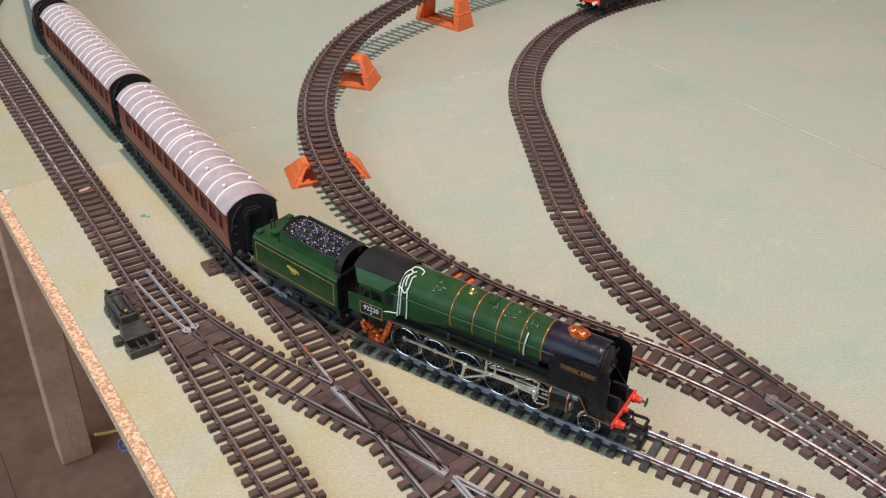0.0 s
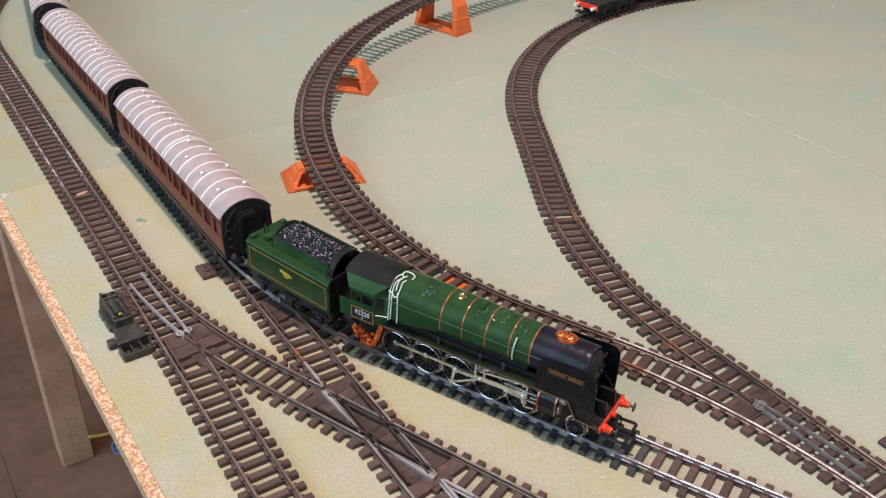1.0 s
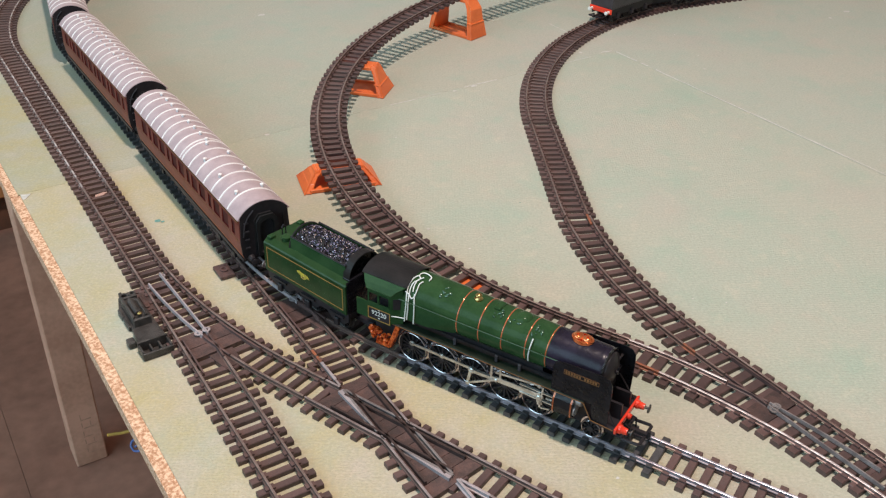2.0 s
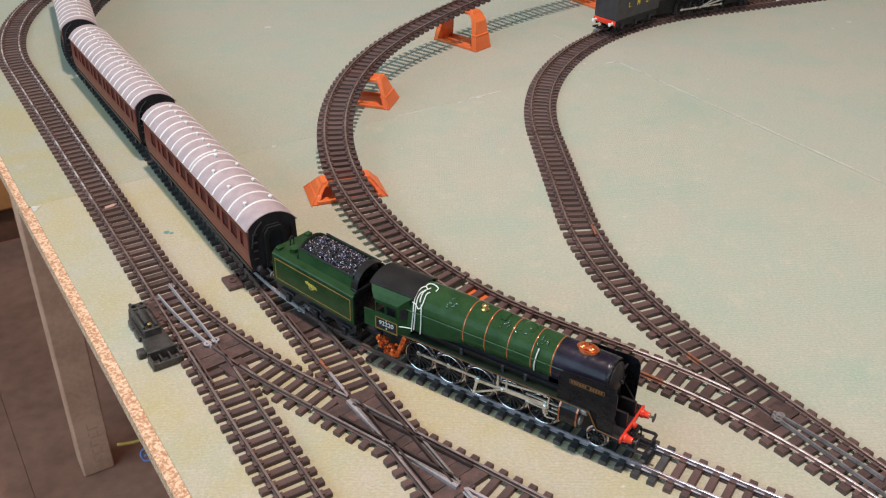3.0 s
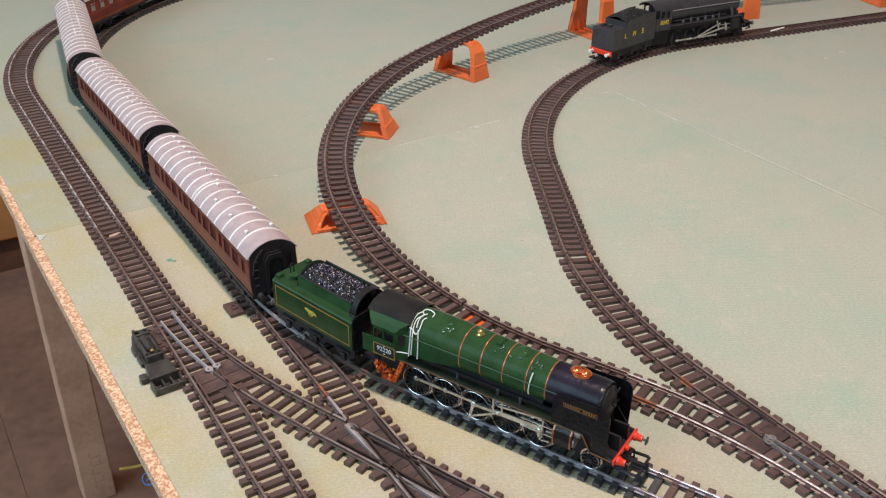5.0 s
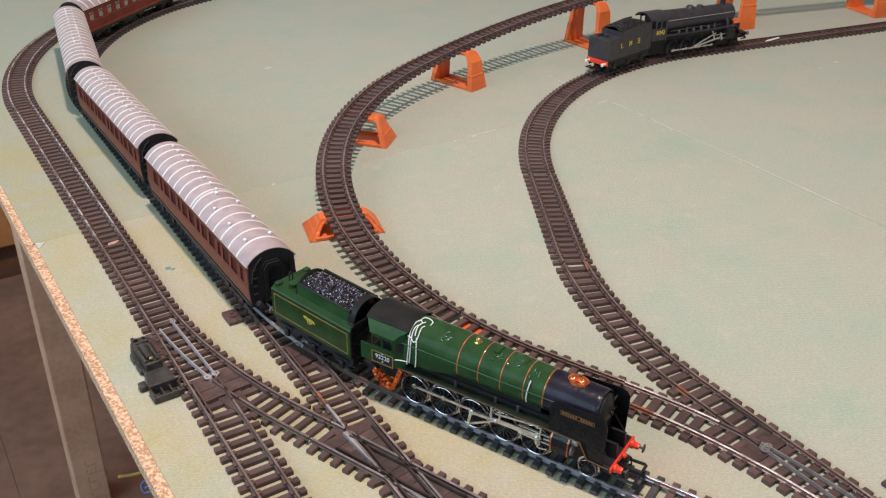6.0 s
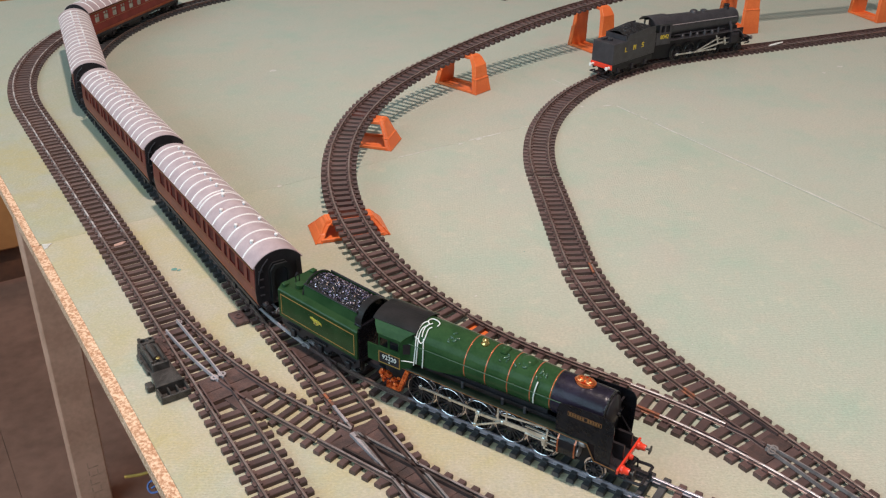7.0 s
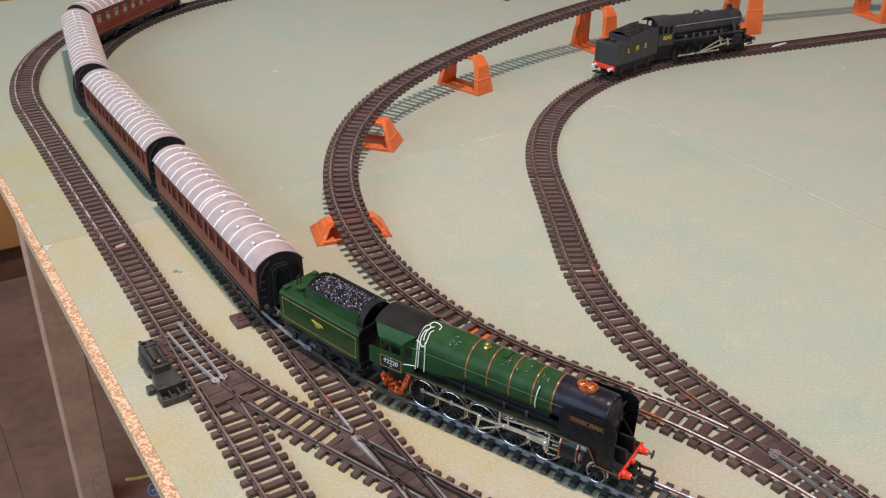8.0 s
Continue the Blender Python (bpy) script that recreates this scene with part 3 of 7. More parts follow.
def turnout(main, branch, length, rail_main, rail_branch, label, blade_mat=M_STEEL, wide=0.0042, plates=3, toe_ring=True, gaps=(0.0044, 0.0014), nose=0.012, heel=0.1095):
    """A left-hand set of points. Both lines start at the toe; gaps: how far each blade stands off its own running line there."""
    t = thing("railway_points", pose(0, 0, 0), label, "model track", "railway points")
    n = int(length / 0.0088)
    frog, toe = 0.124, 0.040
    for i in range(n):
        s = (i + 0.5) * length / n
        apart = (branch.at(s)[0] - main.at(s)[0]).length
        for line, k in ((main, 1), (branch, -1)):
            p, h = line.at(s, k * GAUGE)
            ob = new("rail_chair", CHAIR)
            ob.parent, ob.matrix_basis = t, pose(p.x, p.y, 0, 0, 0, -h)
        if apart < 0.0225:
            custom_sleeper(main.at(s, 0.0153)[0], branch.at(s + apart * 0.12, -0.0153)[0], wide, t)
        else:
            custom_sleeper(main.at(s, 0.0153)[0], main.at(s, -0.0153)[0], wide, t)
            ob = custom_sleeper(branch.at(s, 0.0132 if apart < 0.03 else 0.0153)[0], branch.at(s, -0.0153)[0], wide, t)
            ob.location.z = -0.0002
    rail(main, 0, length, GAUGE, rail_main, t, "stock_rail")
    rail(branch, 0, length, -GAUGE, rail_branch, t, "stock_rail")
    rail(main, frog + 0.012, length, -GAUGE, rail_main, t, "closure_rail")
    rail(branch, frog + nose, length, GAUGE, rail_branch, t, "closure_rail")
    for line, k in ((main, -1), (branch, 1)):
        rail(line, heel + 0.001, frog + (nose if line is branch else 0.012) - 0.001, k * GAUGE, M_SLEEPER, t, "frog", label="brown plastic crossing nose")
        rail(line, frog - 0.016, frog + 0.02, -k * (GAUGE - 0.0024), M_SLEEPER, t, "check_rail", section=((-0.0005, 0), (0.0005, 0), (0.0005, 0.0024), (-0.0005, 0.0024)))
        blade = rail(line, toe - (0.008 if line is main else 0.0), heel, k * (GAUGE - gaps[line is branch]), blade_mat, t, "switch_blade", base=SLEEPER_TOP + 0.0004, offset_end=k * GAUGE,
                     section=((-0.0008, 0), (0.0008, 0), (0.0007, 0.0008), (0.00045, 0.0021), (-0.00045, 0.0021), (-0.0007, 0.0008)), label="pale nickel switch blade")
        for s, r in ((heel - 0.004, 0.0025), (toe - (0.006 if line is main else -0.002), 0.0020))[:2 if toe_ring else 1]:
            p, h = line.at(s, k * (GAUGE + 0.0003) if s > 0.08 else k * (GAUGE + 0.001 - gaps[line is branch]), SLEEPER_TOP + (0.0016 if s > 0.08 else 0.0006))
            bm = bm_new()
            ring_z(bm, p, r, r * 0.45, 0.0005)
            part("eyelet", bm, blade_mat, blade)
    a, b = main.at(toe + 0.004, 0.0135)[0], branch.at(toe + 0.004, -0.0135)[0]
    bm = bm_new()
    d = (b - a)
    box(bm, 0, d.length, -0.0014, 0.0014, 0.0012, 0.0033, 0.0003)
    bar = part("tie_bar", bm, M_SLEEPER, t)
    bar.matrix_basis = pose(a.x, a.y, 0, 0, 0, math.degrees(math.atan2(d.y, d.x)))
    for s0, s1 in ((heel - 0.006, heel + 0.008), (heel + 0.0085, frog + 0.004), (frog + 0.0045, frog + 0.02))[:plates]:
        pts = [tuple(main.at(s0, 0.0072)[0].xy), tuple(main.at(s1, 0.0072)[0].xy), tuple(branch.at(s1, -0.0072)[0].xy), tuple(branch.at(s0, -0.0072)[0].xy)]
        if s0 > frog:
            pts[1], pts[2] = tuple(main.at(s1, -0.0065)[0].xy), tuple(branch.at(s1, 0.0065)[0].xy)
            pts[0], pts[3] = tuple(main.at(s0, -0.002)[0].xy), tuple(branch.at(s0, 0.002)[0].xy)
        part("base_plate", polygon_slab(pts, 0.0002, SLEEPER_TOP + 0.0004), M_PLATE, t)
    return t


def ring_z(bm, p, r0, r1, h, n=14):
    """A flat washer standing on p."""
    rows = [[bm.verts.new((p.x + r * math.cos(k * math.tau / n), p.y + r * math.sin(k * math.tau / n), p.z + z)) for k in range(n)] for r, z in ((r0, 0), (r0, h), (r1, h), (r1, 0))]
    for a, b in zip(rows, rows[1:] + rows[:1]):
        for k in range(n):
            bm.faces.new((a[k], a[(k + 1) % n], b[(k + 1) % n], b[k]))
    return bm


turnout(OUT_MAIN, OUT_BRANCH, 0.193, M_RAIL, M_RAIL, "brown railway points with pale nickel blades")
turnout(IN_MAIN, LOCO_LINE, 0.192, M_RAIL, M_RAIL, "brown railway points under the green tender")
def rail_patch(q0, q1, mat=M_RUST, label="rusty red paint smear on the rail", group="rusty rail smears"):
    side = Vector((q1[1] - q0[1], q0[0] - q1[0])).normalized() * 0.0008
    bm = bm_new()
    prism(bm, [tuple(Vector(q) + e * side) for q, e in ((q0, -1), (q0, 1), (q1, 1), (q1, -1))], "z", 0.0045, RAIL_TOP + 0.0002)
    bmesh.ops.recalc_face_normals(bm, faces=bm.faces[:])
    tagged(part("rail_patch", bm, mat), label, "rail patch", group)


for q0, q1 in (((0.187 - GAUGE, 0.402), (0.187 - GAUGE, 0.4075)), ((0.187 - GAUGE, 0.409), (0.187 - GAUGE, 0.4145)), ((0.4210, 0.4570), (0.4145, 0.4440))):
    rail_patch(q0, q1)
rail_patch((0.187 - GAUGE, 0.3835), (0.187 - GAUGE, 0.4015), M_STEEL, "bare worn steel stretch of rail", "bare rail stretches")
far_points = turnout(R_MAIN, R_BRANCH, 0.19, M_RAIL, M_RAIL_BRIGHT, "brown railway points with one bright rail", M_STEEL_DULL, wide=0.0058, plates=1, toe_ring=False, gaps=(0.0008, 0.0020), nose=0.0055, heel=0.104)

PROUD = tuple((u * 1.12, v * 1.03) for u, v in RAIL_SECTION)
rail(R_BRANCH, 0.163, 0.180, -GAUGE, M_RUST, far_points, "rusty_stretch", section=PROUD, label="rusty orange stretch of rail")
rail(R_MAIN, 0.158, 0.168, -GAUGE, M_RUST, far_points, "rusty_stretch", section=PROUD, label="rusty orange stretch of rail")


def crossing():
    """The diamond where the branch of the outer points crosses the inner straight."""
    t = thing("diamond_crossing", pose(0, 0, 0), "brown plastic diamond track crossing with steel rails", "model track")
    A, B = IN_MAIN, OUT_BRANCH
    s0a, s1a, s0b, s1b = 0.192, 0.329, 0.194, 0.344
    na, nb = 15, 17
    for i in range(na):
        s = s0a + (i + 0.5) * (s1a - s0a) / na
        custom_sleeper(A.at(s, 0.0153)[0], A.at(s, -0.0153)[0], 0.0044, t)
    for i in range(nb):
        s = s0b + (i + 0.5) * (s1b - s0b) / nb
        ob = custom_sleeper(B.at(s, 0.0153)[0], B.at(s, -0.0153)[0], 0.0044, t)
        ob.location.z = -0.0002
    # where the rails cross, along each line
    cross = Vector((0.187, 0.3317))
    ca = 0.575 - cross.y
    p0 = B.at(0.25)[0]
    cb = 0.25 + (cross - p0.xy).length
    k = 1 / math.sin(radians(22.5))
    near, far = GAUGE * k * (1 - math.cos(radians(22.5))), GAUGE * k * (1 + math.cos(radians(22.5)))
    for line, c, o in ((A, ca, 1), (B, cb, -1)):
        s0, s1 = (s0a, s1a) if line is A else (s0b, s1b)
        for e in (-1, 1):
            stops = sorted((c + e * o * far * -1, c + e * o * near * -1))
            cuts = [s0, stops[0] - 0.002, stops[0] + 0.002, stops[1] - 0.002, stops[1] + 0.002, s1]
            for j in (0, 2, 4):
                if cuts[j + 1] - cuts[j] > 0.003:
                    rail(line, cuts[j], cuts[j + 1], e * GAUGE, M_RAIL_CROSS if j != 2 else M_STEEL_DULL, t)
            rail(line, c - 0.040, c + 0.040, e * (GAUGE - 0.0031), M_CHECK, t, "check_rail", section=((-0.0007, 0), (0.0007, 0), (0.0006, 0.0026), (-0.0006, 0.0026)))
    bis, across = Vector((math.sin(radians(11.25)), -math.cos(radians(11.25)))), Vector((math.cos(radians(11.25)), math.sin(radians(11.25))))
    v1, v2 = cross - bis * 0.0451, cross + bis * 0.0451
    left = cross - across * 0.00897
    for tip, outward in ((v1 + bis * 0.0015, Vector((-0.0034, 0))), (v2 - bis * 0.0015, Vector((-0.0031, -0.0013)))):
        pts = [tuple(tip), tuple(tip + outward), tuple(left + (tip - left) * 0.14)]
        part("steel_wedge", polygon_slab(pts, SLEEPER_TOP, RAIL_TOP - 0.0002), M_STEEL, t, "pale steel wedge")
    for line, c, o in ((A, ca, -1), (B, cb, 1)):
        rail(line, c + far + 0.0025, c + far + 0.020, o * GAUGE, M_STEEL, t, "nose_rail", section=tuple((u * 1.1, v * 1.04) for u, v in RAIL_SECTION), label="worn bright nose rail")
    for i in range(11):
        u0, u1 = -0.0495 + i * 0.009, -0.0495 + (i + 1) * 0.009 - 0.0004
        pts = []
        for u, first in ((u0, True), (u1, False)):
            l = [A.at(ca + u, 0.0072)[0].xy, A.at(ca + u, -0.0072)[0].xy, B.at(cb + u, 0.0072)[0].xy, B.at(cb + u, -0.0072)[0].xy]
            l.sort(key=lambda p: p.x)
            pts += [tuple(l[0]), tuple(l[-1])] if first else [tuple(l[-1]), tuple(l[0])]
        part("base_plate", polygon_slab(pts, 0.0002, SLEEPER_TOP + 0.0003), M_PLATE, t)
    return t


crossing()


# ---- orange piers ----
def pier(s, height, aside=0.0, label="orange plastic trestle pier holding up the ramp track"):
    p, h = RAMP.at(s)
    t = thing("track_pier", pose(p.x, p.y, 0, 0, 0, -h) @ Matrix.Translation((aside, 0, 0)), label, "track pier", "orange piers")
    low = height < 0.03
    neck = height * 0.76 if low else height - 0.0095
    xn, inner = (0.0225, 0.0178) if low else (0.0262, 0.0196)
    mid = height * 0.42
    xm, im = 0.031 - (0.031 - xn) * mid / neck, 0.0250 - (0.0250 - inner) * mid / neck
    # stations up the leg: height, outer, inner, half width
    foot = 0.0165 if low else 0.0130
    wm = 0.0084 + (foot - 0.0084) * (1 - mid / neck)
    rows = [(0.0003, 0.031, 0.0250, foot), (mid, xm, im, wm), (mid + 0.0003, xm - 0.0006, im, wm - 0.0005), (neck, xn, inner, 0.0084), (height - 0.0016, 0.0205, 0.0152, 0.0070), (height + 0.0006, 0.0192, 0.0154, 0.0064)]
    for k in (-1, 1):
        bm = bm_new()
        rings = [[bm.verts.new((k * x, y, z)) for x, y in ((xo, -w), (xo, w), (xi, w), (xi, -w))] for z, xo, xi, w in rows]
        for a, b in zip(rings, rings[1:]):
            for q in range(4):
                bm.faces.new((a[q], a[(q + 1) % 4], b[(q + 1) % 4], b[q]))
        bm.faces.new(rings[0]), bm.faces.new(rings[-1])
        bmesh.ops.recalc_face_normals(bm, faces=bm.faces[:])
        bmesh.ops.bevel(bm, geom=[e for e in bm.edges if e.calc_face_angle(0) > 0.6], offset=0.0005, segments=2, affect="EDGES")
        leg = part("leg", bm, M_ORANGE, t)
        # raised rims along both edges of the leg's faces
        for e in (-1, 1):
            bm = bm_new()
            for (za, xa, ia, wa), (zb, xb, ib, wb) in zip(rows[:4], rows[1:5]):
                if zb - za > 0.001:
                    for fa, fb in ((xa - 0.0006, xb - 0.0006), (ia + 0.0006, ib + 0.0006)):
                        tube(bm, [(k * fa, e * (wa + 0.0001), za), (k * fb, e * (wb + 0.0001), zb)], 0.0006, 5)
            part("rim", bm, M_ORANGE, leg)
        if height > 0.018:
            x, w = xm, wm
            bm = bm_new()
            box(bm, min(k * (x + 0.0006), k * (x - 0.0062)), max(k * (x + 0.0006), k * (x - 0.0062)), -w - 0.0006, w + 0.0006, height * 0.42 - 0.0009, height * 0.42 + 0.0003, 0.0003)
            part("ridge", bm, M_ORANGE, leg)
        xo1 = k * 0.0192
        bm = bm_new()
        box(bm, min(xo1 - k * 0.0045, xo1 - k * 0.0015), max(xo1 - k * 0.0045, xo1 - k * 0.0015), -0.0052, 0.0052, height - 0.0010, height + 0.0012, 0.0006)
        part("clip", bm, M_ORANGE, leg)
    xt = 0.0158
    bm = bm_new()
    box(bm, -xt, xt, -0.0082, 0.0082, height - 0.0035, height - 0.0002, 0.0005)
    part("top_beam", bm, M_ORANGE, t)
    for y in (0.0017 - foot, foot - 0.0017):
        bm = bm_new()
        box(bm, -0.0258, 0.0258, y - 0.0014, y + 0.0014, 0.0003, 0.0032, 0.0004)
        part("base_bar", bm, M_ORANGE, t)
    bm = bm_new()
    box(bm, -0.0258, 0.0258, 0.0034 - foot, foot - 0.0034, 0.0003, 0.0012)
    part("base_plate", bm, M_ORANGE, t)
    return t


for s, aside in ((0.822, 0.0), (1.014, 0.006), (1.214, 0.003), (1.444, 0.0), (1.692, 0.0), (1.92, 0.0)):
    pier(s, climb(s) + 0.0002, aside)
bm = bm_new()
box(bm, -0.013, 0.014, -0.009, 0.009, 0.0003, 0.0022, 0.0004)
p, h = RAMP.at(0.640)
low = part("track_pier", bm, M_ORANGE)
low.matrix_basis = pose(p.x, p.y, 0, 0, 0, -h)
tagged(low, "low orange plastic shim under the ramp track", "track pier", "orange piers")


# ---- shared shapes for rolling stock ----
def lathe(bm, profile, centre, axis="x", n=24, close=False):
    """Revolve (radius, along) about an axis through centre."""
    cx, cy, cz = centre
    rings = []
    for r, a in profile:
        ring = []
        for k in range(n):
            u, v = r * math.cos(k * math.tau / n), r * math.sin(k * math.tau / n)
            ring.append(bm.verts.new({"x": (cx + a, cy + u, cz + v), "y": (cx + u, cy + a, cz + v), "z": (cx + u, cy + v, cz + a)}[axis]))
        rings.append(ring)
    pairs = list(zip(rings, rings[1:])) + ([(rings[-1], rings[0])] if close else [])
    for a, b in pairs:
        for k in range(n):
            bm.faces.new((a[k], a[(k + 1) % n], b[(k + 1) % n], b[k]))
    if not close:
        bm.faces.new(rings[0]), bm.faces.new(rings[-1])
    bmesh.ops.recalc_face_normals(bm, faces=bm.faces[:])
    return bm


def shell(bm, stations, cap=True):
    """Loft rings of equal count: each station is (y, outline of (x, z))."""
    rings = [[bm.verts.new((x, y, z)) for x, z in o] for y, o in stations]
    n = len(rings[0])
    for a, b in zip(rings, rings[1:]):
        for k in range(n):
            bm.faces.new((a[k], a[(k + 1) % n], b[(k + 1) % n], b[k]))
    if cap:
        bm.faces.new(rings[0]), bm.faces.new(rings[-1])
    bmesh.ops.recalc_face_normals(bm, faces=bm.faces[:])
    return bm


def circle(r, cz, n=32, cx=0.0):
    return [(cx + r * math.sin(k * math.tau / n), cz + r * math.cos(k * math.tau / n)) for k in range(n)]


def band(bm, r, cz, y, width=0.0007, lift=0.00018, a0=-115, a1=115, n=26):
    """A thin hoop with a rounded face round a boiler at y."""
    rows = []
    for i in range(n + 1):
        a = radians(a0 + (a1 - a0) * i / n)
        rows.append([bm.verts.new((rr * math.sin(a), yy, cz + rr * math.cos(a))) for rr, yy in ((r - 0.0003, y - width / 2), (r, y - width / 2), (r + lift * 0.8, y - width / 4), (r + lift, y), (r + lift * 0.8, y + width / 4), (r, y + width / 2), (r - 0.0003, y + width / 2))])
    for a, b in zip(rows, rows[1:]):
        for k in range(7):
            bm.faces.new((a[k], a[(k + 1) % 7], b[(k + 1) % 7], b[k]))
    bm.faces.new(rows[0]), bm.faces.new(rows[-1])
    bmesh.ops.recalc_face_normals(bm, faces=bm.faces[:])
    return bm


def wheel(parent, name, x, y, z, r, spokes, tyre_mat, centre_mat, side, weight=0.0, rim=0.0008):
    """A spoked wheel with flange; side is +1 where its face looks to +x."""
    hub = new(name)
    hub.empty_display_size = 0.004
    hub.parent, hub.location = parent, (x, y, z)
    s = side
    bm = bm_new()
    lathe(bm, [(r - rim, s * 0.0011), (r - 0.0005, s * 0.0013), (r - 0.0002, s * 0.0011), (r, s * 0.0006), (r, -s * 0.0008), (r + 0.0009, -s * 0.001), (r + 0.0009, -s * 0.0015), (r - rim, -s * 0.0015)], (0, 0, 0), "x", 36, True)
    part("tyre", bm, tyre_mat, hub, smooth=True)
    bm = bm_new()
    lathe(bm, [(0.0001, s * 0.0014), (0.0017, s * 0.0014), (0.0019, s * 0.001), (0.0019, -s * 0.001), (0.0001, -s * 0.001)], (0, 0, 0), "x", 14)
    for k in range(spokes):
        box(bm, -0.0005, 0.0006, -0.00038, 0.00038, 0.0012, r - rim + 0.0002, m=Matrix.Rotation(k * math.tau / spokes, 4, "X"))
    if weight:
        a0 = math.pi * 0.95
        pts = [((r - rim) * math.cos(a0 + t_ * 0.17), (r - rim) * math.sin(a0 + t_ * 0.17)) for t_ in range(-4, 5)]
        prism(bm, pts, "x", -0.0006, 0.0009)
    part("spokes", bm, centre_mat, hub)
    return hub


def bar(bm, a, b, w, h):
    """A flat bar between two places, w thick in x and h deep."""
    a, b = Vector(a), Vector(b)
    d = (b - a)
    up = Vector((1, 0, 0)).cross(d).normalized() * h / 2
    side = Vector((w / 2, 0, 0))
    vs = [bm.verts.new(p + i * side + j * up) for p in (a, b) for i, j in ((-1, -1), (1, -1), (1, 1), (-1, 1))]
    for q in ((0, 1, 2, 3), (7, 6, 5, 4), (0, 4, 5, 1), (1, 5, 6, 2), (2, 6, 7, 3), (3, 7, 4, 0)):
        bm.faces.new([vs[i] for i in q])
    bmesh.ops.recalc_face_normals(bm, faces=bm.faces[:])
    return bm


def pin(bm, p, r=0.0011, depth=0.0012, n=12):
    lathe(bm, [(r * 0.7, depth), (r, depth * 0.6), (r, -depth)], p, "x", n)


def outline_frame(x, y0, y1, z0, z1, t, lift):
    """A thin raised rectangle line on a side at x."""
    bm = bm_new()
    a, b = min(x, x + lift), max(x, x + lift)
    box(bm, a, b, y0, y1, z0, z0 + t), box(bm, a, b, y0, y1, z1 - t, z1)
    box(bm, a, b, y0, y0 + t, z0 + t, z1 - t), box(bm, a, b, y1 - t, y1, z0 + t, z1 - t)
    return bm


def lettering(text, size, mat, parent, m, name="lettering", depth=0.0002):
    cu = bpy.data.curves.new(name, "FONT")
    cu.body, cu.size, cu.extrude, cu.align_x, cu.align_y = text, size, depth, "CENTER", "CENTER"
    tmp = bpy.data.objects.new(name, cu)
    scene.collection.objects.link(tmp)
    bpy.context.view_layer.update()
    me = bpy.data.meshes.new_from_object(tmp.evaluated_get(bpy.context.evaluated_depsgraph_get()))
    bpy.data.objects.remove(tmp)
    bpy.data.curves.remove(cu)
    me.materials.clear()
    me.materials.append(mat)
    ob = new(name, me)
    ob.parent, ob.matrix_basis = parent, m
    return ob


def buffer(parent, x, y, z, k, shank, head):
    """Buffer pointing along k * y."""
    bm = bm_new()
    lathe(bm, [(0.0025, 0), (0.0025, k * 0.0012), (0.0020, k * 0.0017), (0.0017, k * 0.0046)], (x, y, z), "y", 14)
    b = part("buffer", bm, shank, parent, smooth=True)
    bm = bm_new()
    lathe(bm, [(0.0007, k * 0.005), (0.0007, k * 0.0066), (0.0025, k * 0.0068), (0.0025, k * 0.0073), (0.0016, k * 0.0076)], (x, y, z), "y", 16)
    part("buffer_head", bm, head, b, smooth=True)


def coupling(parent, y, k, z=0.0135, size=1.0):
    """Tension lock coupling: bar, loop and hook."""
    bm = bm_new()
    reach, wide = 0.0095 * size, 0.0078 * size
    box(bm, -0.0024 * size, 0.0024 * size, min(y - k * 0.003, y + k * reach), max(y - k * 0.003, y + k * reach), z - 0.0005, z + 0.0005)
    tube(bm, [(-wide, y + k * 0.001, z - 0.0004), (-wide, y + k * reach * 0.9, z + 0.0002), (-wide * 0.9, y + k * reach, z + 0.0005), (wide * 0.9, y + k * reach, z + 0.0005), (wide, y + k * reach * 0.9, z + 0.0002), (wide, y + k * 0.001, z - 0.0004)], 0.0008 * size, 6)
    bar(bm, (0.001, y + k * 0.003, z + 0.0012), (0.001, y + k * (reach + 0.002), z + 0.0012), 0.0012 * size, 0.0022 * size)
    bar(bm, (0.001, y + k * (reach + 0.002), z + 0.0004), (0.001, y + k * (reach + 0.002), z + 0.0045), 0.0012 * size, 0.0016 * size)
    part("coupling", bm, M_BLACK, parent)


# ---- green engine ----
ENGINE_AT = pose(0.2713, 0.297, 0, 0, 0, -155)


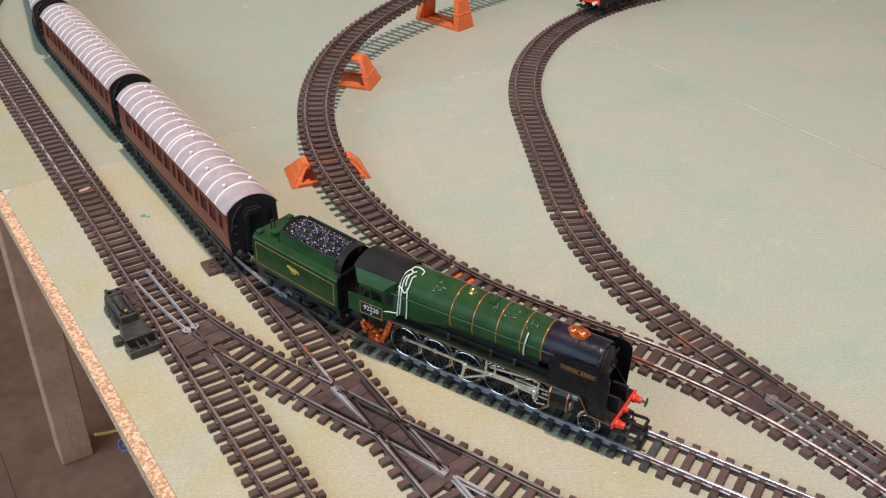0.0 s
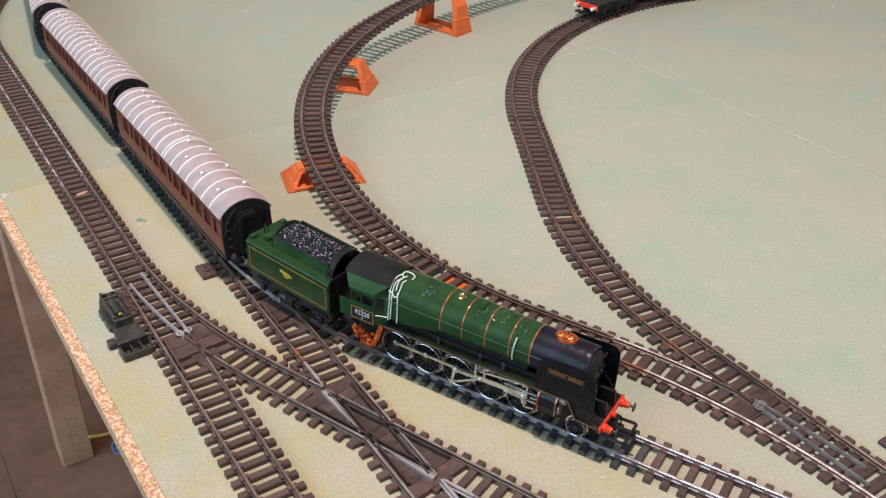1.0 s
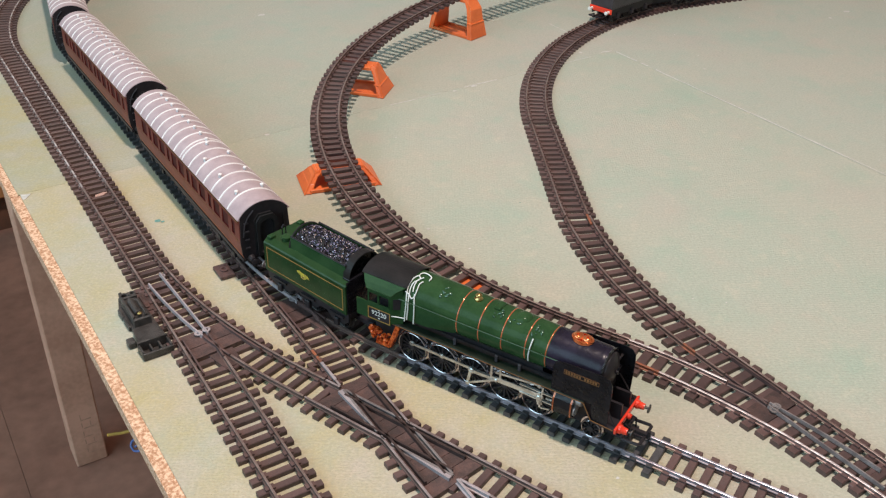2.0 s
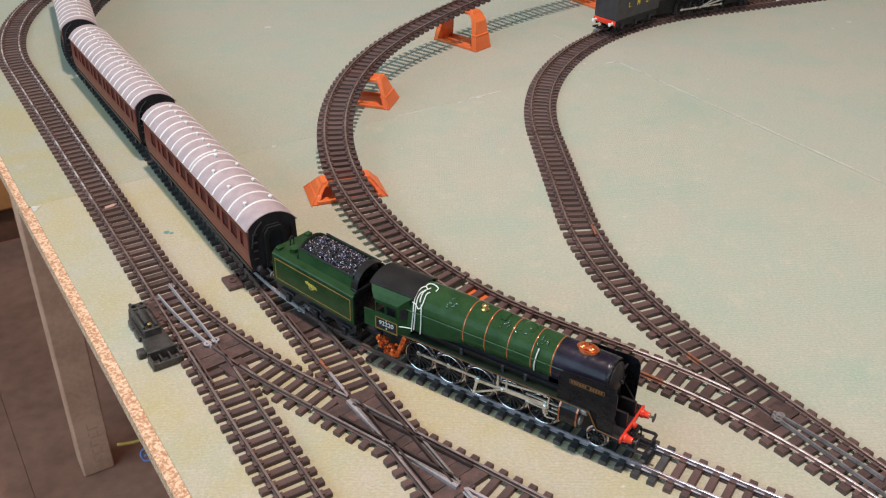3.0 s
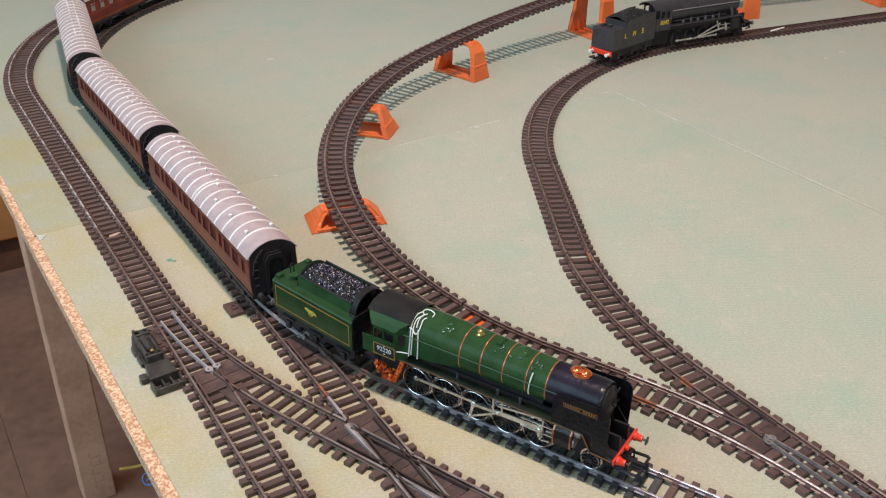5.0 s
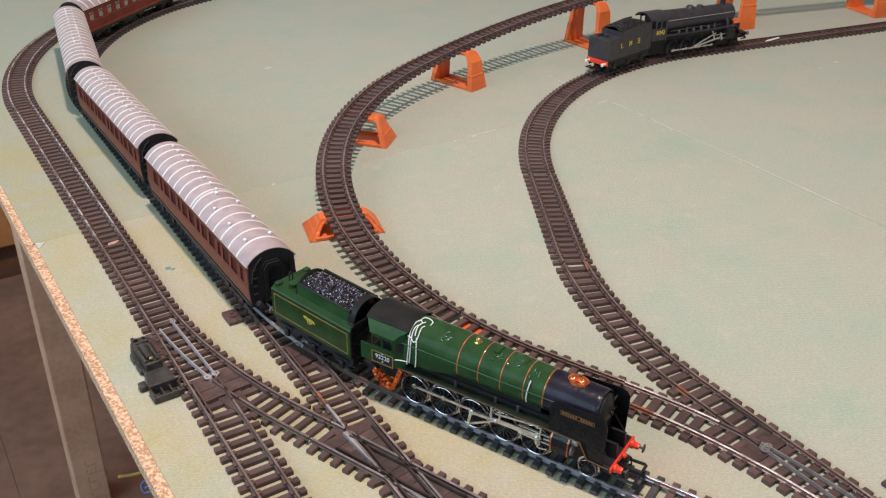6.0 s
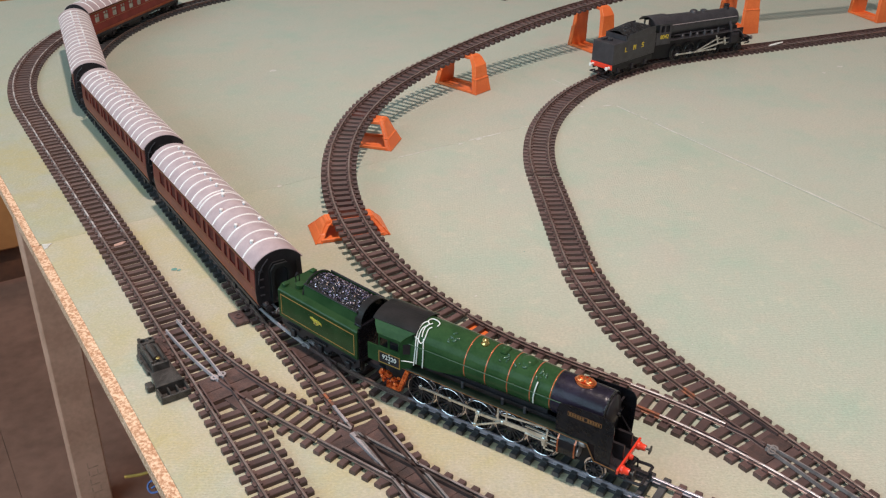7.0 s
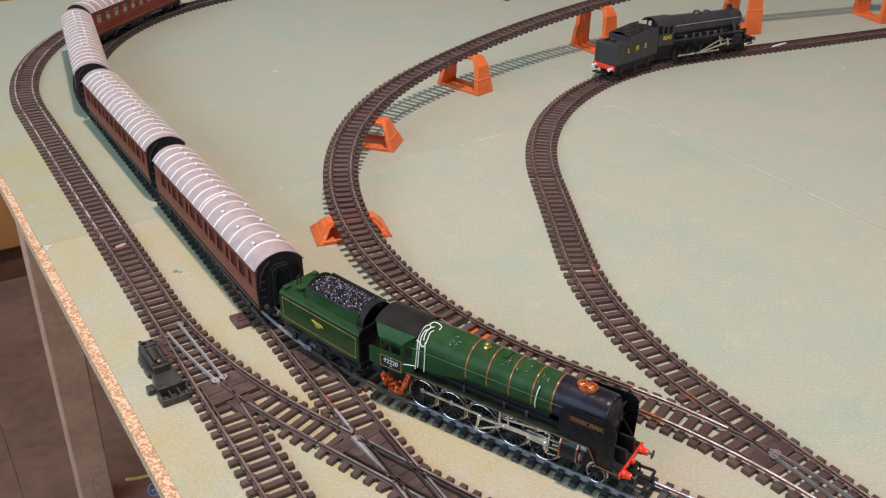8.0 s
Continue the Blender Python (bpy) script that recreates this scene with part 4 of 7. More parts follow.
def green_engine():
    t = thing("steam_engine", ENGINE_AT, "glossy dark green model steam engine with black smokebox and copper chimney", "model engine")
    AX, R0 = 0.0463, 0.0128
    # boiler: parallel barrel, firebox taller and squarer
    bm = bm_new()
    shell(bm, [(-0.0632, circle(R0 + 0.0004, AX, 40)), (-0.0078, circle(R0 - 0.0010, AX - 0.0007, 40))])
    boiler = part("boiler", bm, M_GREEN, t, smooth=True)
    bm = bm_new()
    def arched(r, foot, flare, tuck=0.0):
        top = [(r * math.sin(radians(a)), AX + r * math.cos(radians(a))) for a in range(-78, 79, 6)]
        side = [(r * (0.985 - 0.045 * tuck) + flare * 0.75, AX - 0.0045), (r * (0.985 - 0.25 * tuck) + flare, foot)]
        return [(-x, z) for x, z in side[::-1]] + top + side
    shell(bm, [(-0.1025, arched(R0 + 0.0009, 0.0366, 0.0006)), (-0.0800, arched(R0 + 0.0008, 0.0372, 0.0004)), (-0.0660, arched(R0 + 0.0006, 0.0374, 0.0, 0.7)), (-0.0632, arched(R0 + 0.0002, 0.0375, 0.0, 1.0))])
    part("firebox", bm, M_GREEN, t, smooth=True)
    for i, y in enumerate((-0.0613, -0.0480, -0.0342, -0.0203, -0.0085)):
        bm = bm_new()
        band(bm, R0 + 0.0004 - max(0, (y + 0.0605)) * 0.026, AX - max(0, (y + 0.0605)) * 0.013, y, a0=-122, a1=122)
        part("boiler_band", bm, M_LINING, boiler, "orange lining band").data.shade_smooth()
    # smokebox with a rounded front rim and a door
    bm = bm_new()
    shell(bm, [(-0.0078, circle(0.0119, AX - 0.0008, 40)), (0.0198, circle(0.0117, AX - 0.0010, 40)), (0.0205, circle(0.01168, AX - 0.0010, 40)), (0.0225, circle(0.0111, AX - 0.0010, 40))])
    smoke = part("smokebox", bm, M_SMOKEBOX, t, "satin black smokebox", smooth=True)
    bm = bm_new()
    lathe(bm, [(0.0096, 0.0222), (0.0096, 0.0234), (0.0086, 0.0242), (0.005, 0.0256), (0.0012, 0.0261), (0.0012, 0.0272), (0.0001, 0.0274)], (0, 0, AX - 0.001), "y", 32)
    bar(bm, (0, 0.0265, AX - 0.001), (0, 0.0275, AX + 0.0025), 0.0008, 0.0008)
    for z in (0.0035, -0.0035):
        box(bm, -0.0105, -0.002, 0.0242, 0.0252, AX - 0.001 + z - 0.0005, AX - 0.001 + z + 0.0005)
    part("smokebox_door", bm, M_BLACK, smoke, smooth=True)
    bm = bm_new()
    tube(bm, [(0.0110 * math.sin(radians(a)), 0.0221 + 0.0002 * math.sin(a), AX - 0.001 + 0.0110 * math.cos(radians(a))) for a in range(0, 361, 10)], 0.0006, 8)
    part("door_ring", bm, M_RING, smoke, "glossy black ring, crinkled highlights put into its colour", smooth=True)
    bm = bm_new()
    box(bm, -0.0105, 0.0105, -0.004, 0.0235, 0.0245, 0.0395, 0.001)
    part("saddle", bm, M_BLACK, smoke)
    # double chimney, copper capped
    def oval(rx, ry, z0, z1, n=26):
        rings = [[(rx * f_ * math.cos(k * math.tau / n), 0.0062 + ry * f_ * math.sin(k * math.tau / n), z) for k in range(n)] for f_, z in ((1.0, z0), (0.9, z0 + 0.0012), (0.88, z1 - 0.0012), (1.0, z1 - 0.0006), (0.98, z1), (0.82, z1 + 0.0001), (0.78, z1 - 0.0014))]
        vs = [[bm.verts.new(p) for p in r] for r in rings]
        for a, b in zip(vs, vs[1:]):
            for k in range(n):
                bm.faces.new((a[k], a[(k + 1) % n], b[(k + 1) % n], b[k]))
        bm.faces.new(vs[0]), bm.faces.new(vs[-1])
        bmesh.ops.recalc_face_normals(bm, faces=bm.faces[:])
    bm = bm_new()
    oval(0.0042, 0.0062, AX + 0.0098, AX + 0.0121)
    chim = part("chimney", bm, M_COPPER, t, "polished copper double chimney", smooth=True)
    for y in (0.0036, 0.0088):
        bm = bm_new()
        lathe(bm, [(0.0029, -0.0016), (0.0029, 0.0000), (0.0027, 0.0007), (0.0022, 0.0012), (0.0015, 0.0015), (0.0008, 0.0013), (0.0006, 0.0006), (0.0001, 0.0005)], (0, y, AX + 0.0121), "z", 16)
        part("blast_pipe", bm, M_COPPER, chim, smooth=True)
    # dome, top feed, safety valves
    bm = bm_new()
    lathe(bm, [(0.0052, -0.0024), (0.0048, -0.0014), (0.0038, -0.0004), (0.0022, 0.0003), (0.0002, 0.0005)], (0, -0.0272, AX + R0), "z", 24)
    part("dome", bm, M_GREEN, boiler, smooth=True)
    bm = bm_new()
    box(bm, -0.0038, 0.0038, -0.0440, -0.0400, AX + R0 - 0.0016, AX + R0 + 0.0004, 0.0006)
    part("top_feed", bm, M_GREEN, boiler)
    for x, y in ((0.0016, -0.0545),):
        bm = bm_new()
        lathe(bm, [(0.0024, -0.0012), (0.0024, 0.0004), (0.0019, 0.0009), (0.0016, 0.0022), (0.0019, 0.0025), (0.0013, 0.0032), (0.0002, 0.0034)], (x, y, AX + R0), "z", 18)
        part("safety_valve", bm, M_BRASS, t, "polished brass safety valve", smooth=True)
    # small bumps added along the boiler where its highlights glint
    rnd = random.Random(17)
    for y0, a0, n in ((-0.0725, 26, 9), (-0.0405, 24, 8), (-0.0155, 30, 6), (-0.0300, 20, 3)):
        bm = bm_new()
        for _ in range(n):
            a, y, r = radians(a0 + rnd.uniform(-14, 14)), y0 + rnd.uniform(-0.0032, 0.0032), rnd.uniform(0.0004, 0.0010)
            rr = R0 + 0.0001 + (0.0006 if y < -0.06 else -0.026 * max(0, y + 0.0605) + 0.0003)
            m = Matrix.Translation((0, y, AX - max(0, y + 0.0605) * 0.013)) @ Matrix.Rotation(a, 4, "Y") @ Matrix.Translation((0, 0, rr)) @ Matrix.Rotation(rnd.uniform(0, 3), 4, "Z") @ Matrix.Diagonal((r * 0.8, r * 1.9, 0.0003 + r * 0.35, 1))
            bmesh.ops.create_icosphere(bm, subdivisions=2, radius=1.0, matrix=m)
        part("varnish_spots", bm, M_GLINT_GREEN, boiler, "small glossy bumps added for glints", smooth=True)
    # handrails and knobs along the boiler
    for k in (-1, 1):
        bm = bm_new()
        tube(bm, [(k * 0.0142, -0.099, AX + 0.0028), (k * 0.0140, -0.066, AX + 0.0028), (k * 0.0136, -0.045, AX + 0.0026), (k * 0.0128, -0.001, AX + 0.0022)], 0.00026, 6)
        for y in (-0.09, -0.07, -0.05, -0.03, -0.01):
            lathe(bm, [(0.0004, -0.0004), (0.0005, 0.0), (0.0004, 0.0004)], (k * (0.0141 if y < -0.06 else 0.0137 if y < -0.04 else 0.0131), y, AX + 0.0026), "x", 8)
        part("handrail", bm, M_RAIL_GREEN, t)
        for y in (-0.062, -0.036, -0.022):
            bm = bm_new()
            box(bm, k * 0.0122 - 0.0007, k * 0.0122 + 0.0007, y - 0.0009, y + 0.0009, 0.0318, 0.0362, 0.0002)
            part("step_bracket", bm, M_BLACK_DUSTY, t)
    # painted white piping on the firebox and one short run further forward
    def hoop(a0, a1, y0, y1, g, n=12):
        return [((R0 + g) * math.sin(radians(a0 + (a1 - a0) * i / n)), y0 + (y1 - y0) * i / n, AX + (R0 + g) * math.cos(radians(a0 + (a1 - a0) * i / n))) for i in range(n + 1)]
    def wander(pts, g=0.0015, n=5):
        out = []
        for i in range(len(pts) - 1):
            p0, p1, p2, p3 = (Vector(pts[max(0, min(len(pts) - 1, i + d))]) for d in (-1, 0, 1, 2))
            for q in range(n):
                u = q / n
                v = 0.5 * (2 * p1 + (p2 - p0) * u + (2 * p0 - 5 * p1 + 4 * p2 - p3) * u * u + (3 * p1 - p0 - 3 * p2 + p3) * u ** 3)
                out.append(v)
        out.append(Vector(pts[-1]))
        return [((R0 + g) * math.sin(radians(min(v.x, 88))) + max(0.0, v.x - 88) * 0.00002, v.y, AX + (R0 + g) * math.cos(radians(min(v.x, 88))) - max(0.0, v.x - 88) * 0.00025) for v in out]
    # (degrees from the top, place along the boiler)
    for pts in (((9, -0.0919), (18, -0.0936), (31, -0.0943), (46, -0.0943), (62, -0.0937), (82, -0.0931), (105, -0.0934), (130, -0.0936)),
                ((22, -0.0904), (31, -0.0924), (46, -0.0927), (64, -0.0921), (86, -0.0918), (124, -0.0921)),
                ((22, -0.0875), (30, -0.0888), (46, -0.0885), (60, -0.0887), (67, -0.0903), (60, -0.0924), (57, -0.0950)),
                ((15, -0.0850), (3, -0.0853), (-4, -0.0888), (-2, -0.0915), (9, -0.0922), (17, -0.0900)),
                ((55, -0.0891), (75, -0.0880), (98, -0.0877), (128, -0.0877)),
                ((11, -0.0888), (23, -0.0910), (38, -0.0912), (52, -0.0905))):
        bm = bm_new()
        tube(bm, wander(pts), 0.00035, 6)
        part("white_pipe", bm, M_WHITE, t, "white wire pipe")
    bm = bm_new()
    tube(bm, hoop(52, 116, -0.0165, -0.0178, 0.0002), 0.0004, 6)
    part("white_pipe", bm, M_WHITE, t, "white wire pipe")
    bm = bm_new()
    tube(bm, [(0.0166, -0.1015, 0.0372), (0.0156, -0.0985, 0.0374), (0.0148, -0.0940, 0.0378)], 0.00028, 6)
    part("white_pipe", bm, M_WHITE, t, "white wire pipe")
    # running plate with its lined edge
    for k in (-1, 1):
        bm = bm_new()
        box(bm, min(k * 0.0095, k * 0.0156), max(k * 0.0095, k * 0.0156), -0.1015, 0.017, 0.0308, 0.0318, 0.0003)
        plate = part("running_plate", bm, M_PLATE_GREEN, t)
        bm = bm_new()
        bar(bm, (k * 0.0125, 0.0165, 0.0312), (k * 0.0125, 0.0215, 0.0222), 0.0062, 0.001)
        part("front_slope", bm, M_BLACK, plate)
        bm = bm_new()
        bar(bm, (k * 0.0157, -0.1015, 0.0312), (k * 0.0157, 0.0168, 0.0312), 0.0002, 0.0003)
        bar(bm, (k * 0.0157, 0.0168, 0.0312), (k * 0.0157, 0.0217, 0.0222), 0.0002, 0.0006)
        bar(bm, (k * 0.0157, 0.0217, 0.0222), (k * 0.0157, 0.034, 0.0214), 0.0002, 0.0005)
        part("lining", bm, M_LINING_DARK, plate, "thin dull orange edge lining")
    bm = bm_new()
    box(bm, -0.0156, 0.0156, 0.021, 0.0345, 0.0205, 0.0216, 0.0003)
    part("front_platform", bm, M_BLACK, t)
    # main plates
    bm = bm_new()
    for k in (-1, 1):
        box(bm, k * 0.0055 - 0.0008, k * 0.0055 + 0.0008, -0.12, 0.034, 0.010, 0.0312)
    box(bm, -0.0047, 0.0047, -0.118, -0.012, 0.014, 0.036)
    part("frame", bm, M_BLACK, t)
    # cab
    bm = bm_new()
    for k in (-1, 1):
        a, b = min(k * 0.0160, k * 0.0167), max(k * 0.0160, k * 0.0167)
        for y0, y1, z0, z1 in ((-0.1255, -0.1175, 0.030, 0.0412), (-0.1175, -0.102, 0.030, 0.0421), (-0.1175, -0.1168, 0.0421, 0.0487), (-0.1105, -0.1095, 0.0421, 0.0487),
                               (-0.1028, -0.102, 0.0421, 0.0487), (-0.1175, -0.102, 0.0487, 0.0508)):
            box(bm, a, b, y0, y1, z0, z1)
    for k in (-1, 1):
        box(bm, min(k * 0.0125, k * 0.0164), max(k * 0.0125, k * 0.0164), -0.1027, -0.1019, 0.0315, 0.0418)
        box(bm, min(k * 0.0152, k * 0.0164), max(k * 0.0152, k * 0.0164), -0.1027, -0.1019, 0.0418, 0.0497)
    prism(bm, [(-0.0160, 0.0497), (0.0160, 0.0497), (0.0114, 0.0554), (0.006, 0.0582), (-0.006, 0.0582), (-0.0114, 0.0554)], "y", -0.1027, -0.1019)
    cab = part("cab", bm, M_GREEN, t)
    for k in (-1, 1):
        bm = bm_new()
        rows = [[(0.0168, -0.1183, 0.0506), (0.0168, -0.1014, 0.0506), (0.0151, -0.0985, 0.0537), (0.0126, -0.0946, 0.0565), (0.0126, -0.1228, 0.0565), (0.0151, -0.1206, 0.0537)]]
        rows.append([(x - 0.0006, y, z - 0.0004) for x, y, z in rows[0]])
        vs = [[bm.verts.new((k * x, y, z)) for x, y, z in r] for r in rows]
        for a, b, c, d in ((0, 1, 2, 5), (5, 2, 3, 4)):
            bm.faces.new([vs[0][q] for q in (a, b, c, d)]), bm.faces.new([vs[1][q] for q in (d, c, b, a)])
        for q in range(6):
            bm.faces.new((vs[0][q], vs[0][(q + 1) % 6], vs[1][(q + 1) % 6], vs[1][q]))
        bmesh.ops.recalc_face_normals(bm, faces=bm.faces[:])
        slope = part("cab_upper_side", bm, M_GREEN, cab)
        bm = bm_new()
        tube(bm, [(k * 0.0168, -0.1183, 0.0506), (k * 0.0168, -0.1014, 0.0506)], 0.00028, 6)
        tube(bm, [(k * 0.0168, -0.1014, 0.0506), (k * 0.0151, -0.0985, 0.0537), (k * 0.0126, -0.0946, 0.0565)], 0.0003, 6)
        part("eave_bead", bm, M_GREEN, slope)
    arc = [(0.0128 * math.sin(radians(a)) / math.sin(radians(62)), 0.0554 + 0.0043 * (math.cos(radians(a)) - math.cos(radians(62))) / (1 - math.cos(radians(62)))) for a in range(-62, 63, 8)]
    bm = bm_new()
    prism(bm, [(x, z + 0.0006) for x, z in arc] + [(x * 0.97, z) for x, z in arc[::-1]], "y", -0.1244, -0.0942)
    bmesh.ops.recalc_face_normals(bm, faces=bm.faces[:])
    part("cab_roof", bm, M_ROOF_BLACK, cab, "dusty matt black roof")
    for k in (-1, 1):
        a, b = Vector((k * 0.0166, -0.1021)), Vector((k * 0.0124, -0.0962))
        n = Vector((-(b - a).y, (b - a).x)).normalized() * (0.0003 if k > 0 else -0.0003)
        n = n if n.y > 0 else -n
        bm = bm_new()
        vs = [bm.verts.new((p.x, p.y, z)) for p, z in ((a, 0.0318), (a + 2 * n, 0.0318), (b + 2 * n, 0.0318), (b, 0.0318), (a, 0.0498), (a + 2 * n, 0.0498), (b + 2 * n, 0.0560), (b, 0.0560))]
        for q in ((0, 1, 2, 3), (4, 5, 6, 7), (0, 1, 5, 4), (1, 2, 6, 5), (2, 3, 7, 6), (3, 0, 4, 7)):
            bm.faces.new([vs[i] for i in q])
        bmesh.ops.recalc_face_normals(bm, faces=bm.faces[:])
        plate = part("cab_front_plate", bm, M_GREEN, cab)
        p, q = a + (b - a) * 0.22 + 2 * n, a + (b - a) * 0.78 + 2 * n
        bm = bm_new()
        prism(bm, [tuple(p), tuple(p + n), tuple(q + n), tuple(q)], "z", 0.0419, 0.0487)
        bmesh.ops.recalc_face_normals(bm, faces=bm.faces[:])
        part("front_window", bm, M_BLACK, plate, "small dark cab front window")
    bm = bm_new()
    box(bm, -0.012, 0.012, -0.106, -0.1028, 0.032, 0.049, 0.001)
    for x, z in ((-0.006, 0.046), (-0.001, 0.048), (0.004, 0.045), (0.007, 0.049), (0.001, 0.041)):
        lathe(bm, [(0.0012, 0), (0.0012, -0.0012), (0.0003, -0.0014)], (x, -0.106, z), "y", 10)
    tube(bm, [(-0.008, -0.107, 0.044), (0, -0.1085, 0.045), (0.008, -0.107, 0.047)], 0.0005, 6)
    part("backhead", bm, M_BLACK_DUSTY, cab, "black backhead with round gauges")
    bm = bm_new()
    box(bm, -0.016, 0.016, -0.1255, -0.1028, 0.0296, 0.0306)
    part("cab_floor", bm, M_BLACK, cab)
    for k in (-1, 1):
        for y0, y1 in ((-0.1171, -0.1102), (-0.1098, -0.1025)):
            part("window_frame", outline_frame(k * 0.0167, y0, y1, 0.0418, 0.0489, 0.0005, k * 0.0003), M_GREEN, cab)
        part("lining", outline_frame(k * 0.0167, -0.1176, -0.1022, 0.0304, 0.0385, 0.0006, k * 0.00015), M_LINING_GOLD, cab, "gold lining square")
        bm = bm_new()
        box(bm, min(k * 0.0166, k * 0.01672), max(k * 0.0166, k * 0.01672), -0.1169, -0.1029, 0.0311, 0.0378)
        part("number_panel", bm, M_BLACK, cab, "black number panel")
        m = Matrix.Translation((k * 0.0168, -0.10985, 0.0351)) @ Matrix.Rotation(radians(90 * k), 4, "Z") @ Matrix.Rotation(radians(90), 4, "X")
        lettering("92220", 0.0041, M_WHITE, cab, m)
        bm = bm_new()
        box(bm, min(k * 0.0167, k * 0.01695), max(k * 0.0167, k * 0.01695), -0.1103, -0.1094, 0.0319, 0.0326), box(bm, min(k * 0.0167, k * 0.01695), max(k * 0.0167, k * 0.01695), -0.1104, -0.1093, 0.0376, 0.0380)
        part("small_mark", bm, M_WHITE, cab)
    # injectors and ashpan pipework in orange copper
    for k in (-1, 1):
        bm = bm_new()
        bar(bm, (k * 0.0135, -0.0985, 0.0296), (k * 0.0135, -0.1045, 0.0135), 0.0028, 0.0026)
        bar(bm, (k * 0.0135, -0.1045, 0.0135), (k * 0.0135, -0.1135, 0.0135), 0.0028, 0.0022)
        part("ashpan_pipe", bm, M_ORANGE_COPPER, t, "bright orange pipe bracket")
        bm = bm_new()
        rnd = random.Random(7)
        for i in range(46):
            y = -0.1125 + rnd.uniform(-0.0060, 0.0062)
            c = (k * (0.0130 + rnd.uniform(-0.0014, 0.0018)), y, 0.0172 - (y + 0.1125) * 0.25 + rnd.uniform(-0.0034, 0.0046))
            lathe(bm, [(0.0004, -0.0013), (rnd.uniform(0.0007, 0.0013), -0.0005), (rnd.uniform(0.0007, 0.0013), 0.0006), (0.0004, 0.0013)], c, "xyz"[i % 3], 8)
        part("injector", bm, M_ORANGE_COPPER, t, "bright orange injector pipes")
    # driving wheels, rods and valve gear
    ZC, RW = 0.0160, 0.0098
    ys = [-0.0915 + 0.0201 * i for i in range(5)]
    for k in (-1, 1):
        for i, y in enumerate(ys):
            wheel(t, "driving_wheel", k * 0.0092, y, ZC, RW, 14, M_WHEEL_RIM, M_BLACK, k, 1.0)
        bm = bm_new()
        crank = (0.0006, 0.0034)
        for a, b in zip(ys, ys[1:]):
            bar(bm, (k * 0.0114, a + crank[0], ZC + crank[1]), (k * 0.0114, b + crank[0], ZC + crank[1]), 0.0007, 0.0016)
        for y in ys:
            pin(bm, (k * 0.0114, y + crank[0], ZC + crank[1]), 0.0016, 0.0006)
        part("coupling_rod", bm, M_ROD, t, "dull nickel coupling rod")
        bm = bm_new()
        bar(bm, (k * 0.0128, ys[2] + crank[0], ZC + crank[1]), (k * 0.0128, -0.0065, 0.0212), 0.0008, 0.0019)
        pin(bm, (k * 0.0128, ys[2] + crank[0], ZC + crank[1]), 0.0019, 0.0008)
        part("connecting_rod", bm, M_ROD, t)
        bm = bm_new()
        c0 = (k * 0.0136, ys[2] + crank[0], ZC + crank[1])
        c1 = (k * 0.0136, ys[2] - 0.0010, ZC - 0.0052)
        bar(bm, c0, c1, 0.0007, 0.0017)
        bar(bm, c1, (k * 0.0136, ys[3] - 0.0035, 0.0208), 0.0006, 0.0012)
        pin(bm, c1, 0.0013, 0.0006)
        part("return_crank", bm, M_ROD, t)
        part("expansion_link", outline_frame(k * 0.0132, ys[3] - 0.0070, ys[3] - 0.0004, 0.0212, 0.0305, 0.0012, k * 0.0008), M_ROD, t, "pale metal link frame")
        bm = bm_new()
        bar(bm, (k * 0.0136, ys[3] - 0.0040, 0.0258), (k * 0.0136, -0.0085, 0.0292), 0.0006, 0.0012)
        bar(bm, (k * 0.0136, ys[3] - 0.0035, 0.0222), (k * 0.0136, -0.0095, 0.0232), 0.0006, 0.0011)
        bar(bm, (k * 0.0132, ys[3] - 0.0035, 0.0224), (k * 0.0132, ys[3] - 0.0035, 0.0196), 0.0006, 0.0016)
        pin(bm, (k * 0.0138, ys[3] - 0.0035, 0.0206), 0.0012, 0.0006)
        pin(bm, (k * 0.0138, -0.0088, 0.0290), 0.0013, 0.0008)
        part("radius_rod", bm, M_ROD, t)
        bm = bm_new()
        bar(bm, (k * 0.013, -0.0205, 0.0246), (k * 0.013, 0.0, 0.0246), 0.0012, 0.0007)
        bar(bm, (k * 0.013, -0.0205, 0.0194), (k * 0.013, 0.0, 0.0194), 0.0012, 0.0007)
        bar(bm, (k * 0.0134, -0.0096, 0.0240), (k * 0.0134, -0.0078, 0.0168), 0.0014, 0.0030)
        pin(bm, (k * 0.0140, -0.0088, 0.0212), 0.0015, 0.0008)
        bar(bm, (k * 0.0138, -0.0066, 0.0290), (k * 0.0138, -0.0080, 0.0150), 0.0006, 0.001)
        bar(bm, (k * 0.0138, -0.0072, 0.0150), (k * 0.0138, -0.0022, 0.0160), 0.0006, 0.0009)
        tube(bm, [(k * 0.013, -0.005, 0.0218), (k * 0.013, 0.001, 0.0222)], 0.0006, 8)
        part("crosshead", bm, M_ROD, t)
        # cylinder block, lined
        bm = bm_new()
        o = [(0.0098, 0.0300), (0.0150, 0.0305), (0.0168, 0.0285), (0.0172, 0.0235), (0.0168, 0.0195), (0.0150, 0.0175), (0.0098, 0.0180)]
        prism(bm, [(k * x, z) for x, z in (o if k > 0 else o[::-1])], "y", 0.0002, 0.0118)
        bmesh.ops.recalc_face_normals(bm, faces=bm.faces[:])
        cyl = part("cylinder", bm, M_DEFLECTOR, t)
        bm = bm_new()
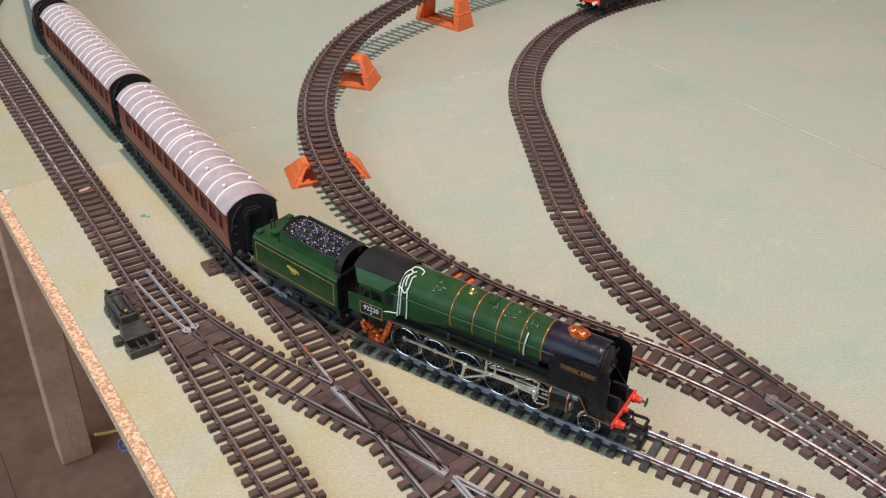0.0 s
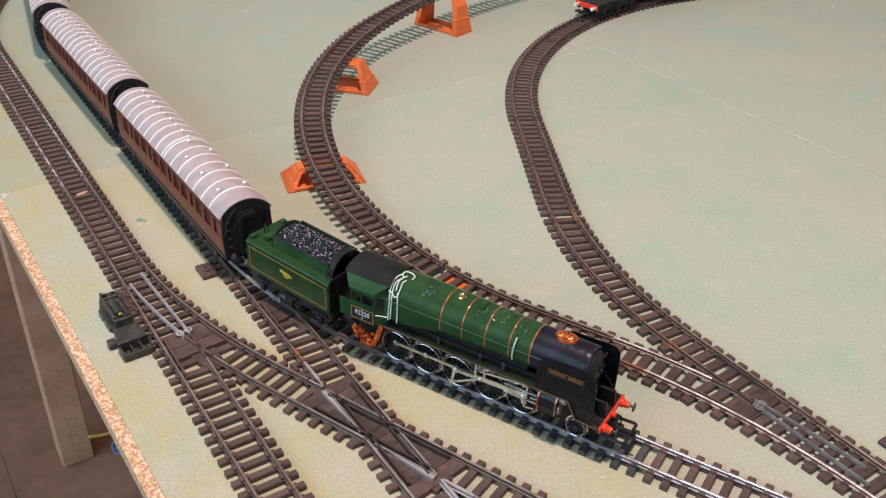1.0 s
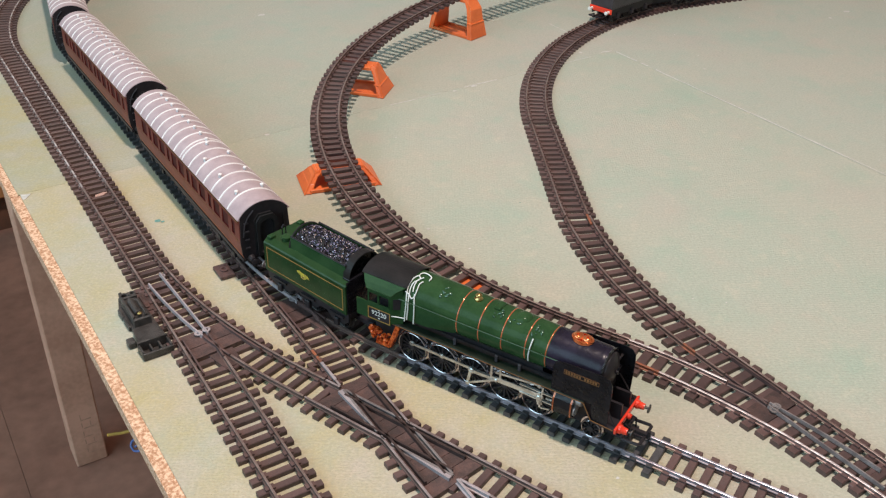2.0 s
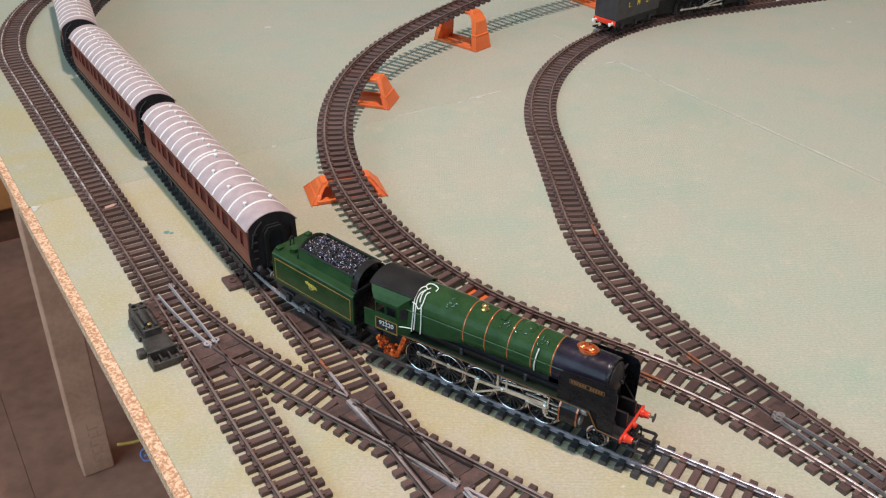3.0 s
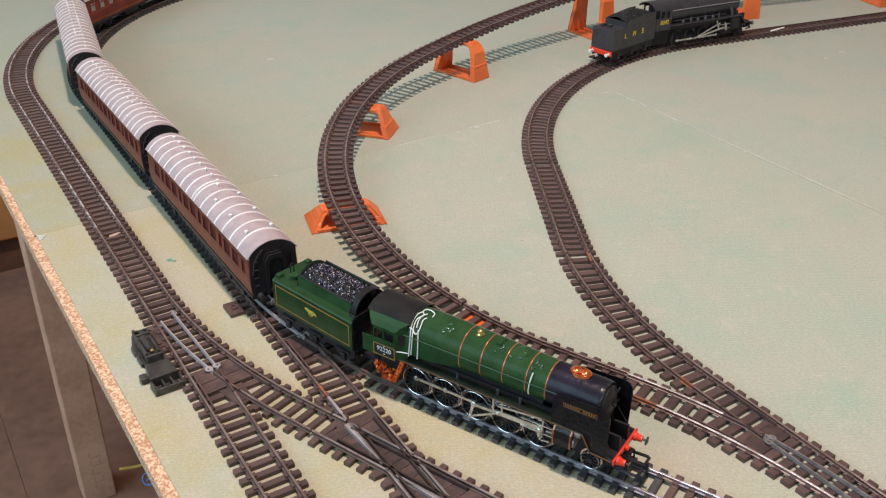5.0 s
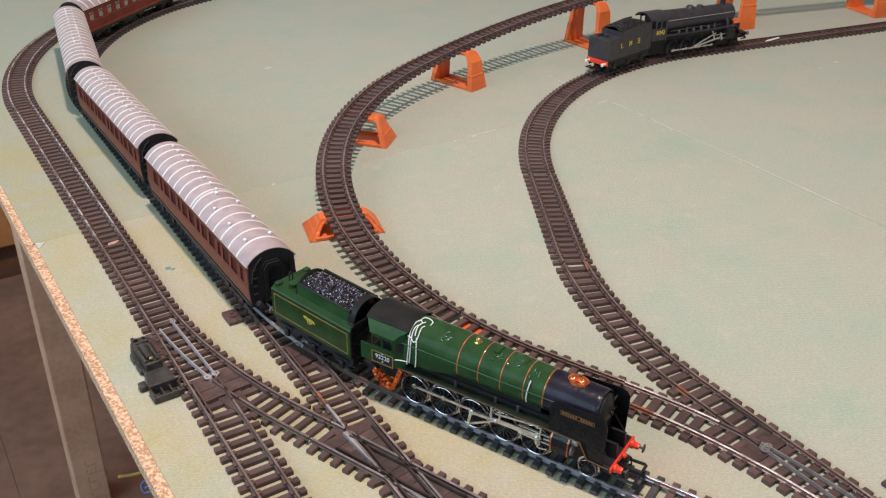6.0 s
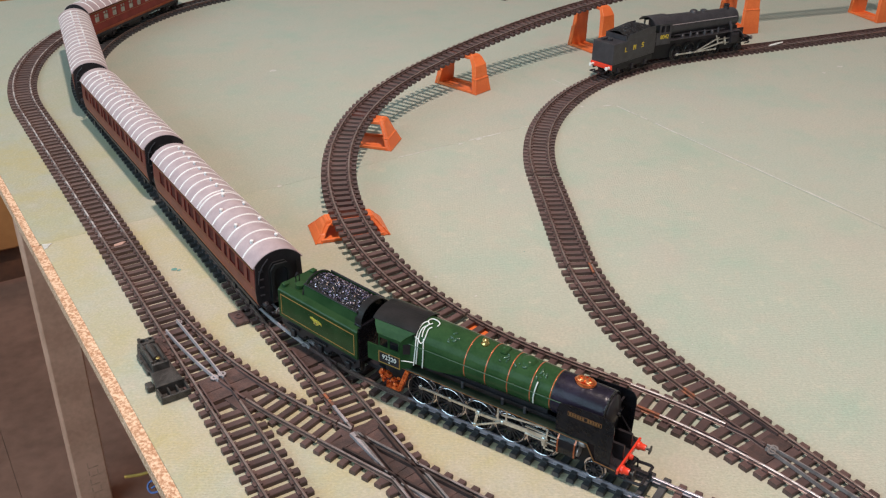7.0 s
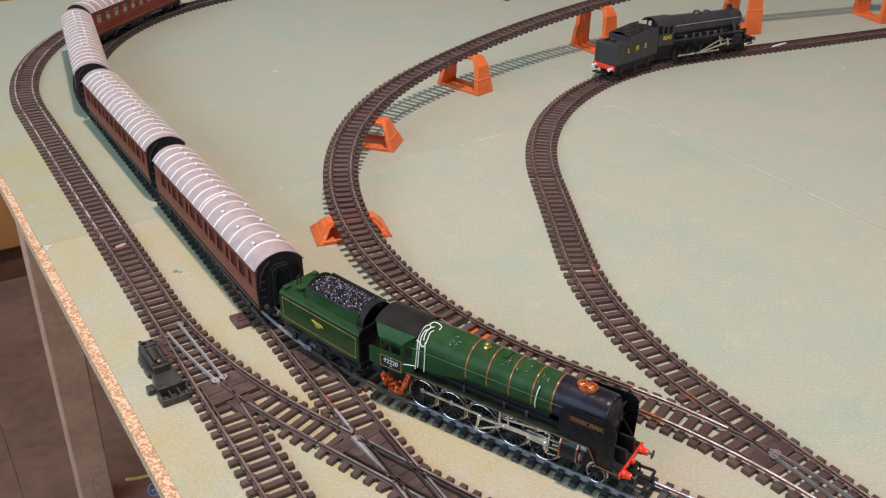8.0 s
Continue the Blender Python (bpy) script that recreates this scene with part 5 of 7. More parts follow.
        for y in (0.0009, 0.0108):
            for a, b in zip(o[1:5], o[2:6]):
                bar(bm, (k * (a[0] + 0.0001), y, a[1]), (k * (b[0] + 0.0001), y, b[1]), 0.0003, 0.0003)
                vs = [bm.verts.new(Vector((k * q[0], yy, q[1])) + Vector((k * 0.00025, 0, 0))) for q in (a, b) for yy in (y - 0.0004, y + 0.0004)]
                bm.faces.new((vs[0], vs[1], vs[3], vs[2]))
        bmesh.ops.recalc_face_normals(bm, faces=bm.faces[:])
        part("lining", bm, M_LINING, cyl, "orange lining bands")
        bm = bm_new()
        lathe(bm, [(0.0022, 0.0), (0.0022, 0.0032), (0.0016, 0.0038)], (k * 0.0128, 0.0118, 0.0285), "y", 14)
        lathe(bm, [(0.0034, 0.0), (0.0034, 0.0008), (0.001, 0.0014)], (k * 0.0133, 0.0118, 0.0228), "y", 16)
        part("cylinder_cover", bm, M_STEEL_DULL, cyl, smooth=True)
        # pony truck wheel
        wheel(t, "pony_wheel", k * 0.0092, 0.0204, 0.0115, 0.0056, 10, M_WHEEL_RIM, M_BLACK, k)
        # smoke deflectors
        pts = [(-0.002, 0.0318), (0.0205, 0.0318), (0.0215, 0.0226), (0.0302, 0.0222), (0.0306, 0.0435), (0.0303, 0.0480), (0.0285, 0.0507), (0.0245, 0.0517), (0.004, 0.0510), (-0.001, 0.0496), (-0.002, 0.046)]
        bm = bm_new()
        a, b = k * 0.0143, k * 0.0149
        prism(bm, pts, "x", min(a, b), max(a, b))
        bmesh.ops.recalc_face_normals(bm, faces=bm.faces[:])
        defl = part("smoke_deflector", bm, M_DEFLECTOR, t, "black smoke deflector plate")
        bm = bm_new()
        box(bm, min(b, b + k * 0.0003), max(b, b + k * 0.0003), 0.0043, 0.0236, 0.0446, 0.0472)
        plate = part("nameplate", bm, M_DEFLECTOR, defl, "small brass nameplate with unreadable letters")
        bm = bm_new()
        for i in range(12):
            if i != 6:
                y = 0.0052 + i * 0.00148
                box(bm, min(b, b + k * 0.0005), max(b, b + k * 0.0005), y, y + 0.0010, 0.0452, 0.0466)
        part("letter_bar", bm, M_LINING_DARK, plate)
        part("border", outline_frame(b + k * 0.0003, 0.0043, 0.0236, 0.0446, 0.0472, 0.00025, k * 0.0001), M_LINING_DARK, plate)
        bm = bm_new()
        tube(bm, [(k * 0.0110, 0.0245, 0.036), (k * 0.0125, 0.0335, 0.0222)], 0.0004, 6)
        part("stay_rod", bm, M_BLACK, t)
    # buffer beam, buffers, coupling, front steps
    bm = bm_new()
    box(bm, -0.0158, 0.0158, 0.0345, 0.0358, 0.0196, 0.0227, 0.0003)
    beam = part("buffer_beam", bm, M_RED, t, "bright red buffer beam")
    for x in (-0.0113, 0.0113):
        buffer(beam, x, 0.0358, 0.0205, 1, M_RED, M_WHEEL_DARK)
    bm = bm_new()
    lathe(bm, [(0.0016, 0), (0.0016, 0.0012), (0.001, 0.002)], (0, 0.0358, 0.0208), "y", 12)
    part("drawhook", bm, M_RED, beam)
    coupling(t, 0.036, 1, 0.0125, 1.12)
    bm = bm_new()
    tube(bm, [(0.004, 0.0362, 0.0185), (0.0045, 0.039, 0.0175), (0.0045, 0.0395, 0.012), (0.0035, 0.0385, 0.0095)], 0.0005, 6)
    tube(bm, [(-0.004, 0.0362, 0.0185), (-0.0045, 0.039, 0.0175), (-0.0045, 0.0395, 0.012)], 0.0005, 6)
    part("brake_pipe", bm, M_BLACK, t)
    bm = bm_new()
    box(bm, -0.006, 0.006, 0.012, 0.036, 0.0118, 0.0165, 0.001)
    box(bm, -0.009, 0.009, 0.033, 0.0375, 0.0118, 0.0135, 0.0004)
    part("pony_truck", bm, M_BLACK, t)
    return t


green_engine()


# ---- green tender ----
def green_tender():
    t = thing("tender", pose(0.2205, 0.4055, 0, 0, 0, -163.8), "glossy green engine tender heaped with sparkling coal", "model tender")
    W, Y0, Y1 = 0.0165, -0.0862, -0.0132
    def cut(y):
        return (y, [(-W, 0.0225), (W, 0.0225), (W, 0.0420), (W - 0.0006, 0.0428), (0.0125, 0.0452), (-0.0125, 0.0452), (-W + 0.0006, 0.0428), (-W, 0.0420)])
    bm = bm_new()
    shell(bm, [cut(Y0), cut(Y1)])
    body = part("tank", bm, M_GREEN_TANK, t)
    bm = bm_new()
    box(bm, -W + 0.0030, W - 0.0030, -0.0186, -0.0126, 0.0424, 0.0457, 0.0004)
    part("front_deck", bm, M_DEFLECTOR, t, "black deck behind the footplate")
    # bunker: side walls leaning in, arched rear, open top
    for k in (-1, 1):
        pts = [(k * 0.0127, 0.0450), (k * 0.0118, 0.0518), (k * 0.0109, 0.0526), (k * 0.0112, 0.0450)]
        bm = bm_new()
        prism(bm, pts if k > 0 else pts[::-1], "y", -0.0655, -0.0175)
        bmesh.ops.recalc_face_normals(bm, faces=bm.faces[:])
        part("bunker_side", bm, M_GREEN, t)
        bm = bm_new()
        tube(bm, [(k * 0.0114, -0.0655, 0.0526), (k * 0.0114, -0.0175, 0.0526)], 0.0006, 6)
        part("bunker_rim", bm, M_BLACK, t)
    arch = [(0.0127 * math.sin(radians(a)), 0.0452 + 0.0112 * math.cos(radians(a))) for a in range(-90, 91, 12)]
    bm = bm_new()
    prism(bm, arch, "y", -0.0662, -0.0648)
    bmesh.ops.recalc_face_normals(bm, faces=bm.faces[:])
    part("bunker_back", bm, M_GREEN, t)
    bm = bm_new()
    for a, b in zip(arch, arch[1:]):
        tube(bm, [(a[0], -0.0655, a[1]), (b[0], -0.0655, b[1])], 0.0006, 6)
    part("bunker_rim", bm, M_BLACK, t)
    # black front cowl over the footplate
    a1 = [(0.0130 * math.sin(radians(a)), 0.0452 + 0.0128 * math.cos(radians(a))) for a in range(-90, 91, 10)]
    a2 = [(0.0123 * math.sin(radians(a)), 0.0452 + 0.0121 * math.cos(radians(a))) for a in range(90, -91, -10)]
    bm = bm_new()
    prism(bm, a1 + a2, "y", -0.0185, -0.0132)
    bmesh.ops.recalc_face_normals(bm, faces=bm.faces[:])
    part("front_cowl", bm, M_ROOF_BLACK, t, "matt black arched cowl")
    bm = bm_new()
    box(bm, -0.0155, 0.0155, -0.0135, -0.0125, 0.0225, 0.0445)
    prism(bm, a2[::-1], "y", -0.0185, -0.0175)
    bmesh.ops.recalc_face_normals(bm, faces=bm.faces[:])
    part("front_plate", bm, M_DEFLECTOR, t)
    # coal: a mound and loose lumps
    rnd = random.Random(3)
    bm = bm_new()
    nx, ny = 10, 24
    grid = [[bm.verts.new((-0.0112 + 0.0224 * i / nx, -0.065 + 0.0475 * j / ny, 0.0505 + 0.0048 * math.sin(math.pi * i / nx) + rnd.uniform(-0.0004, 0.0004))) for i in range(nx + 1)] for j in range(ny + 1)]
    for a, b in zip(grid, grid[1:]):
        for i in range(nx):
            bm.faces.new((a[i], a[i + 1], b[i + 1], b[i]))
    part("coal_bed", bm, M_RUBBER, t)
    bm = bm_new()
    for _ in range(1900):
        u, v = rnd.random(), rnd.random()
        x, y = -0.0108 + 0.0216 * u, -0.0645 + 0.0465 * v
        z = 0.0508 + 0.0048 * math.sin(math.pi * u)
        r = rnd.uniform(0.00035, 0.00075)
        m = Matrix.Translation((x, y, z)) @ Euler((rnd.random() * 6, rnd.random() * 6, rnd.random() * 6)).to_matrix().to_4x4() @ Matrix.Diagonal((r, r * rnd.uniform(0.6, 1), r * rnd.uniform(0.5, 0.9), 1))
        pts = [m @ Vector(p) for p in ((1, 0, 0), (-1, 0, 0), (0, 1, 0), (0, -1, 0), (0, 0, 1), (0, 0, -1))]
        vs = [bm.verts.new(p) for p in pts]
        for q in ((0, 2, 4), (2, 1, 4), (1, 3, 4), (3, 0, 4), (2, 0, 5), (1, 2, 5), (3, 1, 5), (0, 3, 5)):
            bm.faces.new([vs[i] for i in q])
    tagged(part("coal_load", bm, M_COAL, t, "black coal lumps, glints put into the pale ones"), kind="stuff")
    # rear deck: filler, lifting hook, raised pads
    bm = bm_new()
    lathe(bm, [(0.0028, 0), (0.0028, 0.002), (0.0032, 0.0022), (0.0032, 0.0029), (0.001, 0.0033)], (0.0082, -0.0735, 0.0452), "z", 18)
    part("filler", bm, M_GREEN, t, smooth=True)
    bm = bm_new()
    tube(bm, [(0.0062, -0.0800, 0.0452), (0.0062, -0.0800, 0.0505), (0.0048, -0.0800, 0.0520), (0.0034, -0.0800, 0.0505), (0.0034, -0.0800, 0.0452)], 0.0005, 6)
    part("vent_pipe", bm, M_BLACK, t)
    for x, y in ((0.0125, -0.083), (-0.011, -0.083)):
        bm = bm_new()
        box(bm, x - 0.002, x + 0.002, y - 0.002, y + 0.002, 0.045, 0.0466, 0.0004)
        part("deck_box", bm, M_GREEN, t)
    for k in (-1, 1):
        part("lining", outline_frame(k * W, -0.0838, -0.0155, 0.0248, 0.0398, 0.0006, k * 0.00015), M_LINING_GOLD, body, "gold lining panel")
        bm = bm_new()
        x0, x1 = sorted((k * W, k * (W + 0.0003)))
        prism(bm, [(-0.0502 + 1.75 * (y + 0.0502), 0.0334 + 1.15 * (z - 0.0332)) for y, z in ((-0.0532, 0.0347), (-0.0520, 0.0353), (-0.0506, 0.0346), (-0.0488, 0.0348), (-0.0474, 0.0338), (-0.0470, 0.0326), (-0.0480, 0.0330), (-0.0490, 0.0318), (-0.0500, 0.0310), (-0.0512, 0.0316), (-0.0514, 0.0330), (-0.0528, 0.0338))], "x", x0, x1)
        bmesh.ops.recalc_face_normals(bm, faces=bm.faces[:])
        crest = part("crest", bm, M_CREST, body, "small yellow emblem with a dull red middle")
        bm = bm_new()
        x0, x1 = sorted((k * (W + 0.0002), k * (W + 0.0005)))
        lathe(bm, [(0.0007, x0), (0.0007, x1), (0.0001, x1)], (0, -0.0501, 0.0324), "x", 10)
        part("emblem", bm, M_RUST, crest)
        bm = bm_new()
        for row in (0.0295, 0.036):
            for i in range(16):
                box(bm, min(k * W, k * (W + 0.0001)), max(k * W, k * (W + 0.0001)), -0.082 + i * 0.0042, -0.0817 + i * 0.0042, row, row + 0.0003)
        part("rivets", bm, M_RAIL_GREEN, body)
        # side plates, axleboxes and wheels
        bm = bm_new()
        x0, x1 = sorted((k * 0.0136, k * 0.0148))
        prism(bm, [(-0.0862, 0.0225), (-0.0862, 0.0165), (-0.080, 0.0128), (-0.066, 0.0128), (-0.062, 0.0165), (-0.056, 0.0165), (-0.052, 0.0128), (-0.042, 0.0128), (-0.038, 0.0165), (-0.032, 0.0165), (-0.028, 0.0128), (-0.018, 0.0128), (-0.0132, 0.0165), (-0.0132, 0.0225)][::-1], "x", x0, x1)
        bmesh.ops.recalc_face_normals(bm, faces=bm.faces[:])
        part("side_frame", bm, M_BLACK, t)
        for y in (-0.074, -0.048, -0.0225):
            bm = bm_new()
            box(bm, min(k * 0.0145, k * 0.0168), max(k * 0.0145, k * 0.0168), y - 0.002, y + 0.002, 0.011, 0.0165, 0.0005)
            bar(bm, (k * 0.0158, y - 0.006, 0.0185), (k * 0.0158, y + 0.006, 0.0185), 0.001, 0.0014)
            part("axlebox", bm, M_BLACK, t)
            wheel(t, "tender_wheel", k * 0.0092, y, 0.0120, 0.0061, 10, M_WHEEL_DARK, M_BLACK, k)
    bm = bm_new()
    box(bm, -0.0135, 0.0135, -0.0868, -0.013, 0.0185, 0.0226, 0.0005)
    box(bm, -0.006, 0.006, -0.02, -0.002, 0.0125, 0.0165, 0.0005)
    part("underframe", bm, M_BLACK, t)
    for x in (-0.0113, 0.0113):
        buffer(t, x, -0.0866, 0.0200, -1, M_BLACK, M_STEEL_DULL)
    coupling(t, -0.0866, -1)
    return t


green_tender()


# ---- coaches ----
def coach(a, b, label, ribs, vents, window_bays, pane=M_PANE, z_top=0.0585):
    """A corridor coach standing between two end places on the table."""
    d = Vector(b) - Vector(a)
    L = d.length
    t = thing("passenger_coach", pose(a[0], a[1], 0, 0, 0, -math.degrees(math.atan2(d.x, d.y))), label, "model coach", "train of coaches")
    W, ZE = 0.0172, 0.0488
    # body sides with tumblehome, window holes left open
    zs = [(0.0185, W - 0.0020), (0.0225, W - 0.0006), (0.0300, W), (0.0335, W), (0.0435, W - 0.0003), (ZE, W - 0.0012)]
    bays = window_bays(L)
    cuts = sorted({0.0, L, *[c for y0, y1 in bays for c in (y0, y1)]})
    for k in (-1, 1):
        bm = bm_new()
        inner = 0.0009
        def quad(y0, y1, i):
            (za, xa), (zb, xb) = zs[i], zs[i + 1]
            o = [(k * xa, y0, za), (k * xa, y1, za), (k * xb, y1, zb), (k * xb, y0, zb)]
            n_ = [(x - k * inner, y, z) for x, y, z in o]
            vo, vi = [bm.verts.new(p) for p in o], [bm.verts.new(p) for p in n_]
            bm.faces.new(vo), bm.faces.new(vi[::-1])
            for j in range(4):
                bm.faces.new((vo[j], vi[j], vi[(j + 1) % 4], vo[(j + 1) % 4]))
        quad(0.0, L, 0)
        bmesh.ops.remove_doubles(bm, verts=bm.verts[:], dist=1e-6)
        bmesh.ops.recalc_face_normals(bm, faces=bm.faces[:])
        part("lower_panel", bm, M_BOUNCE_TAN, t, "lower coach side, table bounce light put into its orange brown")
        bm = bm_new()
        for y0, y1 in zip(cuts, cuts[1:]):
            hole = any(p - 1e-6 <= y0 and y1 <= q + 1e-6 for p, q in bays)
            for i in range(1, len(zs) - 1):
                if not (hole and i == 3):
                    quad(y0, y1, i)
        bmesh.ops.remove_doubles(bm, verts=bm.verts[:], dist=1e-6)
        bmesh.ops.recalc_face_normals(bm, faces=bm.faces[:])
        side = part("body_side", bm, M_MAROON, t)
        for y0, y1 in bays:
            x = k * (W - 0.0008)
            bm = bm_new()
            box(bm, min(x, x - k * 0.0003), max(x, x - k * 0.0003), y0, y1, 0.0333, 0.0437)
            win = part("window", bm, pane, side, "dark glazed coach window" if pane is M_PANE else "coach window with reflection put into its pale colour")
            if pane is not M_PANE:
                bm = bm_new()
                box(bm, min(x, x + k * 0.0006), max(x, x + k * 0.0006), y0, y1, 0.0402, 0.0409), box(bm, min(x, x + k * 0.0006), max(x, x + k * 0.0006), (y0 + y1) / 2 - 0.0003, (y0 + y1) / 2 + 0.0003, 0.0409, 0.0437)
                part("glazing_bar", bm, M_MAROON, win)
        bm = bm_new()
        for z in (0.0318, 0.0455):
            xa, xb = sorted((k * (W - 0.0004), k * (W + 0.0001)))
            box(bm, xa, xb, 0.001, L - 0.001, z, z + 0.0005)
        part("lining", bm, M_LINING_DARK, side, "thin dull gold lining")
        xa, xb = sorted((k * (W - 0.0034), k * (W - 0.0012)))
        bm = bm_new()
        box(bm, xa, xb, 0.001, L - 0.001, 0.0160, 0.0187, 0.0003)
        part("sole_bar", bm, M_BLACK, t)
        bm = bm_new()
        for y in [p - 0.0022 for p, q in bays if q - p < 0.008]:
            box(bm, min(k * W, k * (W + 0.0002)), max(k * W, k * (W + 0.0002)), y, y + 0.0008, 0.0305, 0.0312)
        if len(bm.verts):
            part("door_handle", bm, M_LINING_GOLD, side)
        else:
            bm.free()
    # floor and ends
    bm = bm_new()
    box(bm, -W + 0.002, W - 0.002, 0.0006, L - 0.0006, 0.0180, 0.0195)
    box(bm, -0.0022, -0.0012, 0.002, L - 0.002, 0.0195, 0.047)
    part("floor_and_corridor", bm, M_COACH_INSIDE, t)
    arc = [((W + 0.0004) * math.sin(radians(a)) / math.sin(radians(60)), ZE - 0.0004 + (z_top - ZE) * (math.cos(radians(a)) - math.cos(radians(60))) / (1 - math.cos(radians(60)))) for a in range(-60, 61, 5)]
    for y, k in ((0, -1), (L, 1)):
        o = [(-W + 0.002, 0.0182), (W - 0.002, 0.0182), (W - 0.0006, 0.0225), (W, 0.030), (W - 0.001, ZE)] + [(x * 0.985, z - 0.0004) for x, z in arc[::-1][1:-1]] + [(-W + 0.001, ZE), (-W, 0.030), (-W + 0.0006, 0.0225)]
        bm = bm_new()
        prism(bm, o, "y", min(y, y + k * 0.0009), max(y, y + k * 0.0009))
        bmesh.ops.recalc_face_normals(bm, faces=bm.faces[:])
        end = part("coach_end", bm, M_BLACK, t, "plain black coach end")
        # gangway: frame, bellows and faceplate
        for depth, wx, zt in ((0.0014, 0.0072, 0.0500), (0.0030, 0.0066, 0.0490), (0.0046, 0.0072, 0.0500)):
            ring = [(-wx, 0.0215), (wx, 0.0215), (wx, zt - 0.004), (wx * 0.6, zt), (-wx * 0.6, zt), (-wx, zt - 0.004)]
            hole = [(x * 0.68, 0.0235 if z < 0.03 else 0.0235 + (z - 0.0235) * 0.88) for x, z in ring]
            bm = bm_new()
            y0, y1 = y + k * (depth - 0.0006), y + k * (depth + 0.0008)
            for q in range(6):
                j = (q + 1) % 6
                vs = [[bm.verts.new((p[0], yy, p[1])) for p in (ring[q], ring[j], hole[j], hole[q])] for yy in (y0, y1)]
                bm.faces.new(vs[0]), bm.faces.new(vs[1])
                for e in range(4):
                    bm.faces.new((vs[0][e], vs[0][(e + 1) % 4], vs[1][(e + 1) % 4], vs[1][e]))
            bmesh.ops.remove_doubles(bm, verts=bm.verts[:], dist=1e-6)
            bmesh.ops.recalc_face_normals(bm, faces=bm.faces[:])
            part("gangway_frame", bm, M_RUBBER, end)
        bm = bm_new()
        box(bm, -0.0050, 0.0050, min(y + k * 0.0012, y + k * 0.0028), max(y + k * 0.0012, y + k * 0.0028), 0.0225, 0.0470, 0.0004)
        part("gangway_door", bm, M_BLACK_DUSTY, end)
        bm = bm_new()
        for z in (0.027, 0.033, 0.039, 0.045):
            box(bm, -0.0140, -0.0112, min(y, y + k * 0.002), max(y, y + k * 0.002), z, z + 0.0008)
        part("end_step", bm, M_BLACK_DUSTY, end)
        bm = bm_new()
        tube(bm, [(-0.0150, y + k * 0.0014, 0.036), (-0.0138, y + k * 0.0016, 0.044), (-0.0112, y + k * 0.0018, 0.0495), (-0.0072, y + k * 0.0016, 0.0535)], 0.00045, 6)
        part("end_pipe", bm, M_BLACK_DUSTY, end)
        bm = bm_new()
        tube(bm, [(0.0128, y + k * 0.0014, 0.020), (0.0128, y + k * 0.0014, 0.047)], 0.0004, 6)
        part("end_pipe", bm, M_RUBBER, end)
        for x in (-0.0113, 0.0113):
            buffer(end, x, y + k * 0.0006, 0.0195, k, M_BLACK, M_BLACK)
        coupling(t, y - k * 0.004, k)
    # roof: curved skin, ribs, gutters, vents
    bm = bm_new()
    prism(bm, arc + [(x * 0.955, z - 0.0009) for x, z in arc[::-1]], "y", -0.0006, L + 0.0006)
    bmesh.ops.recalc_face_normals(bm, faces=bm.faces[:])
    roof = part("roof", bm, M_ROOF, t, "mauve grey roof with white ribs", smooth=True)
    for f_ in ribs:
        y = f_ * L
        bm = bm_new()
        rows = [[bm.verts.new((x * s_, yy, z + l_)) for s_, yy, l_ in ((1.0, y - 0.0009, -0.0003), (1.006, y - 0.0006, 0.0004), (1.006, y + 0.0006, 0.0004), (1.0, y + 0.0009, -0.0003))] for x, z in arc]
        for p, q in zip(rows, rows[1:]):
            for e in range(3):
                bm.faces.new((p[e], p[e + 1], q[e + 1], q[e]))
        bmesh.ops.recalc_face_normals(bm, faces=bm.faces[:])
        part("roof_rib", bm, M_RIB, roof)
    for k in (-1, 1):
        bm = bm_new()
        tube(bm, [(k * (W + 0.0003), -0.0004, ZE - 0.0004), (k * (W + 0.0003), L + 0.0004, ZE - 0.0004)], 0.0005, 6)
        part("gutter", bm, M_ROOF, roof)
    for x, f_ in vents:
        z = ZE - 0.0004 + (z_top - ZE) * (math.cos(math.asin(x / (W + 0.0004) * math.sin(radians(60)))) - 0.5) / 0.5
        bm, g = bm_new(), 0.8 if len(vents) < 20 else 0.66
        lathe(bm, [(r * g, h * g) for r, h in ((0.0014, -0.0005), (0.0011, 0.0005), (0.0009, 0.0011), (0.0017, 0.0015), (0.0016, 0.0026), (0.0006, 0.0031))], (x, f_ * L, z), "z", 10)
        part("roof_vent", bm, M_RIB, roof, "small white vent", smooth=True)
    # underframe boxes and bogies
    bm = bm_new()
    box(bm, -0.012, 0.012, L * 0.38, L * 0.52, 0.009, 0.0165, 0.0008)
    box(bm, -0.012, 0.012, L * 0.54, L * 0.60, 0.0105, 0.0165, 0.0008)
    for k in (-1, 1):
        bar(bm, (k * 0.0125, L * 0.27, 0.0155), (k * 0.0125, L * 0.38, 0.010), 0.0008, 0.0008)
        bar(bm, (k * 0.0125, L * 0.62, 0.010), (k * 0.0125, L * 0.73, 0.0155), 0.0008, 0.0008)
    part("battery_box", bm, M_BLACK, t)
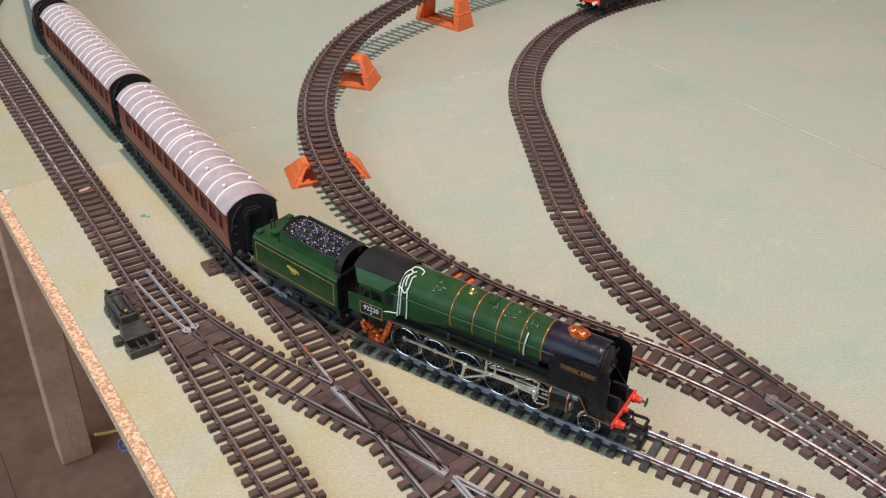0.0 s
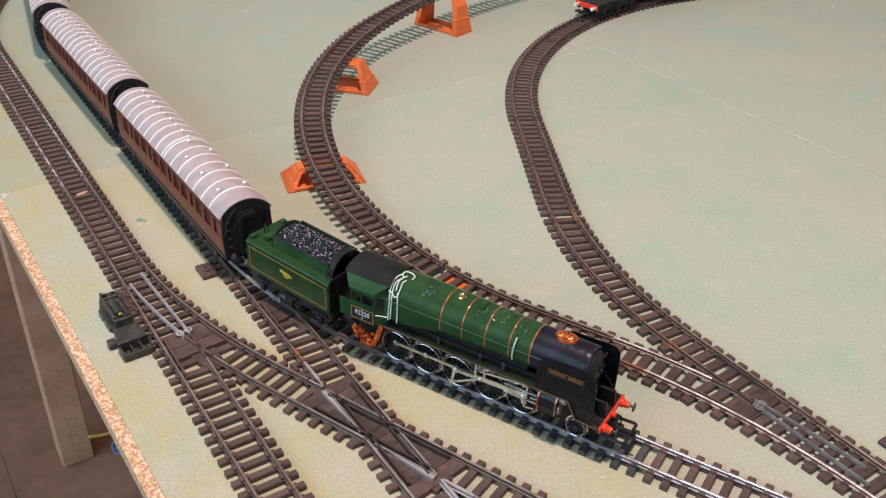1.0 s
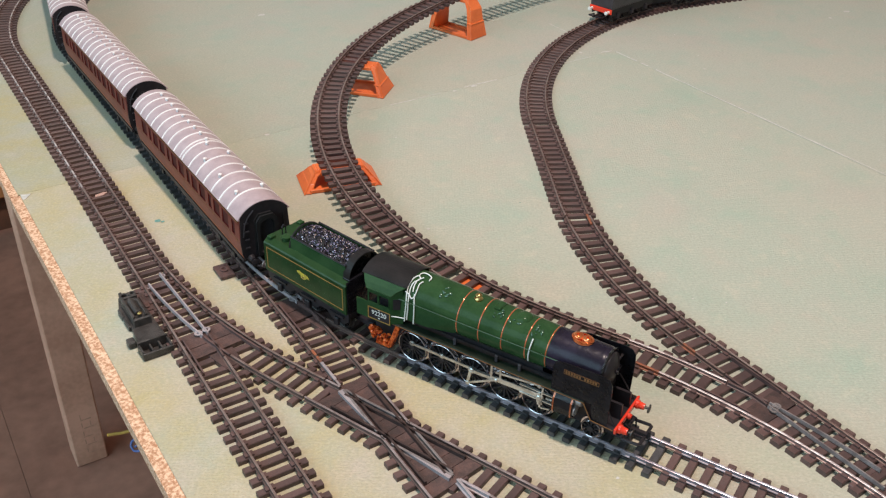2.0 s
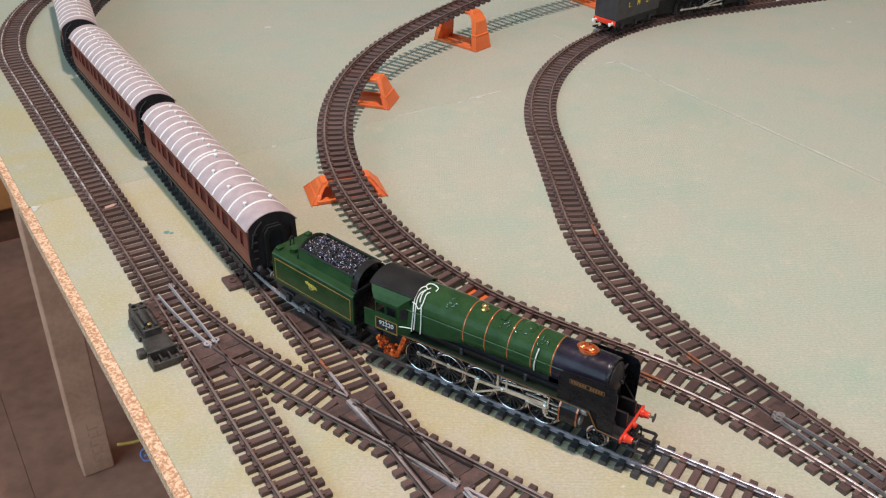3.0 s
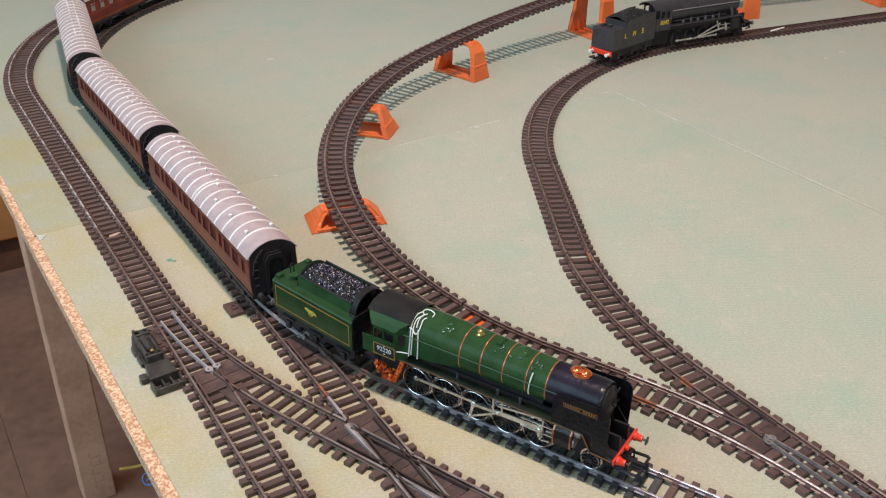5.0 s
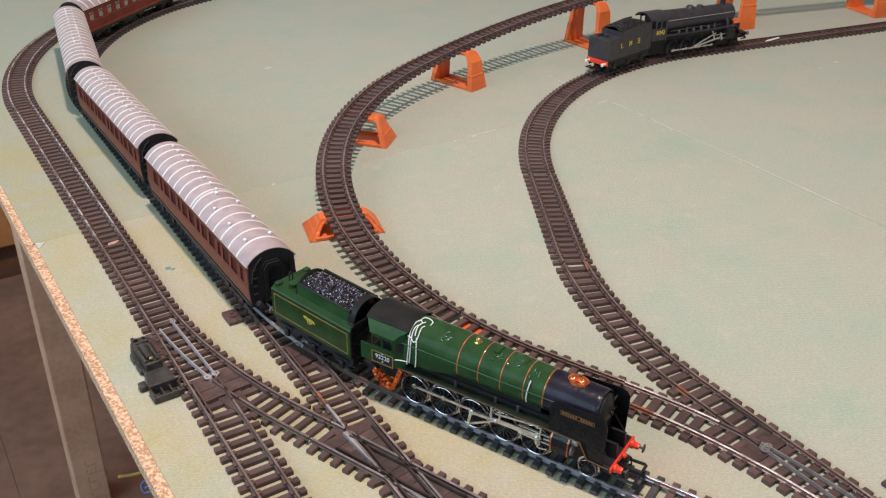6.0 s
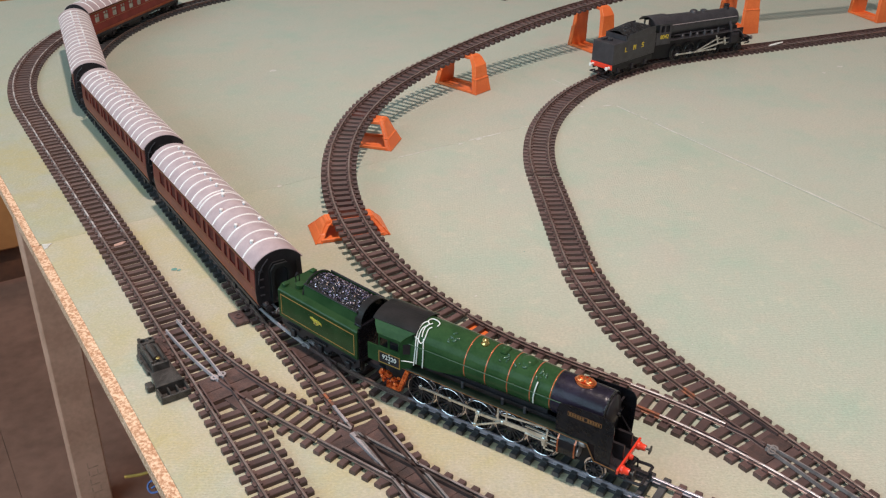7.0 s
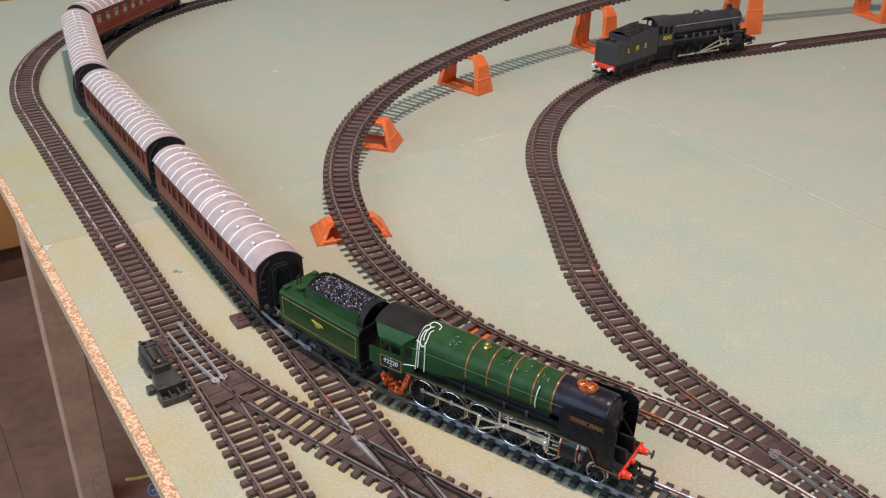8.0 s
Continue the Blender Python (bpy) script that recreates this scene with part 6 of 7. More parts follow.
    for yc in (0.034, L - 0.034):
        bogie = new("bogie")
        bogie.empty_display_size, bogie.parent, bogie.location = 0.005, t, (0, yc, 0)
        bm = bm_new()
        box(bm, -0.010, 0.010, -0.006, 0.006, 0.0125, 0.0165)
        for k in (-1, 1):
            x0, x1 = sorted((k * 0.0118, k * 0.0134))
            prism(bm, [(-0.020, 0.0135), (-0.016, 0.0095), (-0.009, 0.0095), (-0.006, 0.0120), (0.006, 0.0120), (0.009, 0.0095), (0.016, 0.0095), (0.020, 0.0135), (0.018, 0.0155), (-0.018, 0.0155)], "x", x0, x1)
            for y in (-0.0125, 0.0125):
                box(bm, min(k * 0.0130, k * 0.0150), max(k * 0.0130, k * 0.0150), y - 0.0018, y + 0.0018, 0.0092, 0.0130)
        bmesh.ops.recalc_face_normals(bm, faces=bm.faces[:])
        part("bogie_frame", bm, M_BLACK, bogie)
        for y in (-0.0125, 0.0125):
            bm = bm_new()
            for k in (-1, 1):
                lathe(bm, [(0.0001, k * 0.0012), (0.0066, k * 0.0012), (0.0066, -k * 0.0008), (0.0074, -k * 0.0010), (0.0074, -k * 0.0015), (0.0001, -k * 0.0015)], (k * 0.0092, y, 0.0121), "x", 22)
            lathe(bm, [(0.0009, -0.008), (0.0009, 0.008)], (0, y, 0.0121), "x", 8)
            part("wheelset", bm, M_RUBBER, bogie, smooth=True)
    return t


def bays_compartment(L):
    out, y, i = [], 0.0075, 0
    while y < L - 0.016:
        w = 0.0052 if i % 3 == 0 else 0.0105
        out.append((y, y + w))
        y += w + (0.0042 if i % 3 else 0.0058)
        i += 1
    return out


def bays_open(L):
    n = 11
    return [(0.0105 + i * (L - 0.018) / n, 0.0105 + i * (L - 0.018) / n + 0.0090) for i in range(n)]


C_LABEL = "maroon model passenger coach with ribbed mauve grey roof"
first_ribs = [0.079 + 0.0662 * i for i in range(6)] + [0.474, 0.494] + [0.552 + 0.0594 * i for i in range(8)]
first_vents = [(0.009, 0.098 + 0.134 * i) for i in range(3)] + [(-0.009, 0.095 + 0.131 * i) for i in range(3)] + [(0.0025, 0.482 + 0.0563 * i) for i in range(9)] + [(0.0, 0.448)]
even_ribs = [0.045 + 0.0568 * i for i in range(17)]
even_vents = [(0.0036, 0.075 + 0.0625 * i) for i in range(14)] + [(-0.0030, 0.29 + 0.0625 * i) for i in range(11)]
coach((0.1905, 0.506), (0.1865, 0.7135), C_LABEL + " behind tender", first_ribs, first_vents, bays_compartment)
coach((0.1865, 0.7355), (0.1835, 0.938), C_LABEL, even_ribs, even_vents, bays_compartment)
coach((0.1815, 0.961), (0.2160, 1.180), C_LABEL + " on the curve", even_ribs, even_vents, bays_open)
coach((0.2240, 1.199), (0.3900, 1.345), C_LABEL + " beyond it", even_ribs, even_vents, bays_open, M_PANE_PALE)


# ---- black engine on the far curve ----
def chord(line, s0, s1):
    """Pose of a vehicle whose ends stand over two places of a line; local y runs forward from the rear."""
    a, b = line.at(s0)[0], line.at(s1)[0]
    d = b - a
    return pose(a.x, a.y, a.z, 0, 0, -math.degrees(math.atan2(d.x, d.y)))


def place_by_x(line, x, s=0.6):
    while line.at(s)[0].x < x:
        s += 0.0005
    return s


BLACK_S = place_by_x(RIGHT, 0.714)
STOUT, STOUT_LONG = Matrix.Diagonal((1.03, 0.985, 1.08, 1)), Matrix.Diagonal((1.03, 1.09, 1.08, 1))


def black_tender():
    t = thing("tender", chord(RIGHT, BLACK_S, BLACK_S + 0.083) @ STOUT_LONG, "matt black engine tender with yellow lettering and red rear beam", "model tender")
    W, L = 0.0150, 0.0760
    bm = bm_new()
    box(bm, -W, W, 0.001, L, 0.0215, 0.0440, 0.0006)
    body = part("tank", bm, M_BLACK_DUSTY, t)
    for k in (-1, 1):
        bm = bm_new()
        o = [(0.022, 0.0438), (0.025, 0.0495), (0.060, 0.0525), (0.074, 0.0520), (0.074, 0.0438)]
        prism(bm, o, "x", min(k * (W - 0.0008), k * (W - 0.0002)), max(k * (W - 0.0008), k * (W - 0.0002)))
        bmesh.ops.recalc_face_normals(bm, faces=bm.faces[:])
        part("bunker_side", bm, M_BLACK_DUSTY, t)
        bm = bm_new()
        x0, x1 = sorted((k * W, k * (W + 0.0003)))
        for y, strokes in ((0.021, ((0, 0.0009, 0, 0.0052), (0.0009, 0.0032, 0, 0.0009))), (0.0355, ((0, 0.0009, 0, 0.0052), (0.0035, 0.0044, 0, 0.0052), (0.0009, 0.0018, 0.0030, 0.0046), (0.0026, 0.0035, 0.0030, 0.0046), (0.0017, 0.0027, 0.0018, 0.0034))),
                           (0.0505, ((0, 0.0034, 0.0043, 0.0052), (0, 0.0009, 0.0026, 0.0043), (0.0005, 0.0032, 0.0022, 0.0031), (0.0025, 0.0034, 0.0009, 0.0026), (0, 0.0034, 0, 0.0009)))):
            for u0, u1, v0, v1 in strokes:
                ya, yb = (y + u0, y + u1) if k > 0 else (y + 0.0044 - u1, y + 0.0044 - u0)
                box(bm, x0, x1, ya, yb, 0.0325 + v0, 0.0325 + v1)
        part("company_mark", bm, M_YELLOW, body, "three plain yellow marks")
        for y in (0.014, 0.038, 0.062):
            bm = bm_new()
            box(bm, min(k * 0.0125, k * 0.0150), max(k * 0.0125, k * 0.0150), y - 0.002, y + 0.002, 0.011, 0.0165, 0.0004)
            part("axlebox", bm, M_BLACK, t)
            wheel(t, "tender_wheel", k * 0.0092, y, 0.0118, 0.0061, 10, M_WHEEL_DARK, M_BLACK, k)
        bm = bm_new()
        box(bm, min(k * 0.0118, k * 0.0130), max(k * 0.0118, k * 0.0130), 0.002, 0.075, 0.0135, 0.0216)
        part("side_frame", bm, M_BLACK, t)
    bm = bm_new()
    nx, ny, rnd = 8, 14, random.Random(5)
    grid = [[bm.verts.new((-0.0142 + 0.0284 * i / nx, 0.023 + 0.052 * j / ny, 0.0485 + 0.0075 * math.sin(math.pi * i / nx) * math.sin(math.pi * (0.15 + 0.8 * j / ny)) + rnd.uniform(-0.0006, 0.0006))) for i in range(nx + 1)] for j in range(ny + 1)]
    for a, b in zip(grid, grid[1:]):
        for i in range(nx):
            bm.faces.new((a[i], a[i + 1], b[i + 1], b[i]))
    part("coal_bed", bm, M_RUBBER, t)
    bm = bm_new()
    for _ in range(500):
        u, v = rnd.random(), rnd.random()
        z = 0.0487 + 0.0075 * math.sin(math.pi * u) * math.sin(math.pi * (0.15 + 0.8 * v))
        r = rnd.uniform(0.0005, 0.0011)
        m = Matrix.Translation((-0.0138 + 0.0276 * u, 0.0235 + 0.051 * v, z)) @ Euler((rnd.random() * 6, rnd.random() * 6, rnd.random() * 6)).to_matrix().to_4x4() @ Matrix.Diagonal((r, r * rnd.uniform(0.6, 1), r * rnd.uniform(0.5, 0.9), 1))
        vs = [bm.verts.new(m @ Vector(p)) for p in ((1, 0, 0), (-1, 0, 0), (0, 1, 0), (0, -1, 0), (0, 0, 1), (0, 0, -1))]
        for q in ((0, 2, 4), (2, 1, 4), (1, 3, 4), (3, 0, 4), (2, 0, 5), (1, 2, 5), (3, 1, 5), (0, 3, 5)):
            bm.faces.new([vs[i] for i in q])
    tagged(part("coal_load", bm, M_BLACK_DUSTY, t), kind="stuff")
    bm = bm_new()
    box(bm, -0.0142, 0.0142, 0.0215, 0.0228, 0.0438, 0.0495)
    lathe(bm, [(0.003, 0), (0.003, 0.0022), (0.0034, 0.0024), (0.001, 0.003)], (0.0, 0.012, 0.044), "z", 16)
    box(bm, -0.010, -0.006, 0.008, 0.016, 0.044, 0.0462, 0.0004)
    part("rear_deck", bm, M_BLACK_DUSTY, t)
    bm = bm_new()
    box(bm, -W, W, 0.0, 0.0012, 0.0165, 0.0216, 0.0003)
    beam = part("buffer_beam", bm, M_RED, t, "bright red rear beam")
    for x in (-0.0113, 0.0113):
        bm = bm_new()
        lathe(bm, [(0.0016, 0), (0.0012, -0.003), (0.0020, -0.0045), (0.0018, -0.005), (0.0003, -0.0052)], (x, 0.0, 0.0185), "y", 14)
        part("buffer", bm, M_WHITE, beam, "pale buffer", smooth=True)
    bm = bm_new()
    box(bm, -0.0125, 0.0125, 0.001, 0.0755, 0.0165, 0.0216)
    part("underframe", bm, M_BLACK, t)
    coupling(t, 0.0, -1)


def black_engine():
    t = thing("steam_engine", chord(RIGHT, BLACK_S + 0.088, BLACK_S + 0.240) @ STOUT, "matt black model steam engine with dull nickel rods", "model engine")
    AX, R0 = 0.0452, 0.0112
    bm = bm_new()
    shell(bm, [(0.020, circle(R0 + 0.0012, AX + 0.0003, 32)), (0.050, circle(R0 + 0.0008, AX, 32)), (0.105, circle(R0 - 0.0002, AX, 32)), (0.132, circle(R0 - 0.0002, AX, 32)), (0.1345, circle(R0 - 0.0010, AX, 32))])
    boiler = part("boiler", bm, M_BLACK_DUSTY, t, smooth=True)
    bm = bm_new()
    lathe(bm, [(0.0088, 0.1345), (0.0086, 0.1355), (0.004, 0.1368), (0.0005, 0.1375)], (0, 0, AX), "y", 26)
    part("smokebox_door", bm, M_BLACK, boiler, smooth=True)
    bm = bm_new()
    lathe(bm, [(0.0042, -0.0015), (0.0032, 0.0006), (0.0030, 0.0034), (0.0036, 0.0040), (0.0035, 0.0046), (0.0026, 0.0047), (0.0025, 0.002)], (0, 0.121, AX + R0), "z", 20)
    part("chimney", bm, M_BLACK, boiler, smooth=True)
    bm = bm_new()
    lathe(bm, [(0.0056, -0.002), (0.0052, 0.0008), (0.004, 0.0026), (0.002, 0.0034), (0.0002, 0.0036)], (0, 0.068, AX + R0), "z", 20)
    part("dome", bm, M_BLACK_DUSTY, boiler, smooth=True)
    bm = bm_new()
    lathe(bm, [(0.0046, -0.0015), (0.0042, 0.0012), (0.0025, 0.0022), (0.0002, 0.0024)], (0, 0.084, AX + R0), "z", 18)
    part("top_feed", bm, M_BLACK_DUSTY, boiler, smooth=True)
    for k in (-1, 1):
        bm = bm_new()
        tube(bm, [(k * (R0 + 0.0008), 0.0225, AX + 0.0035), (k * (R0 + 0.0006), 0.080, AX + 0.0035), (k * (R0 + 0.0004), 0.130, AX + 0.0035)], 0.00038, 6)
        part("handrail", bm, M_STEEL, t, "bright wire handrail")
        bm = bm_new()
        box(bm, min(k * 0.009, k * 0.0152), max(k * 0.009, k * 0.0152), 0.0, 0.136, 0.0318, 0.0328, 0.0003)
        bar(bm, (k * 0.0121, 0.136, 0.0322), (k * 0.0121, 0.144, 0.0240), 0.006, 0.001)
        part("running_plate", bm, M_BLACK_DUSTY, t)
        # pipework between boiler and running plate
        bm = bm_new()
        tube(bm, [(k * 0.0100, 0.1205, AX - 0.002), (k * 0.0126, 0.1215, AX - 0.006), (k * 0.0128, 0.122, 0.0328)], 0.0019, 10)
        part("steam_pipe", bm, M_BLACK_DUSTY, t, smooth=True)
        bm = bm_new()
        for y, r, h in ((0.044, 0.0024, 0.0045), (0.056, 0.0018, 0.0060), (0.067, 0.0026, 0.0042), (0.079, 0.0020, 0.0056), (0.091, 0.0024, 0.0048), (0.101, 0.0017, 0.0062)):
            lathe(bm, [(r, 0.0), (r, h * 0.6), (r * 0.6, h * 0.8), (r * 0.5, h), (0.0002, h)], (k * 0.0122, y, 0.0328), "z", 10)
        tube(bm, [(k * 0.0118, 0.030, 0.0366), (k * 0.0122, 0.070, 0.0372), (k * 0.0118, 0.112, 0.0360)], 0.0007, 6)
        part("lubricator", bm, M_BLACK_DUSTY, t, smooth=True)
        # cab side with two windows
        bm = bm_new()
        a, b = sorted((k * 0.0146, k * 0.0152))
        for y0, y1, z0, z1 in ((0.0, 0.0225, 0.029, 0.0425), (0.004, 0.0062, 0.0425, 0.050), (0.0115, 0.0135, 0.0425, 0.050), (0.0195, 0.0225, 0.0425, 0.050), (0.004, 0.0225, 0.050, 0.0525)):
            box(bm, a, b, y0, y1, z0, z1)
        side = part("cab_side", bm, M_BLACK_DUSTY, t)
        m = Matrix.Translation((k * 0.0153, 0.0124, 0.0376)) @ Matrix.Rotation(radians(90 * k), 4, "Z") @ Matrix.Rotation(radians(90), 4, "X")
        lettering("8042", 0.0066, M_YELLOW, side, m, "number")
        ZC, RW = 0.0152, 0.0090
        ys = [0.040 + 0.0205 * i for i in range(4)]
        for y in ys:
            wheel(t, "driving_wheel", k * 0.0092, y, ZC, RW, 12, M_WHEEL_DARK, M_BLACK, k, 1.0)
        bm = bm_new()
        bar(bm, (k * 0.0114, ys[0] - 0.0035, ZC - 0.002), (k * 0.0114, ys[-1], ZC - 0.002), 0.0007, 0.0017)
        for y in ys:
            pin(bm, (k * 0.0114, y, ZC - 0.002), 0.0015, 0.0007)
        part("coupling_rod", bm, M_ROD, t)
        bm = bm_new()
        bar(bm, (k * 0.0128, ys[1] + 0.004, ZC - 0.002), (k * 0.0128, 0.116, 0.0215), 0.0008, 0.0018)
        bar(bm, (k * 0.0134, ys[1] + 0.004, ZC - 0.002), (k * 0.0134, 0.104, 0.0270), 0.0008, 0.0013)
        bar(bm, (k * 0.0134, 0.098, 0.0300), (k * 0.0134, 0.103, 0.0195), 0.0008, 0.0018)
        bar(bm, (k * 0.013, 0.102, 0.0245), (k * 0.013, 0.122, 0.0245), 0.0012, 0.0007)
        bar(bm, (k * 0.013, 0.102, 0.0195), (k * 0.013, 0.122, 0.0195), 0.0012, 0.0007)
        bar(bm, (k * 0.0134, 0.112, 0.0265), (k * 0.0134, 0.115, 0.0175), 0.0012, 0.0024)
        part("valve_gear", bm, M_ROD, t, "dull nickel rods and links")
        bm = bm_new()
        o = [(0.009, 0.0310), (0.0145, 0.0310), (0.0165, 0.0285), (0.0165, 0.0200), (0.0145, 0.0175), (0.009, 0.0178)]
        prism(bm, [(k * x, z) for x, z in o], "y", 0.121, 0.1335)
        bmesh.ops.recalc_face_normals(bm, faces=bm.faces[:])
        part("cylinder", bm, M_BLACK, t)
        wheel(t, "pony_wheel", k * 0.0092, 0.142, 0.0112, 0.0054, 8, M_WHEEL_DARK, M_BLACK, k)
    arc = [(0.0155 * math.sin(radians(a)) / math.sin(radians(64)), 0.0523 + 0.0062 * (math.cos(radians(a)) - math.cos(radians(64))) / (1 - math.cos(radians(64)))) for a in range(-64, 65, 8)]
    bm = bm_new()
    prism(bm, arc + [(x * 0.96, z - 0.0008) for x, z in arc[::-1]], "y", -0.004, 0.0235)
    bmesh.ops.recalc_face_normals(bm, faces=bm.faces[:])
    part("cab_roof", bm, M_BLACK_DUSTY, t)
    bm = bm_new()
    prism(bm, [(-0.015, 0.032), (0.015, 0.032), (0.015, 0.0525), (0.008, 0.0575), (-0.008, 0.0575), (-0.015, 0.0525)], "y", 0.0205, 0.0220)
    bmesh.ops.recalc_face_normals(bm, faces=bm.faces[:])
    part("cab_front", bm, M_BLACK_DUSTY, t)
    # solid black block added for the cab's inner shade behind the windows
    bm = bm_new()
    box(bm, -0.0135, 0.0135, 0.0105, 0.0204, 0.0300, 0.0545)
    part("cab_inside", bm, M_BLACK, t)
    bm = bm_new()
    for k in (-1, 1):
        box(bm, k * 0.0055 - 0.0008, k * 0.0055 + 0.0008, 0.004, 0.150, 0.010, 0.0322)
    box(bm, -0.0047, 0.0047, 0.01, 0.12, 0.013, 0.036), box(bm, -0.0075, 0.0075, 0.11, 0.134, 0.025, 0.038)
    box(bm, -0.0152, 0.0152, 0.143, 0.1525, 0.0225, 0.0236)
    part("frame", bm, M_BLACK, t)
    bm = bm_new()
    box(bm, -0.0152, 0.0152, 0.1525, 0.1537, 0.0185, 0.0240, 0.0003)
    beam = part("buffer_beam", bm, M_BLACK, t)
    for x in (-0.0113, 0.0113):
        buffer(beam, x, 0.1537, 0.0205, 1, M_BLACK, M_STEEL_DULL)
    coupling(t, 0.1537, 1)


black_tender()
black_engine()


# ---- trackside pieces ----
def point_motor():
    t = thing("point_motor", pose(0.1015, 0.4965, 0, 0, 0, 2), "grubby black plastic point motor clipped beside the track", "point motor")
    bm = bm_new()
    prism(bm, [(-0.0062, -0.0080), (0.0085, -0.0080), (0.0085, 0.0225), (0.0065, 0.0290), (-0.0010, 0.0318), (-0.0032, 0.0300), (-0.0062, 0.0195)], "z", 0.0003, 0.0036)
    bmesh.ops.bevel(bm, geom=bm.edges[:], offset=0.0004, segments=1, affect="EDGES")
    part("base", bm, M_MOTOR, t)
    bm = bm_new()
    box(bm, -0.0044, 0.0052, -0.0060, 0.0195, 0.0034, 0.0082, 0.0007)
    cover = part("cover", bm, M_MOTOR, t)
    for x, y0, y1, z in ((-0.0036, -0.0040, 0.0185, 0.0104), (0.0043, -0.0040, 0.0150, 0.0100)):
        bm = bm_new()
        box(bm, x - 0.0008, x + 0.0008, y0, y1, 0.0080, z, 0.0004)
        part("side_wall", bm, M_MOTOR, cover)
    bm = bm_new()
    lathe(bm, [(0.0004, 0.0), (0.0024, 0.0004), (0.0024, 0.0150), (0.0016, 0.0156), (0.0016, 0.0175), (0.0004, 0.0178)], (0.0004, -0.0005, 0.0084), "y", 14)
    part("coil", bm, M_MOTOR, cover, smooth=True)
    bm = bm_new()
    box(bm, -0.0050, 0.0058, -0.0078, -0.0058, 0.0034, 0.0100, 0.0004)
    part("front_lip", bm, M_MOTOR, cover)
    bm = bm_new()
    lathe(bm, [(0.0014, 0), (0.0014, 0.0005), (0.0009, 0.0009), (0.0002, 0.0010)], (0.0006, -0.0028, 0.0104), "z", 12)
    part("brass_screw", bm, M_BRASS, cover)
    # hooked guides at the rear
    for x, y, r0, r1, h in ((-0.0005, 0.0250, 0.0032, 0.0018, 0.0040), (0.0042, 0.0238, 0.0024, 0.0012, 0.0052)):
        bm = bm_new()
        ring_z(bm, Vector((x, y, 0.0034)), r0, r1, h, 16)
        part("guide_ring", bm, M_MOTOR, t)
    bm = bm_new()
    box(bm, -0.0030, 0.0062, 0.0196, 0.0214, 0.0034, 0.0090, 0.0004)
    box(bm, 0.0018, 0.0060, 0.0270, 0.0292, 0.0034, 0.0066, 0.0004)
    box(bm, -0.0026, -0.0006, 0.0282, 0.0306, 0.0034, 0.0072, 0.0004)
    part("rear_guide", bm, M_MOTOR, t)
    bm = bm_new()
    box(bm, -0.0076, -0.0055, 0.0085, 0.0180, 0.0003, 0.0042, 0.0006)
    box(bm, -0.0076, -0.0055, -0.0040, 0.0070, 0.0003, 0.0040, 0.0005)
    part("side_lug", bm, M_MOTOR, t)
    # sloping apron and the open socket in front
    bm = bm_new()
    vs = [bm.verts.new(p) for p in ((-0.0088, -0.0255, 0.0003), (0.0080, -0.0255, 0.0003), (0.0080, -0.0078, 0.0003), (-0.0066, -0.0078, 0.0003), (-0.0088, -0.0255, 0.0062), (0.0080, -0.0255, 0.0062), (0.0080, -0.0078, 0.0050), (-0.0066, -0.0078, 0.0050))]
    for q in ((3, 2, 1, 0), (4, 5, 6, 7), (0, 1, 5, 4), (1, 2, 6, 5), (2, 3, 7, 6), (3, 0, 4, 7)):
        bm.faces.new([vs[n_] for n_ in q])
    bmesh.ops.bevel(bm, geom=bm.edges[:], offset=0.0004, segments=1, affect="EDGES")
    part("apron", bm, M_MOTOR, t)
    bm = bm_new()
    box(bm, -0.0096, 0.0086, -0.0364, -0.0350, 0.0003, 0.0052, 0.0003), box(bm, -0.0096, 0.0086, -0.0268, -0.0253, 0.0003, 0.0074, 0.0003)
    box(bm, -0.0096, -0.0084, -0.0350, -0.0268, 0.0003, 0.0056), box(bm, 0.0074, 0.0086, -0.0350, -0.0268, 0.0003, 0.0056)
    box(bm, -0.0034, -0.0024, -0.0350, -0.0268, 0.0003, 0.0046), box(bm, 0.0020, 0.0030, -0.0350, -0.0268, 0.0003, 0.0046)
    box(bm, -0.0084, 0.0074, -0.0350, -0.0268, 0.0003, 0.0008)
    part("socket", bm, M_MOTOR, t)
    bm = bm_new()
    box(bm, -0.0132, -0.0086, -0.0210, -0.0150, 0.0003, 0.0048, 0.0006)
    part("lug", bm, M_MOTOR, t)
    bm = bm_new()
    box(bm, 0.0072, 0.0130, 0.0080, 0.0290, 0.0004, 0.0034, 0.0004)
    box(bm, 0.0078, 0.0104, 0.0100, 0.0240, 0.0033, 0.0046, 0.0003)
    part("link_plate", bm, M_PLATE, t, "brown plastic link plate")


point_motor()


def tie_bar_pad(x, y, turn, name_label):
    t = thing("point_pad", pose(x, y, 0, 0, 0, turn) @ Matrix.Diagonal((0.60, 0.68, 1, 1)), name_label, "track part", "point pads")
    bm = bm_new()
    box(bm, -0.0085, 0.0085, -0.0115, 0.0115, 0.0003, 0.0030, 0.0005)
    part("plate", bm, M_PLATE, t)
    bm = bm_new()
    ring_z(bm, Vector((0, 0, 0.003)), 0.0046, 0.0026, 0.0009, 18)
    ring_z(bm, Vector((0.004, 0.006, 0.003)), 0.0018, 0.0008, 0.0008, 12)
    part("boss", bm, M_SLEEPER, t)


tie_bar_pad(0.1665, 0.5245, 0, "brown plastic pad at the points under the train")
tie_bar_pad(0.4135, 0.182, 0, "brown plastic pad beside the bright railed points")


